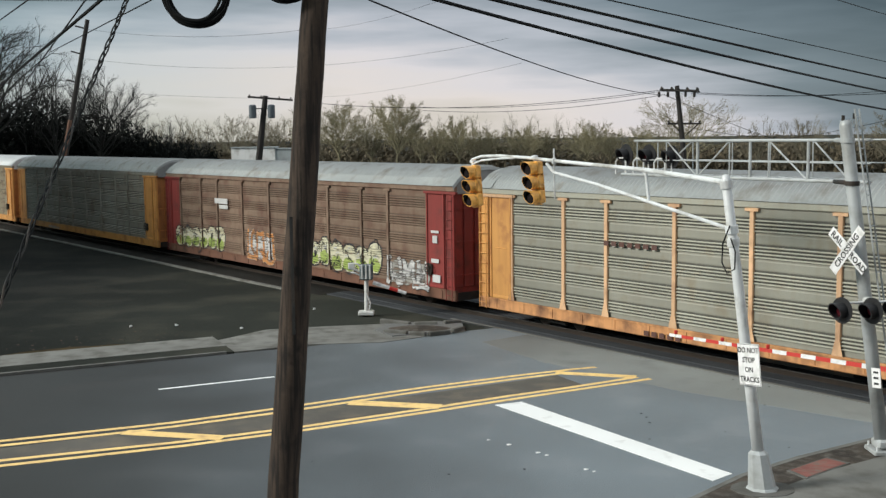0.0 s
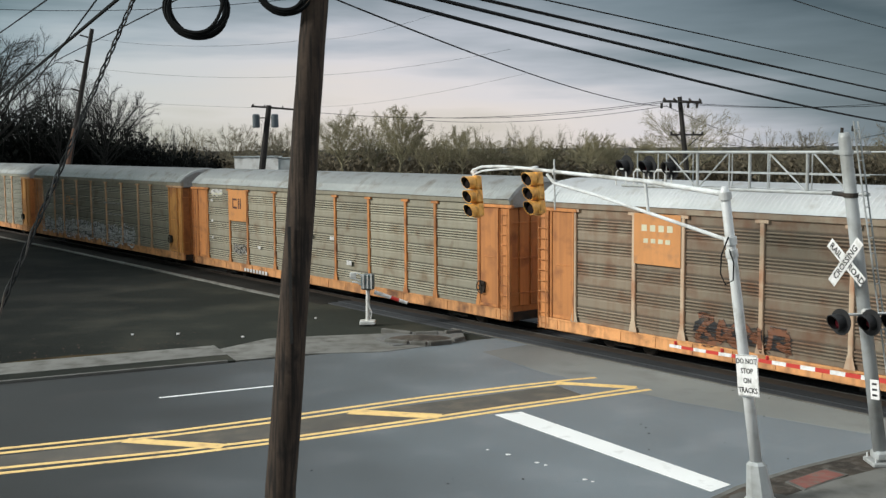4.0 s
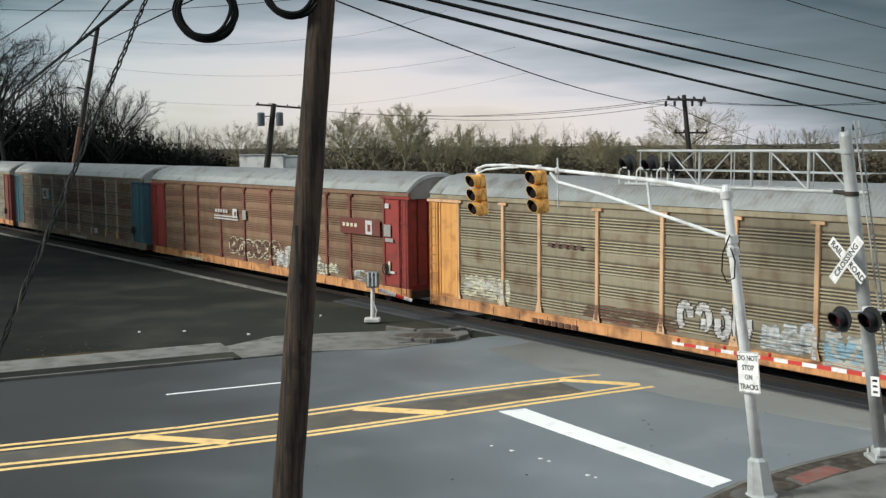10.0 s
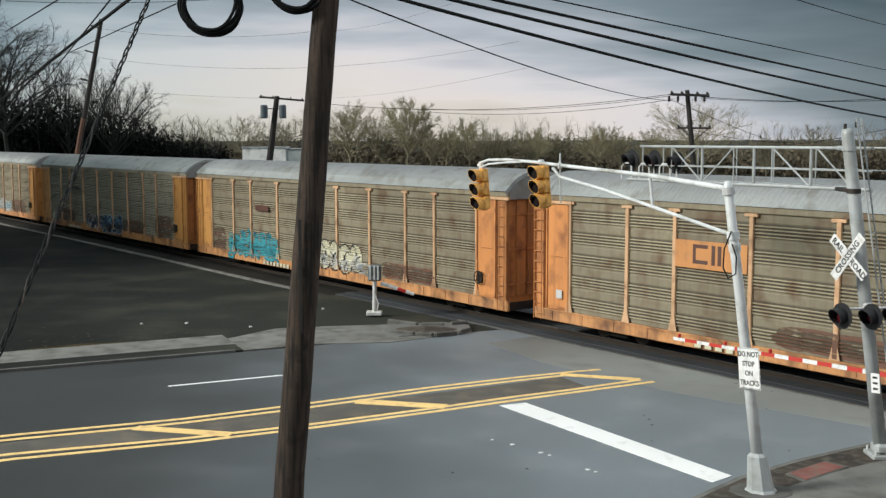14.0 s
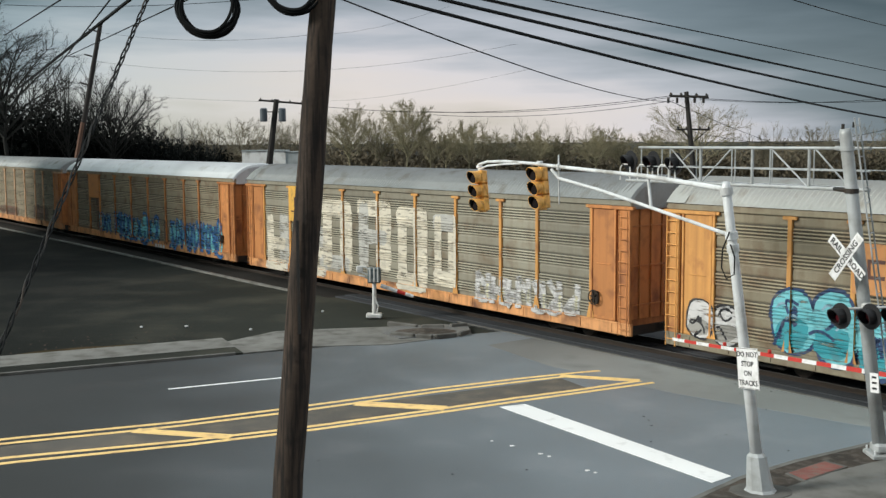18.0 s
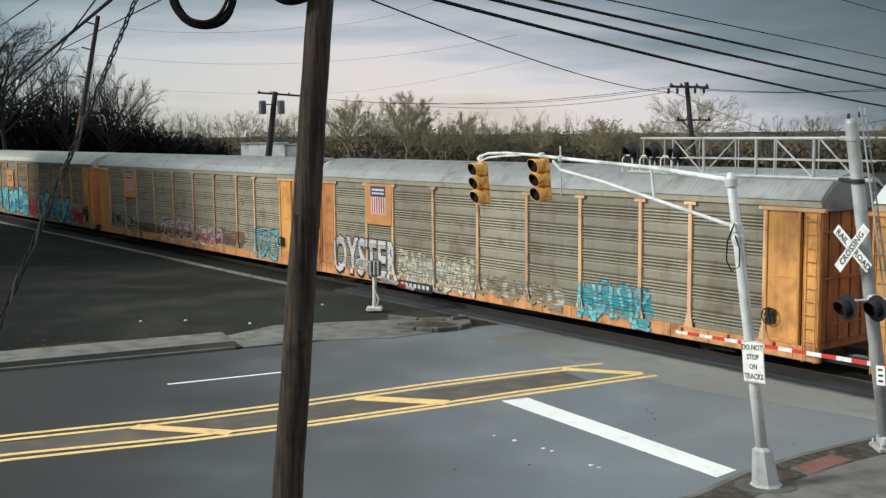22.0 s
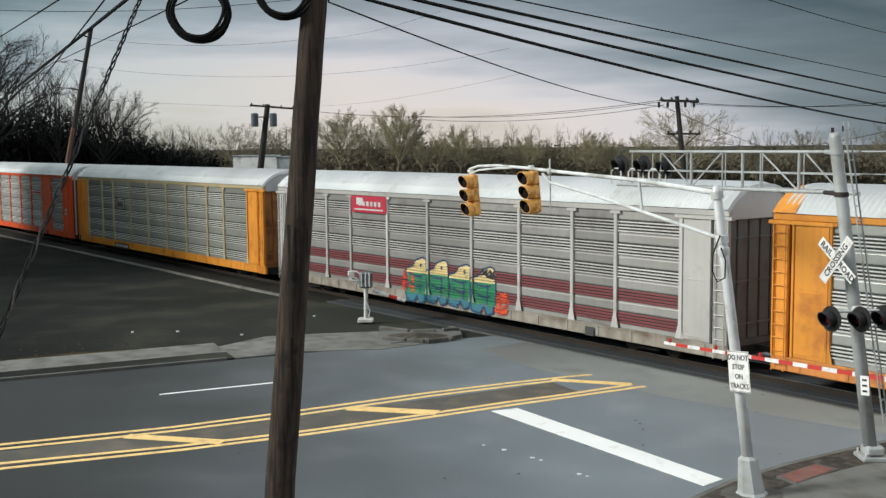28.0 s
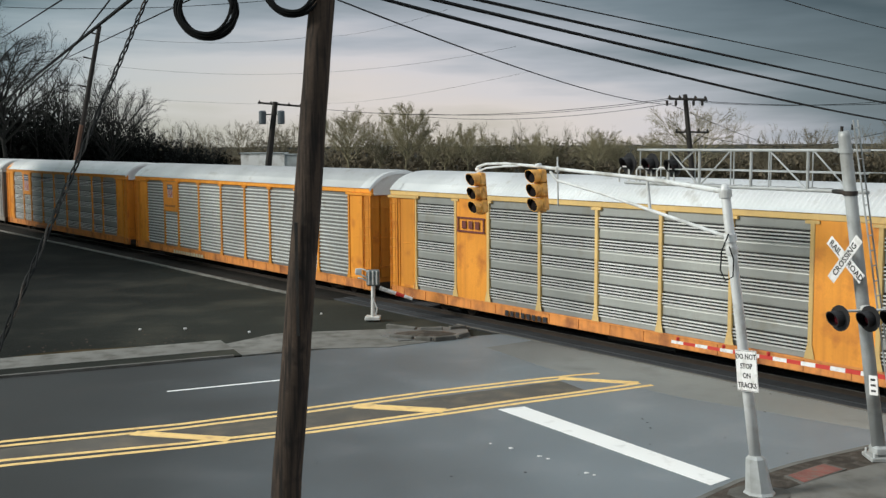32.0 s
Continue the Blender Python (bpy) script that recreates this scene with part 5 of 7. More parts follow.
STRIP_W, JOINT = 0.52, 0.11                            # outer strip of a plated corner, and the deep joint beside it


def sheet_mesh(name, w, y, d, h, z, ch=0.012):
    """A pressed sheet of a car's corner, round its own middle."""
    s = Shape()
    s.box((0, y, z), (w, d, h), ch=ch)
    return s.mesh(name, ASPHALT)


def build_corner(car, m, e, near, colour):
    """The plated corner of a side: a broad panel, a deep joint and a narrow outer strip at the car's end (e: which end)."""
    w = END_W - 0.02
    h, zc = TOP0 - SILL1, (SILL1 + TOP0) / 2
    broad = w - STRIP_W - JOINT
    x_out, x_in = e * (w / 2 - STRIP_W / 2), -e * (w / 2 - broad / 2)

    def sheet(name, x, ww, y, d, hh, z, ch=0.012, over=None):
        return skin(part(name, shared((name, ww, hh), lambda: sheet_mesh(name, ww, y, d, hh, z, ch)), None, over or car, m=pose(x, 0, 0) if over else m @ pose(x, 0, 0)), colour)
    panel = sheet("end_panel", x_in, broad, 0.02, 0.09, h, zc, 0.015)
    outer = sheet("corner_strip", x_out, STRIP_W, 0.02, 0.10, h, zc, 0.015)
    sheet("joint_sheet", e * (w / 2 - STRIP_W - JOINT / 2), JOINT + 0.04, -0.10, 0.03, h, zc)
    if near:
        for x in (-broad / 2 + 0.04, broad / 2 - 0.04):
            sheet("folded_edge", x, 0.08, 0.085, 0.05, h - 0.04, zc, over=panel)
        sheet("folded_edge", e * (STRIP_W / 2 - 0.035), 0.07, 0.085, 0.05, h - 0.04, zc, over=outer)
        sheet("hem", 0, broad * 0.8, 0.072, 0.02, 0.10, SILL1 + 0.08, 0.006, over=panel)
        sheet("stiffener", 0, broad * 0.55, 0.072, 0.02, 0.035, 2.9, 0.006, over=panel)


def header_mesh(w):
    """The cap beam over a plated corner."""
    s = Shape()
    s.box((0, 0.06, TOP0 - 0.06), (w + 0.25, 0.14, 0.11), ch=0.012)
    return s.mesh("header", ASPHALT)


def gable_mesh():
    """The plate that closes the roof's vault over the end doors (+x end)."""
    s = Shape()
    m = 12
    x = BODY / 2 - 0.05
    low = TOP0 - 0.10
    pts = [(-1.0 + 2.0 * j / m) for j in range(m + 1)]
    for dx in (0.0, -0.06):
        for y in pts:
            s.v.append((x + dx, y * 1.62, low))
        for y in pts:
            s.v.append((x + dx, y * 1.62, TOP1 + (CROWN - TOP1) * (1 - abs(y) ** 2.7) - 0.03))
    n = m + 1
    for j in range(m):
        s.f.append((j, j + 1, n + j + 1, n + j))
        s.f.append((2 * n + j + 1, 2 * n + j, 3 * n + j, 3 * n + j + 1))
        s.f.append((2 * n + j, 2 * n + j + 1, j + 1, j))
        s.mi += [0, 0, 0]
    s.box((x + 0.03, 0, low + 0.05), (0.06, 3.1, 0.08))
    return s.mesh("gable", ASPHALT)


def end_door_mesh():
    """The folding end doors, facing +x."""
    s = Shape()
    s.box((BODY / 2 - 0.22, 0, (SILL0 + TOP0) / 2), (0.08, 2 * HALF_W - 0.1, TOP0 - SILL0))
    for z in (1.6, 2.9, 4.2):
        s.box((BODY / 2 - 0.10, 0, z), (0.03, 2.9, 0.05))
    return s.mesh("end_door", ASPHALT)


def ladder_mesh():
    s = Shape()
    for dx in (-0.19, 0.19):
        s.tube([(dx, 0.15, SILL0), (dx, 0.15, TOP0 - 0.15)], 0.018, 5)
    for i in range(11):
        s.tube([(-0.19, 0.15, SILL0 + 0.22 + i * 0.37), (0.19, 0.15, SILL0 + 0.22 + i * 0.37)], 0.016, 5)
    return s.mesh("ladder", ASPHALT)


def handbrake_mesh():
    """A brake wheel with its chain box."""
    s = Shape()
    ring = [(0.24 * math.cos(a), 0.19, 0.24 * math.sin(a)) for a in [k * math.pi / 8 for k in range(17)]]
    s.tube(ring, 0.022, 5, cap=False)
    for k in range(3):
        a = k * math.pi / 3 + 0.3
        s.tube([(0.23 * math.cos(a), 0.19, 0.23 * math.sin(a)), (-0.23 * math.cos(a), 0.19, -0.23 * math.sin(a))], 0.016, 5)
    s.box((0, 0.11, 0), (0.30, 0.10, 0.42), ch=0.03)
    return s.mesh("brake_wheel", ASPHALT)


def underframe_mesh():
    s = Shape()
    s.box((0, 0, 0.75), (BODY - 0.3, 2.9, 0.32))
    s.box((0, 0, 0.52), (BODY - 8, 0.5, 0.3))
    s.box((0, 0.6, 0.48), (3.0, 0.5, 0.34))
    return s.mesh("underframe", ASPHALT)


def truck_mesh():
    s = Shape()
    for y in (-1.02, 1.02):
        s.box((0, y, 0.62), (1.1, 0.16, 0.26), ch=0.03)
        for dx in (-0.86, 0.86):
            s.box((dx, y, 0.46), (0.5, 0.15, 0.26), ch=0.04)
        for dx in (-0.22, 0, 0.22):
            s.tube([(dx, y, 0.25), (dx, y, 0.5)], 0.07, 6)
        s.box((0, y, 0.24), (0.9, 0.16, 0.10), ch=0.02)
    s.box((0, 0, 0.5), (0.4, 2.2, 0.28))
    return s.mesh("truck", ASPHALT)


def wheel_mesh():
    s = Shape()
    s.tube([(0, -0.07, 0), (0, 0.05, 0), (0, 0.07, 0)], [0.36, 0.355, 0.385], 24)
    s.tube([(0, -0.12, 0), (0, -0.07, 0)], [0.10, 0.14], 12)
    for i in range(6):
        a = i * math.pi / 3
        s.box((0.2 * math.cos(a), -0.075, 0.2 * math.sin(a)), (0.06, 0.02, 0.06))
    return s.mesh("wheel", ASPHALT)


def coupler_mesh():
    s = Shape()
    s.box((BODY / 2 + 0.3, 0, 0.80), (0.9, 0.16, 0.2), ch=0.03)
    s.box((BODY / 2 + 0.62, 0.02, 0.80), (0.26, 0.28, 0.3), ch=0.05)
    return s.mesh("coupler", ASPHALT)


def letter_shape(text, w, h):
    """Sprayed fat letters of a readable word, with a dark edge. Slots as for tag_shape."""
    s = Shape()
    for fat, y, mi, drop in ((0.075, 0.0, 0, -0.03), (0.034, 0.005, 1, 0.0)):
        cu = bpy.data.curves.new("letters", 'FONT')
        cu.body, cu.size, cu.align_x, cu.align_y, cu.offset, cu.resolution_u = text, 1.0, 'CENTER', 'CENTER', fat, 3
        cu.space_character = 1.12
        ob = bpy.data.objects.new("letters", cu)
        scene.collection.objects.link(ob)
        me = bpy.data.meshes.new_from_object(ob.evaluated_get(bpy.context.evaluated_depsgraph_get()))
        bpy.data.objects.remove(ob)
        xs, zs = [v.co.x for v in me.vertices], [v.co.y for v in me.vertices]
        if mi == 0:
            x0, x1, z0, z1 = min(xs), max(xs), min(zs), max(zs)
        k = len(s.v)
        # the train's near side is seen from its +y, so the letters run towards -x
        s.v += [(w * (0.5 - (x - x0) / (x1 - x0)), y, h * ((z - z0) / (z1 - z0) - 0.5) + drop) for x, z in zip(xs, zs)]
        for p in me.polygons:
            s.f.append(tuple(k + i for i in p.vertices))
            s.mi.append(mi)
    return s


def tag_shape(seed, w, h, n, kind):
    """Sprayed letters: an outline, a fill and streaks of a second colour. Slots: outline, fill, second, light."""
    rng = random.Random(seed)
    s = Shape()

    def blob(cx, cz, rx, rz, pw, y, mi, jag, seg=18, rot=0.0):
        pts = []
        for i in range(seg):
            a = 2 * math.pi * i / seg
            c, d = math.cos(a), math.sin(a)
            r = (abs(c) ** pw + abs(d) ** pw) ** (-1 / pw) * (1 + jag * rng.uniform(-1, 1))
            px, pz = rx * r * c, rz * r * d
            pts.append((cx + px * math.cos(rot) - pz * math.sin(rot), y, cz + px * math.sin(rot) + pz * math.cos(rot)))
        s.face(pts, mi)

    def stroke(pts, t, y, mi):
        """A curved stroke through three points."""
        p0, p1, p2 = (Vector(p) for p in pts)
        q = [p0 * (1 - f) ** 2 + p1 * 2 * f * (1 - f) + p2 * f * f for f in (0, 0.2, 0.4, 0.6, 0.8, 1.0)]
        for k in range(5):
            d = (q[k + 1] - q[k])
            if d.length < 1e-5:
                continue
            nn = Vector((-d.y, d.x)).normalized() * t / 2
            e = d * 0.12
            s.face([(q[k].x - nn.x - e.x, y, q[k].y - nn.y - e.y), (q[k + 1].x - nn.x + e.x, y, q[k + 1].y - nn.y + e.y), (q[k + 1].x + nn.x + e.x, y, q[k + 1].y + nn.y + e.y), (q[k].x + nn.x - e.x, y, q[k].y + nn.y - e.y)], mi)
    step = w / n
    for i in range(n):
        cx = -w / 2 + step * (i + 0.5)
        dz = h * 0.07 * rng.uniform(-1, 1)
        hh = h * rng.uniform(0.80, 0.98)

        def P(a, b):
            return (cx + a * step, dz + b * hh)
        if kind == "bubble":
            rot = rng.uniform(-0.25, 0.25)
            blob(cx, dz, step * 0.58, hh * 0.53, 2.6, 0.0, 0, 0.035, 26, rot)
            blob(cx, dz, step * 0.51, hh * 0.475, 2.6, 0.004, 1, 0.035, 26, rot)
            blob(cx + step * 0.05, dz - hh * 0.2, step * 0.44, hh * 0.22, 2.4, 0.006, 2, 0.12, 18, rot)
            for q in range(3):
                a, b = rng.uniform(-0.4, 0.1), rng.uniform(-0.4, 0.4)
                stroke([P(a, b), P(a + rng.uniform(0, 0.5), b + rng.uniform(-0.5, 0.5)), P(a + rng.uniform(0.1, 0.6), b + rng.uniform(-0.5, 0.3))], step * 0.07, 0.009, 0)
            for q in range(2):
                a, b = rng.uniform(-0.35, 0.2), rng.uniform(0.0, 0.36)
                stroke([P(a, b), P(a + 0.12, b + 0.08), P(a + 0.24, b - 0.04)], step * 0.05, 0.011, 3)
            if rng.random() < 0.6:
                blob(cx + step * rng.uniform(-0.12, 0.12), dz + hh * rng.uniform(-0.1, 0.15), step * 0.09, hh * 0.11, 2, 0.010, 0, 0.25, 10)
        elif kind == "wash":
            # huge rolled letters: broad level and upright bars of thin paint
            bars_ = [(-0.26, 0.0, 0.34, 1.0)] + rng.sample([(0.28, 0.0, 0.26, 0.96), (0.05, 0.40, 0.80, 0.24), (0.05, -0.02, 0.74, 0.22), (0.05, -0.40, 0.80, 0.22)], 3)
            for a, b, bw, bh in bars_:
                blob(cx + a * step, dz + b * hh, bw * step / 2, bh * hh / 2, 9.0, 0.002 + 0.001 * a, rng.choice((1, 1, 2)), 0.05, 22)
        elif kind == "crest":
            # letters shaped like a cresting wave: pale peaked top, broad body, dark lower edge
            lean = rng.uniform(-0.04, 0.04)
            body = [(-0.50, 0.16), (-0.52, -0.20), (-0.44, -0.52), (-0.20, -0.58), (-0.08, -0.40), (0.10, -0.56), (0.42, -0.54), (0.50, -0.30), (0.40, -0.12), (0.54, 0.14)]
            top = [(-0.50, 0.16), (0.54, 0.14), (0.44, 0.24), (0.18, 0.30), (0.02, 0.46), (-0.30, 0.54), (-0.46, 0.50)]
            edge = [(-0.46, -0.40), (-0.38, -0.54), (-0.20, -0.60), (-0.06, -0.44), (0.08, -0.60), (0.44, -0.56), (0.50, -0.36), (0.30, -0.40), (0.06, -0.34), (-0.14, -0.36)]
            for poly, y, mi in ((body, 0.002, 1), (top, 0.004, 3), (edge, 0.005, 2)):
                s.face([(P(a * 1.06 + lean, b)[0], y, P(a, b)[1]) for a, b in poly], mi)
            outline = top[2:] + [top[0]] + body[1:] + [top[2]]
            for a, b in zip(outline, outline[1:]):
                stroke([P(*a), P((a[0] + b[0]) / 2, (a[1] + b[1]) / 2), P(*b)], step * 0.05, 0.007, 0)
            for a, b, c in (((-0.30, 0.10), (0.0, 0.02), (0.34, 0.12)), ((-0.28, -0.14), (0.02, -0.24), (0.28, -0.10)), ((-0.16, 0.10), (-0.22, -0.1), (-0.14, -0.34))):
                stroke([P(*a), P(*b), P(*c)], step * 0.055, 0.008, 0)
            blob(*P(-0.2 + lean, 0.34), step * 0.05, hh * 0.05, 2, 0.009, 0, 0.2, 8)
        elif kind == "hooks":
            # fat round strokes: cups and open rings, each with a dark edge
            turn = (-0.4, 2.6, 1.3, 0.2, -1.2)[(seed + i) % 5]
            arc = [(turn + 4.4 * k / 6) for k in range(7)]
            pts = [P(0.30 * math.cos(a), -0.10 + 0.30 * math.sin(a)) for a in arc]
            pts.append((pts[-1][0] + step * 0.02, pts[-1][1] + hh * 0.26))
            for t, y, mi in ((0.46, 0.0, 0), (0.32, 0.005, 1)):
                for a, b in zip(pts, pts[1:]):
                    stroke([a, ((a[0] + b[0]) / 2, (a[1] + b[1]) / 2), b], step * t, y, mi)
        elif kind == "block":
            t = step * 0.25
            lean = rng.uniform(-0.06, 0.06)
            strokes = [((-0.34, -0.5), (-0.34 + lean, 0.0), (-0.34 + lean * 2, 0.5))]
            strokes += rng.sample([((0.32, -0.5), (0.34, 0), (0.30, 0.5)), ((-0.34, 0.42), (0.1, 0.5), (0.36, 0.38)), ((-0.34, 0.02), (0.05, -0.05), (0.34, 0.04)), ((-0.34, -0.42), (0.1, -0.5), (0.36, -0.38)),
                                   ((-0.25, 0.0), (0.1, 0.2), (0.34, 0.5)), ((-0.25, 0.0), (0.1, -0.2), (0.36, -0.5))], rng.randint(2, 3))
            for a in strokes:
                stroke([P(*p) for p in a], t * 1.5, 0.0, 0)
            for a in strokes:
                stroke([P(*p) for p in a], t, 0.005, 1)
            stroke([P(-0.34, -0.4), P(-0.33, -0.2), P(-0.34, 0.1)], t * 0.6, 0.008, 2)
            stroke([P(-0.28, 0.2), P(-0.27, 0.3), P(-0.26, 0.42)], t * 0.25, 0.010, 3)
        else:
            # a tangle of broad leaning letters on a pale ground
            rot = rng.uniform(-0.15, 0.15)
            blob(cx, dz, step * 0.52, hh * 0.42, 2.4, 0.0, 2, 0.12, 16, rot)
            ends = [(-0.42, -0.48), (-0.30, 0.46), (0.05, -0.1), (0.34, 0.48), (0.44, -0.46)]
            rng.shuffle(ends)
            for q in range(4):
                a0, b0 = ends[q]
                a1, b1 = ends[q + 1]
                pts = [P(a0, b0), P((a0 + a1) / 2 + rng.uniform(-0.2, 0.2), (b0 + b1) / 2 + rng.uniform(-0.25, 0.25)), P(a1, b1)]
                t = step * rng.uniform(0.16, 0.24)
                stroke(pts, t * 1.3, 0.002 + 0.0006 * q, 0)
                stroke(pts, t, 0.006 + 0.0006 * q, 1)
    return s


PAINTS = {"black": (0.012, 0.012, 0.016), "white": (0.56, 0.55, 0.55), "cream": (0.60, 0.57, 0.42), "teal": (0.03, 0.30, 0.36), "sky": (0.16, 0.50, 0.56), "blue": (0.03, 0.13, 0.33),
          "paleblue": (0.25, 0.40, 0.50), "red": (0.42, 0.03, 0.04), "lime": (0.32, 0.40, 0.10), "orange": (0.70, 0.10, 0.03), "grey": (0.30, 0.29, 0.27),
          "brown": (0.09, 0.035, 0.025), "dkred": (0.145, 0.034, 0.026), "yellow": (0.72, 0.40, 0.07), "tanorange": (0.55, 0.24, 0.08), "crimson": (0.45, 0.02, 0.05), "navy": (0.02, 0.05, 0.13),
          "rust": (0.20, 0.075, 0.035), "emerald": (0.012, 0.19, 0.085), "harbour": (0.03, 0.16, 0.22), "sand": (0.68, 0.55, 0.27),
          "silver": (0.46, 0.45, 0.42), "olive": (0.24, 0.22, 0.16), "tan": (0.27, 0.235, 0.165), "maroon": (0.11, 0.05, 0.035), "mauve": (0.26, 0.15, 0.16), "vermil": (0.7, 0.08, 0.02), "amber": (0.72, 0.27, 0.03),
          "chalk": (0.62, 0.57, 0.47), "rustbrown": (0.15, 0.068, 0.042), "charcoal": (0.04, 0.04, 0.042), "oxide": (0.20, 0.05, 0.058)}


def cut(poly, axis, lo, hi):
    """What is left of a polygon of (x, z) between two values of one axis."""
    for bound, sign in ((lo, 1), (hi, -1)):
        out = []
        for i, p in enumerate(poly):
            q = poly[i - 1]
            dp, dq = (p[axis] - bound) * sign, (q[axis] - bound) * sign
            if (dp >= 0) != (dq >= 0):
                f = dq / (dq - dp)
                out.append((q[0] + (p[0] - q[0]) * f, q[1] + (p[1] - q[1]) * f))
            if dp >= 0:
                out.append(p)
        poly = out
        if len(poly) < 3:
            return []
    return poly


def spray(shape, f, z, solid, deep=True):
    """Lays a flat tag on the side of a car: over louvres, posts, plated corners and the sill, leaving the open slots bare unless it is thick."""
    out = Shape()
    cx = BODY / 2 - BODY * f
    posts = sorted(BODY / 2 - BODY * b for b in BAYS)
    cols = [(-BODY / 2, posts[0] - 0.075, "flat", 0.088), (posts[-1] + 0.075, BODY / 2, "flat", 0.088)]
    cols += [(p - 0.075, p + 0.075, "flat", 0.093) for p in posts]
    for i, (p, q) in enumerate(zip(posts, posts[1:])):
        cols.append((p + 0.075, q - 0.075, "flat", 0.068) if len(posts) - 2 - i in solid else (p + 0.075, q - 0.075, "ribs", 0.0))
    prof = rib_profile()
    bands = [(a[0], a[1], b[0], b[1]) for a, b in zip(prof, prof[1:]) if deep or b[2] != 2]
    for face, mi in zip(shape.f, shape.mi):
        pts = [shape.v[i] for i in face]
        lift = 0.004 + pts[0][1] * 0.7
        poly = [(cx + p[0], z + p[2]) for p in pts]
        x0, x1 = min(p[0] for p in poly), max(p[0] for p in poly)
        for c0, c1, kind, y in cols:
            if c1 < x0 or c0 > x1:
                continue
            strip_ = cut(poly, 0, c0, c1)
            if not strip_:
                continue
            z0, z1 = min(p[1] for p in strip_), max(p[1] for p in strip_)
            if z0 < SILL1:
                q = cut(strip_, 1, SILL0 + 0.02, SILL1)
                if q:
                    out.face([(p[0], HALF_W + 0.012 + lift, p[1]) for p in q], mi)
            if z1 <= SILL1:
                continue
            if kind == "flat":
                q = cut(strip_, 1, SILL1, TOP0)
                if q:
                    out.face([(p[0], HALF_W - 0.06 + y + lift, p[1]) for p in q], mi)
                continue
            for ya, za, yb, zb in bands:
                if zb <= z0 or za >= z1:
                    continue
                q = cut(strip_, 1, za, zb)
                if q:
                    out.face([(p[0], HALF_W - 0.06 + ya + (yb - ya) * (p[1] - za) / (zb - za) + lift, p[1]) for p in q], mi)
    return out


def paint(key, wear=0.46):
    return mat("spray_" + key + {0.37: "_solid", 0.30: "_fresh", 0.44: "_faded"}.get(wear, ""), PAINTS[key], 0.6, var=0.15, scale=2.5, dirt=tuple(c * 0.5 + 0.05 for c in PAINTS[key]), dirt_amt=0.25, streak=0.15, bump=0.05, wear=wear)


def plain(key):
    return mat("enamel_" + key, PAINTS[key], 0.55, var=0.12, scale=3, dirt=tuple(c * 0.55 + 0.03 for c in PAINTS[key]), dirt_amt=0.2, streak=0.3, bump=0.04)


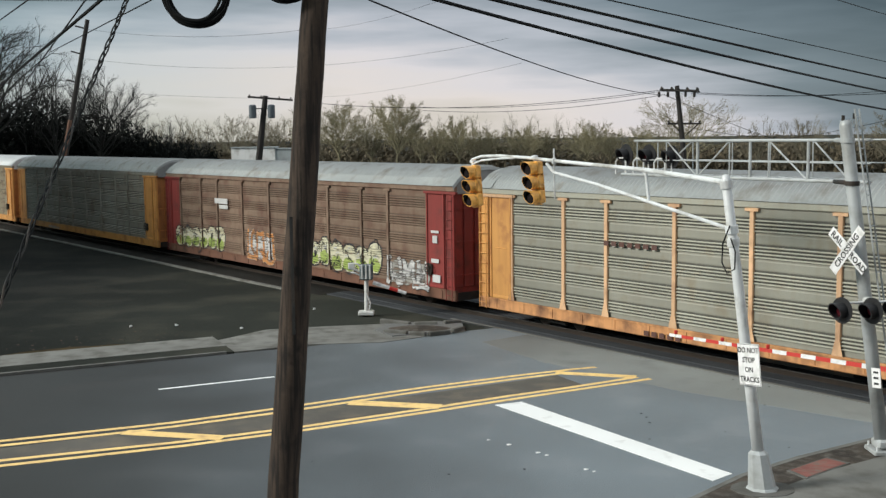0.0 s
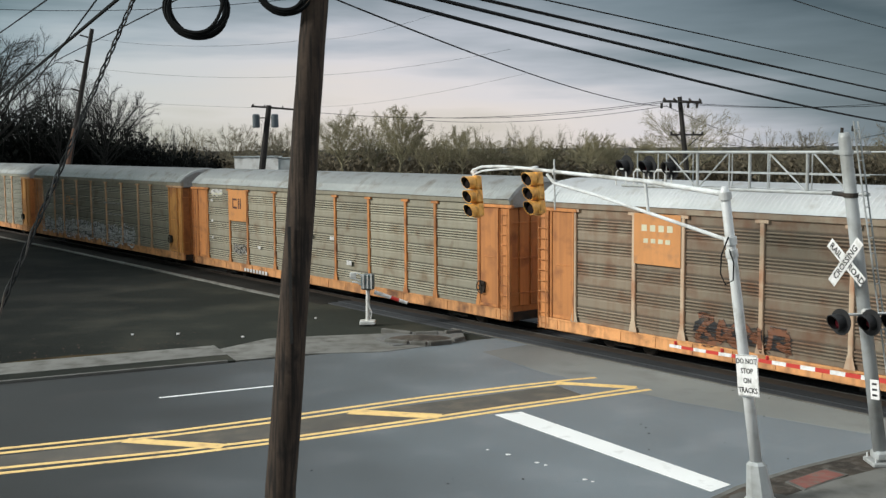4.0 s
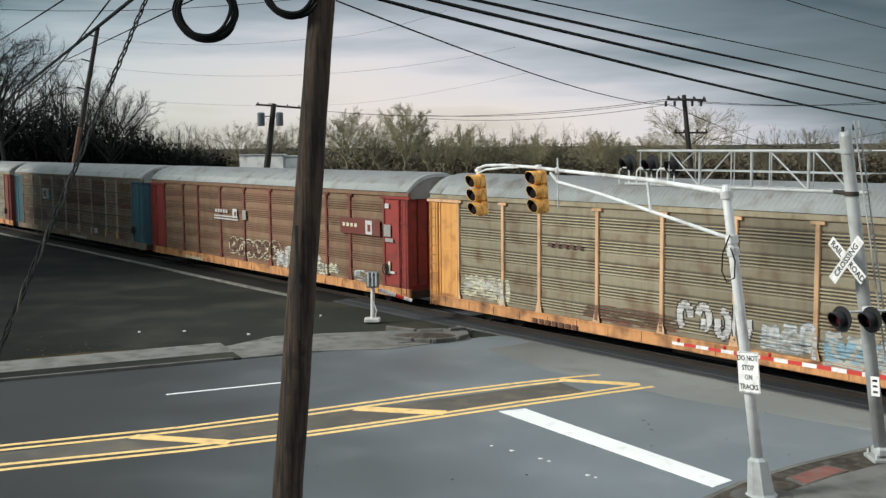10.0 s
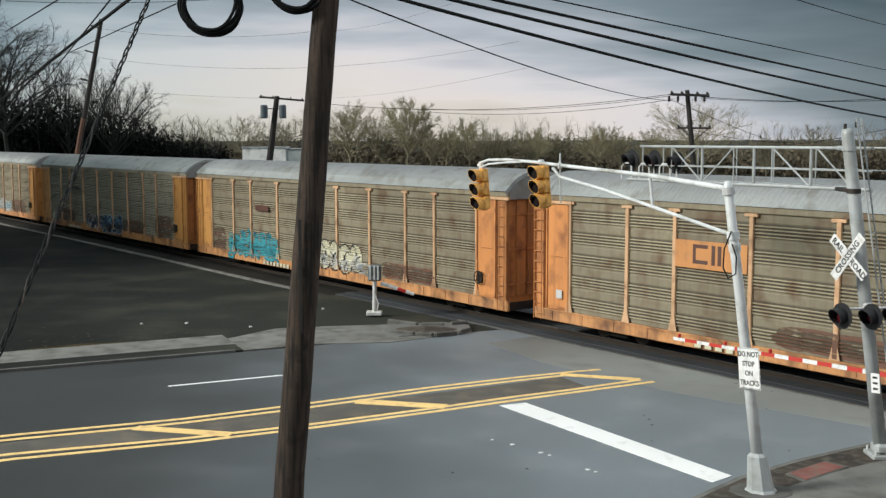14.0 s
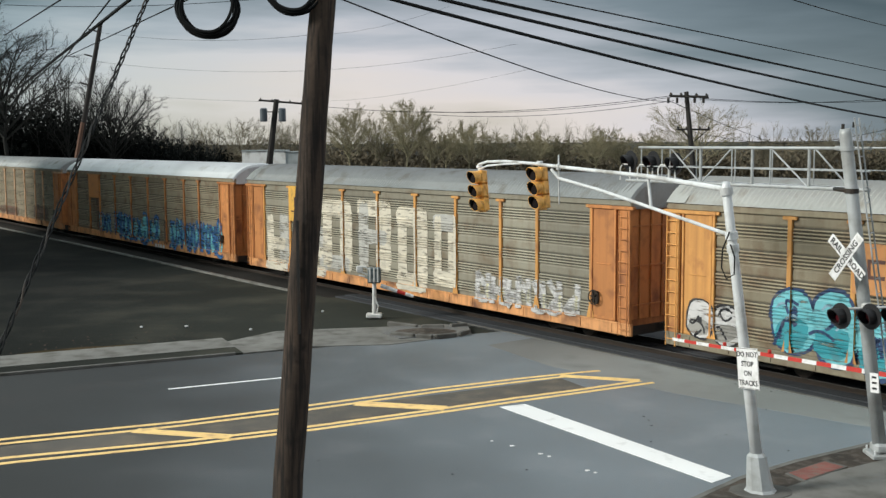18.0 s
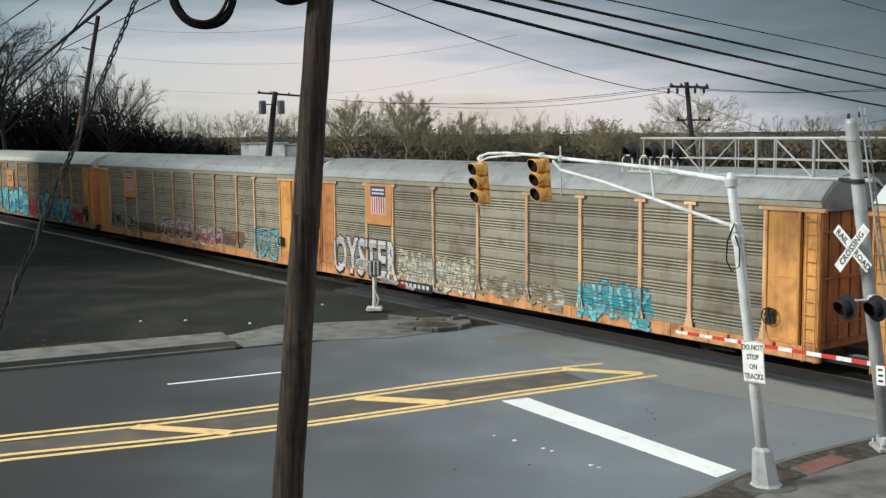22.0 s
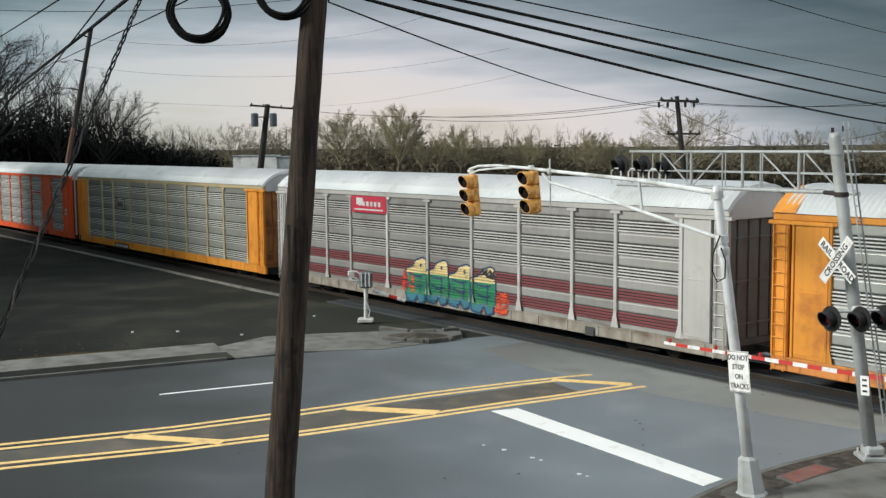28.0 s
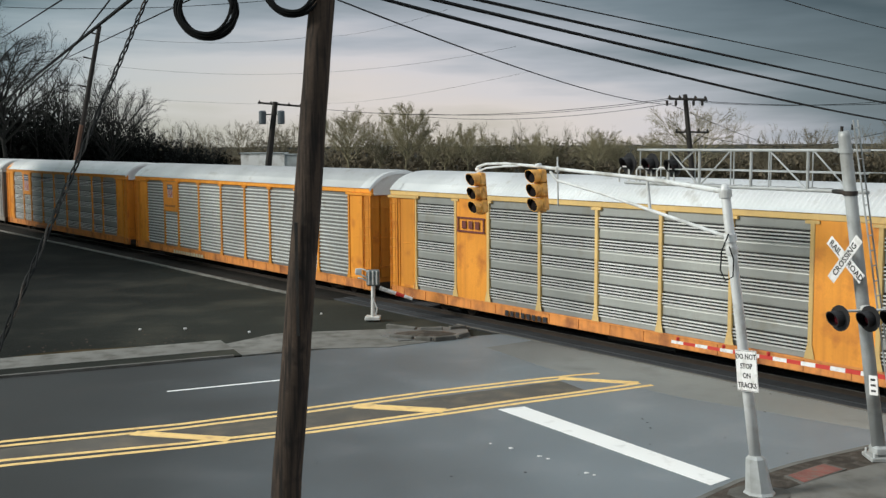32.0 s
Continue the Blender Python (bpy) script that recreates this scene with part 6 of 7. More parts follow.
COLOURS = {  # colour, roughness, metal, dirt colour, dirt amount, streak
    "tan": ((0.27, 0.235, 0.165), 0.7, 0.1, (0.15, 0.095, 0.055), 0.30, 0.45),
    "olive": ((0.30, 0.28, 0.22), 0.65, 0.15, (0.17, 0.12, 0.075), 0.22, 0.40),
    "sage": ((0.30, 0.295, 0.25), 0.6, 0.2, (0.24, 0.20, 0.14), 0.15, 0.30),
    "greytan": ((0.27, 0.26, 0.225), 0.65, 0.15, (0.16, 0.11, 0.08), 0.25, 0.40),
    "clean": ((0.50, 0.51, 0.48), 0.5, 0.3, (0.36, 0.34, 0.28), 0.12, 0.25),
    "bright": ((0.58, 0.60, 0.58), 0.45, 0.35, (0.42, 0.40, 0.34), 0.08, 0.20),
    "pearl": ((0.62, 0.635, 0.63), 0.45, 0.3, (0.46, 0.43, 0.36), 0.10, 0.25),
    "mustard": ((0.44, 0.265, 0.06), 0.6, 0.0, (0.24, 0.12, 0.035), 0.28, 0.5),
    "rustgold": ((0.72, 0.27, 0.06), 0.6, 0.0, (0.28, 0.095, 0.03), 0.40, 0.55),
    "brownish": ((0.20, 0.135, 0.095), 0.75, 0.0, (0.12, 0.06, 0.04), 0.40, 0.55),
    "maroon": ((0.215, 0.112, 0.070), 0.75, 0.0, (0.225, 0.165, 0.095), 0.34, 0.55),
    "yellow": ((0.64, 0.31, 0.085), 0.6, 0.0, (0.30, 0.115, 0.04), 0.26, 0.55),
    "golden": ((0.73, 0.285, 0.03), 0.5, 0.0, (0.40, 0.12, 0.02), 0.22, 0.45),
    "rustorange": ((0.54, 0.215, 0.065), 0.65, 0.0, (0.21, 0.075, 0.03), 0.30, 0.55),
    "sillorange": ((0.66, 0.31, 0.12), 0.7, 0.0, (0.16, 0.07, 0.035), 0.36, 0.6),
    "paleorange": ((0.62, 0.38, 0.22), 0.65, 0.0, (0.26, 0.13, 0.07), 0.25, 0.40),
    "rust": ((0.17, 0.075, 0.045), 0.75, 0.0, (0.085, 0.04, 0.025), 0.35, 0.45),
    "red": ((0.26, 0.03, 0.025), 0.65, 0.0, (0.10, 0.025, 0.02), 0.30, 0.40),
    "blue": ((0.035, 0.125, 0.165), 0.6, 0.0, (0.06, 0.06, 0.06), 0.30, 0.45),
    "vermilion": ((0.80, 0.10, 0.015), 0.5, 0.0, (0.45, 0.07, 0.02), 0.12, 0.20),
    "dullyellow": ((0.46, 0.38, 0.22), 0.6, 0.0, (0.34, 0.27, 0.16), 0.2, 0.3),
    "paleyellow": ((0.62, 0.42, 0.16), 0.6, 0.0, (0.40, 0.26, 0.12), 0.2, 0.3),
    "silver": ((0.50, 0.49, 0.48), 0.5, 0.3, (0.33, 0.30, 0.27), 0.15, 0.25),
    "charcoal": ((0.045, 0.045, 0.048), 0.6, 0.1, (0.08, 0.07, 0.06), 0.2, 0.3),
    "slate": ((0.13, 0.14, 0.15), 0.6, 0.1, (0.08, 0.075, 0.07), 0.25, 0.4),
    "roofgrey": ((0.29, 0.30, 0.30), 0.5, 0.3, (0.17, 0.155, 0.135), 0.25, 0.25),
    "roofpale": ((0.42, 0.42, 0.40), 0.5, 0.3, (0.28, 0.25, 0.21), 0.2, 0.2),
    "greypost": ((0.34, 0.31, 0.27), 0.6, 0.1, (0.20, 0.16, 0.12), 0.25, 0.35),
    "beige": ((0.43, 0.33, 0.21), 0.65, 0.0, (0.25, 0.17, 0.10), 0.25, 0.4),
    "darkbrown": ((0.165, 0.140, 0.105), 0.7, 0.05, (0.10, 0.06, 0.04), 0.35, 0.5),
    "greybrown": ((0.225, 0.182, 0.135), 0.7, 0.05, (0.16, 0.085, 0.05), 0.35, 0.5),
    "chalkpost": ((0.52, 0.40, 0.29), 0.65, 0.0, (0.36, 0.17, 0.09), 0.3, 0.5),
    "dirtysilver": ((0.30, 0.275, 0.24), 0.65, 0.1, (0.13, 0.095, 0.07), 0.45, 0.5),
    "oxblood": ((0.19, 0.045, 0.036), 0.7, 0.0, (0.08, 0.03, 0.022), 0.30, 0.40),
    "rooflight": ((0.62, 0.63, 0.64), 0.45, 0.3, (0.40, 0.38, 0.35), 0.12, 0.0),
}


# plate, louvre, slot factors: painted lip highlights and slot shade, deepest on clean cars
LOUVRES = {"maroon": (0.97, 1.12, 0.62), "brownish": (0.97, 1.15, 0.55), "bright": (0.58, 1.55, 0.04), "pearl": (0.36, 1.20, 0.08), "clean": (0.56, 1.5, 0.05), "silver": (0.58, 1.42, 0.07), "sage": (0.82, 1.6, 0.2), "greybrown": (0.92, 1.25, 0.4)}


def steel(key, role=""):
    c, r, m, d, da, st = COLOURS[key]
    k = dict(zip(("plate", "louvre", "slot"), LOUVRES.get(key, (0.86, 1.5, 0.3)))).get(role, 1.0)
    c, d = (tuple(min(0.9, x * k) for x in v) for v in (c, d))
    return mat("car_" + key + ("_" + role if role else ""), c, r, m, var=0.16, scale=1.4, dirt=d, dirt_amt=da, streak=st, bump=0.06, fine=18)


def glyphs(f, z, k, key):
    """Two plain blocky shapes side by side, of the colour and size of a railway mark."""
    w = 1 / BODY
    return ((f - 0.40 * k * w, z, 0.12 * k, 0.62 * k, key), (f - 0.16 * k * w, z + 0.25 * k, 0.6 * k, 0.12 * k, key), (f - 0.16 * k * w, z - 0.25 * k, 0.6 * k, 0.12 * k, key),
            (f + 0.36 * k * w, z, 0.14 * k, 0.62 * k, key), (f + 0.60 * k * w, z, 0.14 * k, 0.62 * k, key))


def shield(f, z, w, h):
    """A plain plate with a dark head and upright red and white bars."""
    out = [(f, z + h * 0.30, w, h * 0.36, "navy"), (f, z - h * 0.18, w * 0.96, h * 0.58, "white")]
    out += [(f + (i - 2.5) * w * 0.155 / BODY, z - h * 0.18, w * 0.07, h * 0.54, "red") for i in range(6)]
    out += [(f, z + h * 0.36, w * 0.8, h * 0.07, "white"), (f, z + h * 0.24, w * 0.8, h * 0.06, "white")]
    return tuple(out)


def bar_row(f, z, w, h, n, key):
    """A line of small plain bars in place of lettering."""
    return tuple((f + (i - (n - 1) / 2) * w / n / BODY, z, w / n * 0.62, h, key) for i in range(n))


def red_plate(f, z, w):
    return ((f, z, w, 0.75, "dkred"), (f - 0.25 * w / BODY, z + 0.15, w * 0.4, 0.16, "white"), (f - 0.10 * w / BODY, z - 0.10, w * 0.72, 0.08, "white"), (f - 0.10 * w / BODY, z - 0.24, w * 0.72, 0.08, "white"),
            (f + 0.28 * w / BODY, z + 0.04, 0.52, 0.50, "(white"))


# from the head of the visible train to its tail
STYLES = {
    4: {"panel": "tan", "look": "tan louvred sides"},
    3: {"panel": "tan", "end": "yellow", "roof": "rooflight", "look": "tan louvred sides and pale roof"},
    2: {"panel": "greytan", "post": "greytan", "rail": "greytan", "roof": "roofgrey", "look": "dull grey-green sides, yellow end panels",
        "marks": ((0.27, 3.5, 1.6, 0.7, "grey"), *bar_row(0.3, 0.74, 2.4, 0.16, 6, "grey"))},
    1: {"panel": "brownish", "post": "brownish", "rail": "brownish", "sill": "rust", "end": "red", "door": "red", "look": "brown sides, red ends, pale graffiti",
        "marks": ((0.262, 3.72, 1.5, 0.28, "white"), (0.272, 3.42, 1.0, 0.2, "white"), (0.955, 3.25, 0.5, 0.1, "white"), (0.955, 2.95, 0.3, 0.3, "white"), (0.955, 2.1, 0.5, 0.16, "white"), (0.958, 1.4, 0.5, 0.3, "white")),
        "tags": ((0.155, 1.62, 6.0, 1.35, 6, "bubble", ("black", "cream", "lime", "white")), (0.415, 1.7, 2.9, 1.6, 3, "wild", ("grey", "tanorange", "white", "cream")),
                 (0.70, 1.75, 6.0, 1.40, 6, "bubble", ("black", "cream", "lime", "white")), (0.885, 1.5, 3.0, 1.25, 3, "wild", ("black", "white", "grey", "white")))},
    0: {"panel": "sage", "post": "paleorange", "sill": "sillorange", "end": "yellow", "look": "green-grey ribbed sides, orange posts",
        "marks": (*bar_row(0.28, 3.46, 2.4, 0.16, 7, "brown"), *bar_row(0.33, 0.72, 1.6, 0.16, 5, "brown"))},
    -1: {"panel": "olive", "post": "paleorange", "sill": "sillorange", "end": "rustorange", "end2": "yellow", "look": "olive sides, silver graffiti along the sill",
         "marks": (*glyphs(0.284, 3.5, 0.62, "tanorange"), (0.318, 3.5, 0.5, 0.10, "tanorange"), (0.292, 3.17, 1.7, 0.06, "tanorange"), *bar_row(0.60, 3.5, 3.2, 0.1, 4, "grey"), *bar_row(0.62, 2.8, 2.6, 0.1, 3, "grey")),
         "tags": ((0.175, 1.45, 6.2, 1.2, 7, "wild", ("black", "white", "silver", "white")), (0.425, 1.5, 7.0, 1.35, 8, "wild", ("black", "white", "silver", "white")),
                  (0.645, 1.5, 4.6, 1.40, 5, "wild", ("black", "white", "silver", "white")))},
    -2: {"panel": "olive", "post": "rustorange", "sill": "sillorange", "end": "rustorange", "look": "olive sides with an orange plate",
         "marks": ((0.203, 4.02, 1.98, 1.62, "tanorange"), *glyphs(0.198, 4.12, 0.85, "brown"), (0.093, 4.2, 0.2, 0.12, "white"), (0.093, 3.1, 0.2, 0.12, "white"), (0.093, 2.2, 0.2, 0.14, "white"),
                   (0.478, 2.9, 0.4, 0.16, "white"), (0.548, 2.9, 0.35, 0.16, "white"), (0.6, 1.9, 0.4, 0.2, "white"), (0.29, 2.0, 0.3, 0.14, "white"), *bar_row(0.272, 0.74, 2.6, 0.18, 8, "white")),
         "tags": ((0.108, 4.62, 1.3, 0.4, 3, "bubble", ("white", "white", "cream", "white")), (0.205, 1.75, 1.5, 0.5, 3, "wild", ("black", "grey", "black", "white")))},
    -3: {"panel": "greybrown", "post": "chalkpost", "end": "rustorange", "sill": "sillorange", "roof": "rooflight", "look": "grey-brown sides, pale posts, white roof",
         "marks": ((0.203, 4.05, 1.9, 1.6, "tanorange"), *bar_row(0.203, 4.4, 1.4, 0.2, 4, "cream"), *bar_row(0.203, 4.0, 1.2, 0.14, 4, "cream")),
         "tags": ((0.32, 1.45, 3.4, 0.8, 4, "wild", ("black", "rust", "black", "grey")), (0.79, 1.45, 3.3, 1.7, 5, "bubble", ("chalk", "black", "charcoal", "white")), (0.905, 1.5, 1.2, 0.8, 2, "wild", ("grey", "white", "grey", "white")))},
    -4: {"panel": "olive", "post": "rust", "rail": "olive", "end": "oxblood", "door": "oxblood", "sill": "sillorange", "look": "olive-brown sides, rust posts, silver graffiti",
         "marks": ((0.086, 3.2, 0.8, 3.6, "~maroon"), (0.30, 2.0, 4.2, 0.6, "~rustbrown"), (0.12, 1.9, 2.0, 0.9, "~rustbrown"), *red_plate(0.400, 3.46, 3.0), *bar_row(0.24, 0.72, 2.0, 0.16, 6, "cream")),
         "tags": ((0.04, 1.75, 0.8, 0.8, 1, "bubble", ("white", "red", "rust", "white")), (0.15, 1.25, 5.6, 0.85, 9, "wild", ("charcoal", "white", "silver", "grey")), (0.30, 1.5, 2.8, 1.2, 4, "wild", ("tan", "white", "silver", "grey")),
                  (0.46, 1.5, 5.2, 1.3, 6, "wild", ("grey", "white", "silver", "grey")), (0.66, 1.45, 4.6, 1.2, 6, "wild", ("grey", "white", "silver", "grey")))},
    -5: {"panel": "greybrown", "post": "greypost", "rail": "greybrown", "end": "blue", "door": "blue", "sill": "greybrown", "hrails": (1.75, 2.55, 3.3, 4.05), "hcol": "charcoal", "roof": "roofgrey", "look": "rust-streaked sides and blue ends",
         "marks": ((0.296, 4.42, 2.5, 0.5, "~rustbrown"), (0.56, 3.42, 10.8, 0.85, "~rustbrown"), (0.45, 4.42, 2.5, 0.5, "~rustbrown"), (0.714, 4.45, 2.5, 0.6, "~rustbrown"), (0.885, 4.40, 2.5, 0.5, "~rustbrown"), (0.885, 3.42, 2.5, 0.75, "~rustbrown"),
                   (0.20, 1.9, 5.0, 0.9, "~rustbrown"), (0.45, 1.9, 5.0, 0.7, "~rustbrown"), (0.318, 3.40, 1.1, 0.55, "~teal"), *glyphs(0.287, 3.55, 1.25, "white"), *bar_row(0.55, 0.74, 3.6, 0.18, 9, "silver"), (0.656, 1.3, 0.14, 0.45, "cream"), (0.757, 1.3, 0.16, 0.5, "yellow"), (0.832, 1.3, 0.16, 0.5, "yellow"), (0.554, 1.4, 0.14, 0.4, "cream"), (0.69, 1.35, 0.6, 0.35, "silver"))},
    -6: {"panel": "maroon", "post": "oxblood", "rail": "maroon", "end": "red", "door": "red", "sill": "sillorange", "look": "dark red-brown sides, red ends",
         "marks": (*bar_row(0.355, 3.55, 1.6, 0.18, 5, "white"), (0.375, 3.28, 2.8, 0.07, "white"), (0.375, 3.14, 2.8, 0.07, "white"), (0.415, 3.5, 0.5, 0.45, "white"), (0.417, 3.46, 0.22, 0.24, "maroon"), (0.455, 3.45, 0.4, 0.5, "grey"),
                   (0.865, 3.46, 3.2, 0.7, "dkred"), *bar_row(0.835, 3.5, 1.3, 0.16, 4, "cream"), (0.892, 3.45, 0.5, 0.6, "white"), (0.893, 3.42, 0.24, 0.3, "dkred"), (0.945, 3.4, 0.5, 0.5, "grey"), (0.95, 3.0, 0.6, 0.16, "grey"), (0.945, 4.45, 0.3, 0.2, "white"), (0.95, 1.65, 0.8, 0.1, "white"), (0.95, 1.9, 0.14, 0.4, "cream"),
                   *bar_row(0.22, 0.72, 2.4, 0.16, 8, "cream")),
         "tags": ((0.485, 1.78, 5.6, 1.0, 6, "bubble", ("cream", "maroon", "maroon", "rust")), (0.655, 1.46, 4.4, 0.95, 5, "wild", ("white", "white", "grey", "white")), (0.75, 1.35, 2.2, 0.5, 3, "wild", ("grey", "cream", "grey", "white")))},
    -7: {"panel": "tan", "post": "paleorange", "end": "yellow", "door": "yellow", "sill": "sillorange", "look": "tan ribbed sides, pale block graffiti",
         "marks": ((0.80, 1.5, 4.6, 1.0, "~rustbrown"), (0.40, 1.35, 4.0, 0.6, "~rustbrown"), *bar_row(0.29, 3.5, 1.8, 0.14, 5, "brown"), *bar_row(0.27, 0.72, 2.4, 0.16, 7, "brown")),
         "tags": ((0.127, 1.6, 2.7, 0.85, 4, "wild", ("silver", "cream", "silver", "white")), (0.525, 1.75, 2.9, 1.5, 4, "hooks", ("black", "white", "silver", "white")), (0.625, 1.5, 1.9, 0.8, 3, "wild", ("paleblue", "white", "silver", "white")),
                  (0.70, 1.45, 1.9, 0.95, 3, "wild", ("paleblue", "silver", "paleblue", "white")))},
    -8: {"panel": "olive", "post": "paleorange", "end": "yellow", "door": "rustorange", "sill": "sillorange", "look": "olive ribbed sides, dark blue graffiti",
         "marks": ((0.20, 1.5, 4.0, 0.9, "~rustbrown"), (0.66, 1.4, 5.4, 0.8, "~rustbrown"), (0.87, 1.7, 2.6, 1.4, "~rustbrown"), *bar_row(0.29, 3.5, 1.6, 0.2, 4, "black"), *bar_row(0.276, 0.74, 2.6, 0.18, 8, "cream")),
         "tags": ((0.425, 1.35, 3.3, 1.05, 4, "bubble", ("white", "black", "navy", "white")), (0.548, 1.35, 3.6, 1.25, 4, "bubble", ("paleblue", "navy", "black", "sky")))},
    -9: {"panel": "tan", "post": "paleorange", "end": "yellow", "end2": "rustorange", "sill": "sillorange", "look": "tan sides, teal and white graffiti",
         "marks": ((0.10, 1.6, 1.6, 1.2, "~rustbrown"), (0.76, 1.4, 4.0, 0.7, "~rustbrown"), *bar_row(0.34, 0.74, 2.8, 0.18, 8, "cream"), (0.29, 3.5, 1.4, 0.3, "brown")),
         "tags": ((0.245, 1.45, 5.7, 1.4, 8, "wild", ("navy", "teal", "teal", "black")), (0.53, 1.6, 5.4, 1.5, 6, "bubble", ("black", "cream", "silver", "white")), (0.44, 1.5, 1.4, 0.9, 2, "wild", ("grey", "silver", "grey", "white")))},
    -10: {"panel": "tan", "post": "paleorange", "sill": "sillorange", "end": "rustorange", "look": "tan ribbed sides with orange plate",
          "marks": ((0.48, 1.4, 6.0, 0.7, "~rustbrown"), (0.80, 1.6, 4.0, 1.1, "~rustbrown"), (0.293, 3.5, 2.7, 0.85, "tanorange"), *glyphs(0.285, 3.52, 0.95, "brown"), (0.05, 1.6, 0.3, 0.3, "white"), *bar_row(0.30, 0.74, 1.6, 0.16, 4, "cream"))},
    -11: {"panel": "tan", "post": "rustorange", "sill": "sillorange", "end": "rustorange", "roof": "rooflight", "look": "tan sides, white roof, blue graffiti",
          "marks": ((0.203, 4.05, 1.9, 1.6, "tanorange"), *bar_row(0.62, 0.72, 1.6, 0.2, 4, "white"), (0.22, 2.2, 0.6, 2.4, "~rustbrown"), (0.655, 1.6, 0.7, 1.6, "~rustbrown")),
          "tags": ((0.27, 1.6, 2.2, 1.4, 3, "wild", ("navy", "blue", "sky", "teal")), (0.48, 1.6, 7.4, 1.8, 8, "wild", ("navy", "blue", "sky", "teal")), (0.81, 1.5, 7.3, 1.9, 8, "wild", ("navy", "blue", "sky", "teal")))},
    -12: {"panel": "olive", "post": "yellow", "sill": "sillorange", "end": "rustorange", "look": "tan sides washed with white lettering",
          "marks": ((0.203, 4.02, 1.95, 1.7, "yellow"), *glyphs(0.198, 4.1, 0.75, "brown"), (0.225, 4.1, 0.4, 0.1, "brown"), (0.203, 3.65, 1.5, 0.06, "brown")),
          "tags": ((0.115, 2.2, 2.6, 2.9, 1, "wash", ("chalk", "chalk", "silver", "chalk")), (0.26, 1.9, 2.0, 2.4, 1, "wash", ("chalk", "chalk", "silver", "chalk")), (0.325, 2.75, 3.0, 3.5, 1, "wash", ("chalk", "chalk", "silver", "chalk")), (0.44, 2.75, 3.0, 3.5, 1, "wash", ("chalk", "chalk", "silver", "chalk")),
                   (0.545, 2.75, 2.5, 3.5, 1, "wash", ("chalk", "chalk", "silver", "chalk")), (0.63, 2.75, 1.8, 3.4, 1, "wash", ("chalk", "silver", "chalk", "chalk")), (0.75, 1.45, 2.7, 1.1, 3, "block", ("silver", "white", "cream", "white")), (0.85, 1.5, 3.3, 1.15, 4, "block", ("silver", "white", "cream", "white")))},
    -13: {"panel": "tan", "post": "yellow", "sill": "tan", "end": "yellow", "roof": "roofpale", "look": "tan sides, large turquoise graffiti",
          "marks": ((0.275, 3.6, 1.9, 1.35, "tanorange"), *glyphs(0.27, 3.6, 0.85, "brown")),
          "tags": ((0.069, 1.5, 1.9, 1.3, 2, "bubble", ("black", "white", "grey", "white")), (0.295, 1.6, 8.0, 2.2, 6, "bubble", ("navy", "sky", "teal", "paleblue")), (0.49, 1.3, 2.6, 1.5, 3, "wild", ("red", "red", "crimson", "red")),
                   (0.684, 1.6, 8.2, 2.1, 5, "bubble", ("black", "sky", "teal", "paleblue")), (0.87, 1.4, 2.8, 1.1, 3, "wild", ("red", "red", "crimson", "red")), (0.865, 1.9, 2.4, 0.6, 4, "bubble", ("cream", "tan", "red", "cream")), (0.955, 1.6, 0.7, 1.3, 1, "wild", ("black", "brown", "black", "black")))},
    -14: {"panel": "olive", "post": "paleorange", "sill": "sillorange", "end": "yellow", "look": "olive sides, mauve and teal graffiti",
          "marks": ((0.30, 1.35, 4.6, 0.6, "~rustbrown"), (0.72, 1.5, 4.0, 0.9, "~rustbrown"), (0.203, 3.98, 1.98, 1.75, "tanorange"), *shield(0.203, 4.15, 1.15, 1.25)),
          "tags": ((0.15, 1.6, 4.4, 1.0, 5, "wild", ("olive", "grey", "black", "white")), (0.50, 1.5, 6.6, 1.2, 6, "bubble", ("silver", "mauve", "rust", "white")), (0.64, 1.4, 2.4, 1.0, 3, "bubble", ("white", "mauve", "red", "white")),
                   (0.873, 1.35, 2.4, 1.5, 3, "block", ("navy", "sky", "teal", "sky")))},
    -15: {"panel": "olive", "post": "paleorange", "sill": "sillorange", "end": "rustorange", "end2": "yellow", "cap": "rooflight", "look": "olive sides, silver block graffiti",
          "marks": ((0.203, 3.98, 1.98, 1.75, "tanorange"), *shield(0.203, 4.15, 1.15, 1.25), (0.30, 0.72, 2.4, 0.36, "black"), *bar_row(0.30, 0.74, 2.1, 0.16, 7, "white")),
          "tags": ((0.158, 1.6, 5.3, 1.85, 6, "=OYSTER", ("black", "white", "silver", "white")), (0.348, 1.45, 5.2, 1.6, 6, "wild", ("black", "cream", "silver", "white")), (0.53, 1.25, 5.2, 0.8, 6, "wild", ("olive", "tan", "silver", "grey")),
                   (0.715, 1.25, 3.3, 1.3, 4, "wild", ("navy", "sky", "teal", "blue")))},
    -16: {"panel": "darkbrown", "post": "beige", "rail": "beige", "sill": "sillorange", "end": "yellow", "hrails": (2.25, 3.0, 3.7, 4.35), "cap": "rooflight", "look": "tan railed sides, blue and white graffiti",
          "marks": (*red_plate(0.403, 3.45, 2.5),),
          "tags": ((0.355, 1.65, 3.8, 1.75, 4, "bubble", ("paleblue", "blue", "navy", "paleblue")), (0.545, 1.6, 3.6, 1.4, 4, "block", ("grey", "silver", "cream", "white")), (0.69, 1.6, 3.2, 1.45, 4, "block", ("grey", "white", "silver", "white")), (0.82, 1.5, 2.6, 1.2, 3, "wild", ("grey", "silver", "white", "white")))},
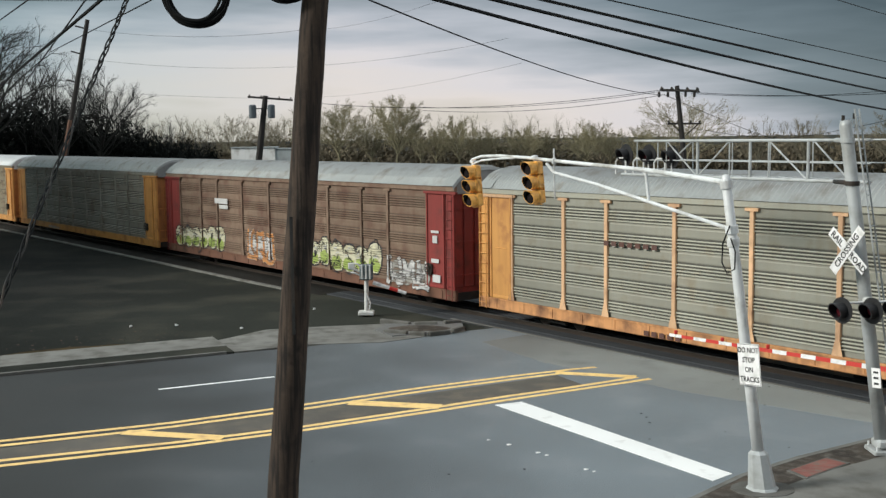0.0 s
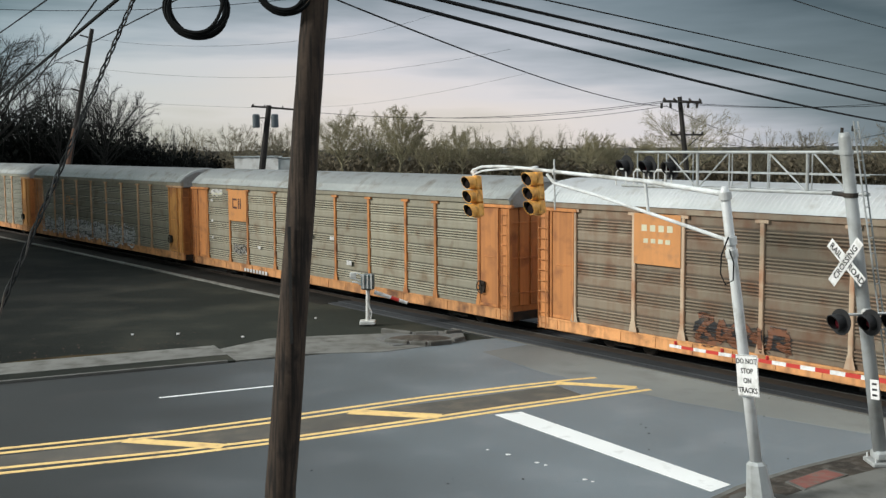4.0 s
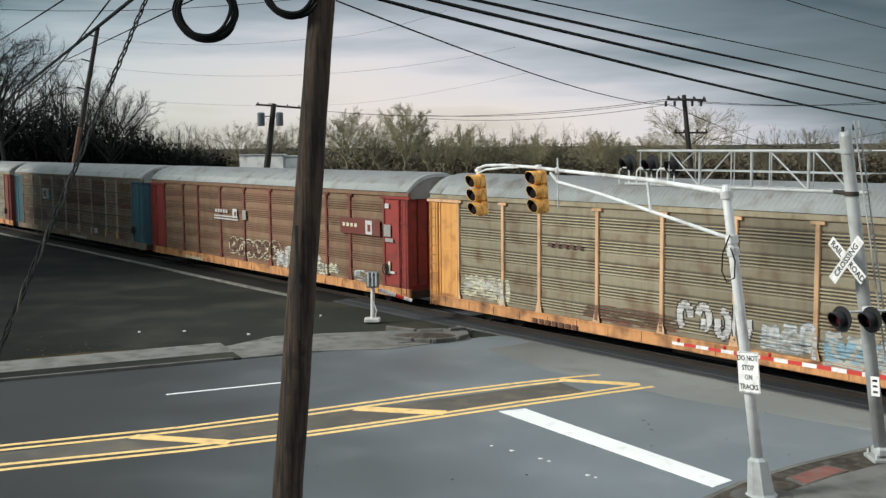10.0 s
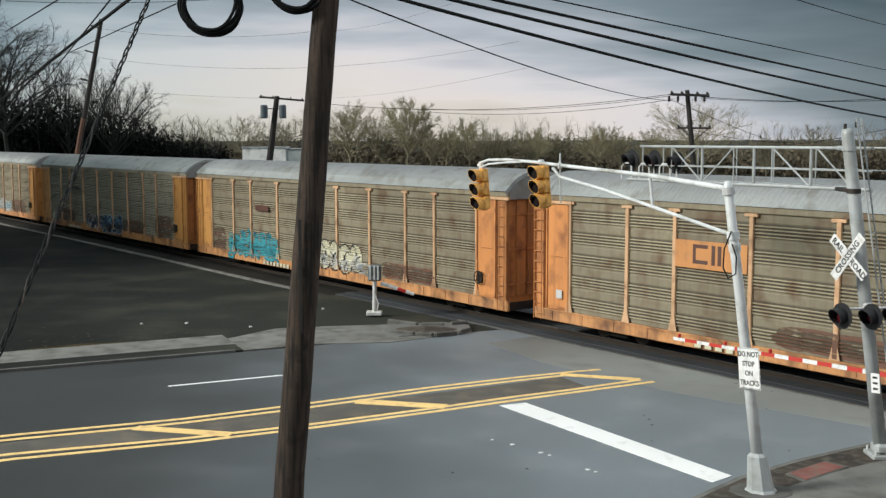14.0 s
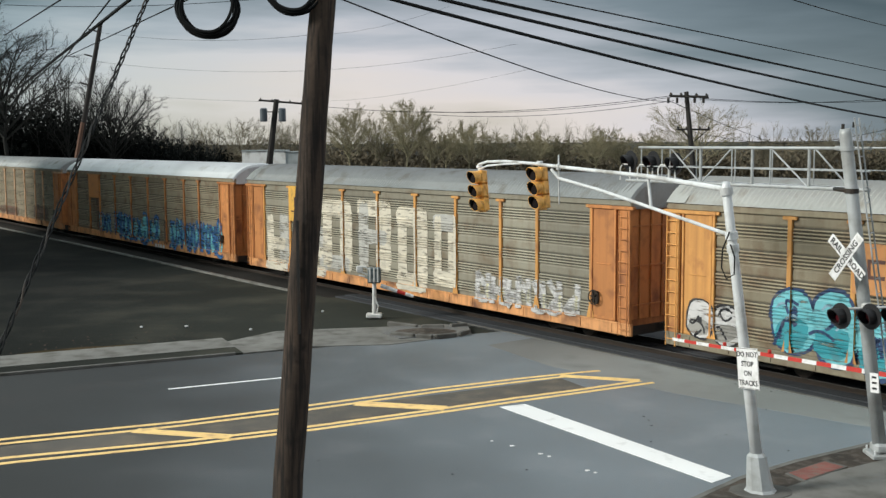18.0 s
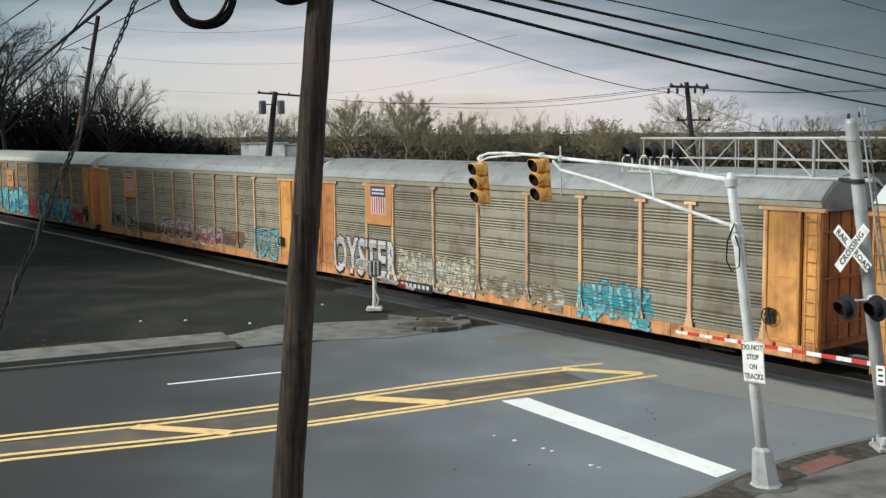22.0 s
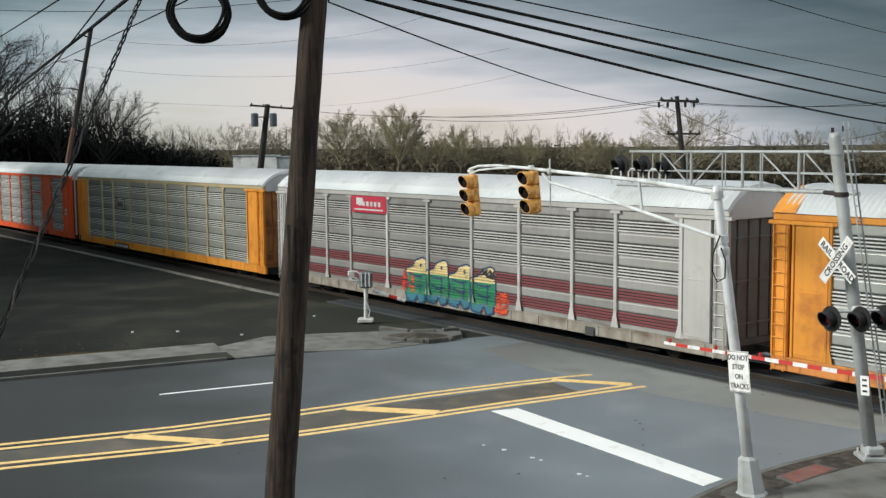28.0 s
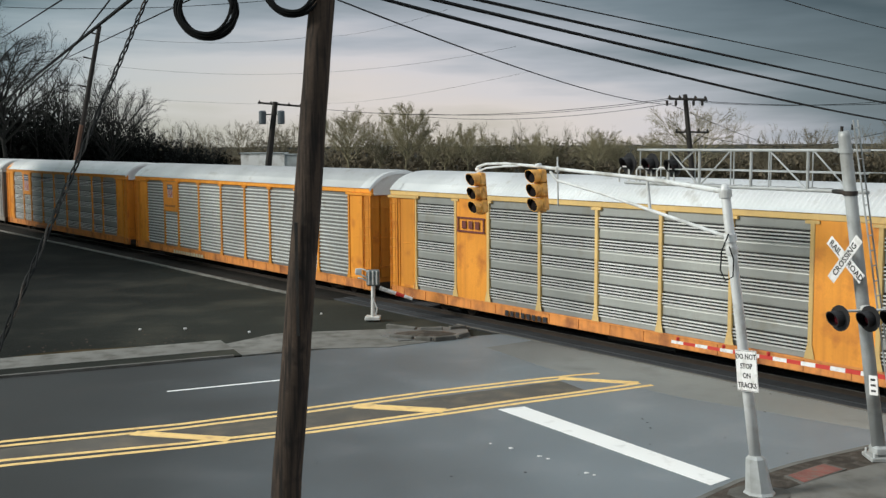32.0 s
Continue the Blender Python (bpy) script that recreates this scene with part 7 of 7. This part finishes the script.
    -17: {"panel": "bright", "post": "vermilion", "sill": "vermilion", "end": "vermilion", "door": "oxblood", "pipes": True, "solid": (1, 7), "roof": "rooflight", "look": "vivid orange frame, bright louvred panels",
          "marks": ((0.705, 3.66, 2.6, 0.14, "red"), (0.955, 2.6, 0.4, 0.2, "white"), (0.955, 2.3, 0.5, 0.1, "white"), (0.79, 0.74, 0.3, 0.3, "black"))},
    -18: {"panel": "clean", "post": "dullyellow", "sill": "golden", "end": "golden", "door": "rustorange", "roof": "rooflight", "look": "clean grey ribbed sides, yellow ends",
          "marks": ((0.262, 3.42, 0.08, 0.7, "black"), (0.268, 3.74, 0.25, 0.08, "black"), (0.268, 3.1, 0.25, 0.08, "black"), (0.318, 3.42, 0.08, 0.7, "black"), (0.312, 3.74, 0.25, 0.08, "black"), (0.312, 3.1, 0.25, 0.08, "black"), *bar_row(0.29, 3.42, 1.0, 0.3, 3, "black"),
                    (0.29, 0.72, 2.4, 0.36, "black"), *bar_row(0.29, 0.74, 2.1, 0.16, 7, "white"))},
    -19: {"panel": "silver", "post": "silver", "sill": "dirtysilver", "end": "silver", "door": "slate", "bandpaint": "oxide", "roof": "rooflight", "look": "silver sides with dark red bands",
          "marks": ((0.297, 4.5, 2.7, 0.72, "crimson"), *bar_row(0.30, 4.52, 1.8, 0.2, 6, "white"), (0.297, 4.27, 2.2, 0.06, "white"), (0.272, 4.62, 0.5, 0.3, "white"), (0.79, 0.74, 0.4, 0.3, "charcoal")),
          "tags": ((0.605, 1.15, 1.5, 0.75, 2, "wild", ("crimson", "vermil", "orange", "orange")), (0.40, 1.45, 0.8, 1.0, 1, "wild", ("crimson", "vermil", "crimson", "white")), (0.50, 1.62, 5.7, 1.85, 4, "crest", ("navy", "emerald", "harbour", "sand")), (0.59, 2.2, 0.9, 0.3, 2, "wild", ("charcoal", "charcoal", "grey", "black")))},
    -20: {"panel": "bright", "post": "golden", "sill": "rustgold", "end": "golden", "door": "golden", "cap": "golden", "roof": "rooflight", "look": "bright ribbed sides, golden yellow frame",
          "marks": ((0.203, 4.0, 1.95, 1.75, "amber"), *shield(0.203, 4.05, 1.2, 1.35), *bar_row(0.345, 4.52, 4.0, 0.15, 12, "charcoal"), *bar_row(0.32, 0.72, 2.4, 0.2, 7, "rust"))},
    -21: {"panel": "pearl", "post": "golden", "sill": "rustgold", "end": "golden", "door": "golden", "roof": "rooflight", "look": "bright ribbed sides, orange-yellow frame",
          "marks": ((0.203, 3.96, 2.0, 1.75, "amber"), *shield(0.203, 4.28, 0.75, 0.8), *bar_row(0.203, 3.4, 1.5, 0.12, 6, "rust"), *bar_row(0.29, 0.74, 4.2, 0.18, 12, "cream"))},
    -22: {"panel": "bright", "post": "paleyellow", "sill": "rustgold", "end": "golden", "door": "mustard", "solid": (1, 7), "roof": "rooflight", "look": "bright louvred panels, amber-yellow frame",
          "marks": ((0.203, 4.14, 1.7, 0.07, "dkred"), (0.203, 3.62, 1.7, 0.07, "dkred"), (0.174, 3.88, 0.07, 0.5, "dkred"), (0.232, 3.88, 0.07, 0.5, "dkred"), *bar_row(0.203, 3.88, 1.2, 0.3, 3, "dkred"), *bar_row(0.32, 0.74, 2.4, 0.2, 8, "black"))},
    -23: {"panel": "bright", "post": "golden", "sill": "rustgold", "end": "golden", "roof": "rooflight", "look": "bright ribbed sides"},
}



BAYS = (0.067, 0.166, 0.240, 0.346, 0.451, 0.555, 0.656, 0.757, 0.832, 0.933)     # posts, as shares of the body's length
END_W = BAYS[0] * BODY


def flat_mesh(w):
    s = Shape()
    s.box((0, 0.05, (SILL1 + TOP0) / 2), (w, 0.03, TOP0 - SILL1))
    return s.mesh("side_panel", ASPHALT)


def leaf_mesh():
    s = Shape()
    s.box((0, 0, (SILL1 + TOP0) / 2), (0.06, 0.46, TOP0 - SILL1 - 0.2), ch=0.02)
    return s.mesh("door_leaf", ASPHALT)


DULL = ("tan", "olive", "sage", "greytan", "greybrown")      # sides whose top rail has weathered to the colour of the sheets
PALE = ("paleorange", "silver", "paleyellow")


def build_car(index, style, start):
    st = {"panel": "tan", "post": "yellow", "sill": "yellow", "end": "yellow", "door": "rustorange", "roof": "roofgrey", "marks": (), "tags": (), "solid": (), "look": "weathered tan louvred sides"}
    st.update(style)
    car = thing("autorack_car", "covered car-carrier wagon, " + st["look"], "railway wagon", start, "wagons of the passing train")
    P, Q, S_, EN, R, DR = (steel(st[k]) for k in ("panel", "post", "sill", "end", "roof", "door"))
    back = pose(0, 0, 0, 0, 0, 180)
    even = st["panel"] == "pearl"
    for sd in (1, -1):
        turn = Matrix.Translation((0, sd * (HALF_W - 0.06), 0)) @ (Matrix() if sd > 0 else back)
        for i in range(len(BAYS) - 1):
            f = BAYS[i:i + 2]
            w = round((f[1] - f[0]) * BODY, 2)
            m = turn @ pose(BODY / 2 - BODY * (f[0] + f[1]) / 2, 0, 0)
            if i in st["solid"]:
                skin(part("side_panel", shared(("flat", w), lambda: flat_mesh(w)), None, car, m=m), Q if st["post"] != "paleyellow" else EN)
                continue
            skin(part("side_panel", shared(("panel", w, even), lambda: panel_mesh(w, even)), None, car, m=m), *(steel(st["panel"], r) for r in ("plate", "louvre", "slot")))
            if st.get("bandpaint"):
                for g in range(2):
                    for r in range(4):
                        up = SILL1 + 0.16 + g * BELT + RIB * r
                        skin(part("painted_band", shared(("band", w), lambda: band_mesh(w - 0.16)), None, car, "dark red painted louvre", m=m @ pose(0, 0, up)), plain(st["bandpaint"]))
        for f in BAYS:
            skin(part("side_post", shared("post", lambda: post_mesh(0.15)), None, car, m=turn @ pose(BODY / 2 - BODY * f, 0, 0)), Q)
        skin(part("side_sill", shared("sill", sill_mesh), None, car, m=turn), S_)
        skin(part("top_rail", shared("rail", rail_mesh), None, car, m=turn), steel(st.get("rail", st["panel"] if st["panel"] in DULL else st["post"])))
        for e in (1, -1):
            ec = EN if e * sd > 0 else steel(st.get("end2", st["end"]))
            build_corner(car, turn @ pose(e * (BODY / 2 - END_W / 2), 0, 0), e, sd > 0, ec)
            skin(part("header", shared("header", lambda: header_mesh(END_W)), None, car, m=turn @ pose(e * (BODY / 2 - END_W / 2), 0, 0)), Q if st["post"] in PALE else ec)
            skin(part("ladder", shared("ladder", ladder_mesh), None, car, m=turn @ pose(e * (BODY / 2 - 0.28), 0, 0)), ec)
        if st["panel"] not in ("bright", "pearl", "clean", "silver"):
            skin(part("brake_wheel", shared("brake", handbrake_mesh), None, car, "rusty brake wheel", m=turn @ pose(-(BODY / 2 - END_W + 0.25), 0, 1.75)), RUST)
        for bar_z in st.get("hrails", ()):
            skin(part("side_rail", shared("hrail", hrail_mesh), None, car, m=turn @ pose(0, 0.05, bar_z)), steel(st.get("hcol", st["post"])))
    skin(part("roof", shared("roof", roof_mesh), None, car), R)
    lead = Matrix()
    for e in (lead, back):
        skin(part("roof_cap", shared("cap", roof_cap_mesh), None, car, m=e), steel(st.get("cap", st["roof"]) if e is lead else st["roof"]))
        skin(part("gable", shared("gable", gable_mesh), None, car, m=e), steel(st["roof"]))
        dr = skin(part("end_door", shared("door", end_door_mesh), None, car, m=e), DR)
        for i in range(6):
            skin(part("door_leaf", shared("leaf", leaf_mesh), None, dr, m=pose(BODY / 2 - 0.15, -1.35 + 0.54 * i, 0)), DR)
        skin(part("coupler", shared("coupler", coupler_mesh), None, car, m=e), DARK_STEEL)
    if st.get("pipes"):
        # drain pipes down the trailing end, beside the doors
        for y in (1.02, 1.36):
            s = Shape()
            x = BODY / 2 + 0.03
            s.tube([(x, y * 0.8, CROWN - 0.35), (x, y, TOP0 - 0.05), (x, y, SILL0 + 0.25)], 0.055, 8)
            part("drain_pipe", s, steel("roofpale"), car, "grey drain pipe", m=back @ pose(0, 0, 0) @ Matrix.Diagonal((1, -1, 1, 1)))
    skin(part("underframe", shared("under", underframe_mesh), None, car), DARK_STEEL)
    for tx in (-9.9, 9.9):
        tr = skin(part("truck", shared("truck", truck_mesh), None, car, m=pose(tx, 0, 0.162)), DARK_STEEL)
        for dx in (-0.88, 0.88):
            for sd in (1, -1):
                skin(part("wheel", shared("wheel", wheel_mesh), None, tr, m=pose(dx, sd * 0.75, 0.385, 0, 0, 180 if sd > 0 else 0)), RUST)
    Y = HALF_W + 0.05
    for k, (f, z, ww, hh, key) in enumerate(st["marks"]):
        s = Shape()
        if key.startswith("~"):
            # thin worn paint or rust that follows the sheet, with a ragged edge
            rng = random.Random(index * 31 + k)
            n = 28
            ring = []
            for i in range(n):
                a = 2 * math.pi * i / n
                c, d = math.cos(a), math.sin(a)
                r = (abs(c) ** 6 + abs(d) ** 6) ** (-1 / 6) * (1 + rng.uniform(-0.16, 0.08))
                ring.append((ww / 2 * r * c, 0.0, hh / 2 * r * d))
            s.face(ring)
            tagged(part("worn_patch", spray(s, f, z, st["solid"], False), paint(key[1:], 0.44), car, "broad worn patch of thin paint"), kind="stuff")
            continue
        if key.startswith("("):
            # two thirds of a ring, open below
            s.tube([(ww * 0.36 * math.cos(a), 0, hh * 0.36 * math.sin(a)) for a in (math.radians(-50 + 280 * i / 12) for i in range(13))], ww * 0.14, 4)
            for i, v in enumerate(s.v):
                s.v[i] = (v[0], v[1] * 0.08, v[2])
        else:
            s.box((0, 0, 0), (ww, 0.01, hh))
        y = HALF_W + 0.022 + 0.002 * k if z < 1.0 else Y + 0.0012 * k
        part("marking", s, plain(key.strip("(")), car, m=pose(BODY / 2 - BODY * f, y, z))
    for k, (f, z, ww, hh, nn, kind, cols) in enumerate(st["tags"]):
        s = letter_shape(kind[1:], ww, hh) if kind[0] == "=" else tag_shape(index * 17 + k * 5 + 500, ww, hh, nn, kind)
        for i, v in enumerate(s.v):
            s.v[i] = (v[0], v[1] + 0.004 * k, v[2])
        s = spray(s, f, max(z, SILL0 + 0.04 + 0.52 * hh), st["solid"])
        g = part("graffiti", s, [paint(c, 0.30 if kind[0] == "=" or kind in ("crest", "hooks") else 0.37 if kind in ("bubble", "wash") else 0.42) for c in cols], car, "sprayed graffiti in %s and %s" % (cols[1], cols[0]))
        tagged(g, kind="stuff")
    return car


def hrail_mesh():
    s = Shape()
    s.box((0, 0.02, 0), (BODY - 3.4, 0.05, 0.065), ch=0.012)
    return s.mesh("side_rail", ASPHALT)


# how far the train has gone, second by second
TRAIN = [(0, 3.88), (1, 25.47), (2, 45.56), (3, 65.36), (4, 86.19), (5, 106.23), (6, 126.27), (7, 146.31), (8, 166.35), (9, 186.68), (10, 206.84), (11, 226.38), (12, 246.35), (13, 266.59), (14, 286.21), (15, 306.09), (16, 325.94), (17, 345.75), (18, 365.51), (19, 385.00), (20, 404.22), (21, 424.55), (22, 444.14), (23, 463.90), (24, 483.17), (25, 502.96), (26, 522.02), (27, 541.37), (28, 560.77), (29, 579.27), (30, 598.25), (31, 617.33), (32, 637.20)]
CAR_TURN = 90 - math.degrees(TH)


def car_pose(index, gone):
    x, y = track_at(gone + PITCH * (index + 0.5))
    return pose(x, y, 0.0, 0, 0, CAR_TURN)


CARS = {index: build_car(index, style, car_pose(index, TRAIN[0][1])) for index, style in STYLES.items()}


def motions():
    for index, car in CARS.items():
        walk(car, [(t, car_pose(index, gone)) for t, gone in TRAIN])


motions()
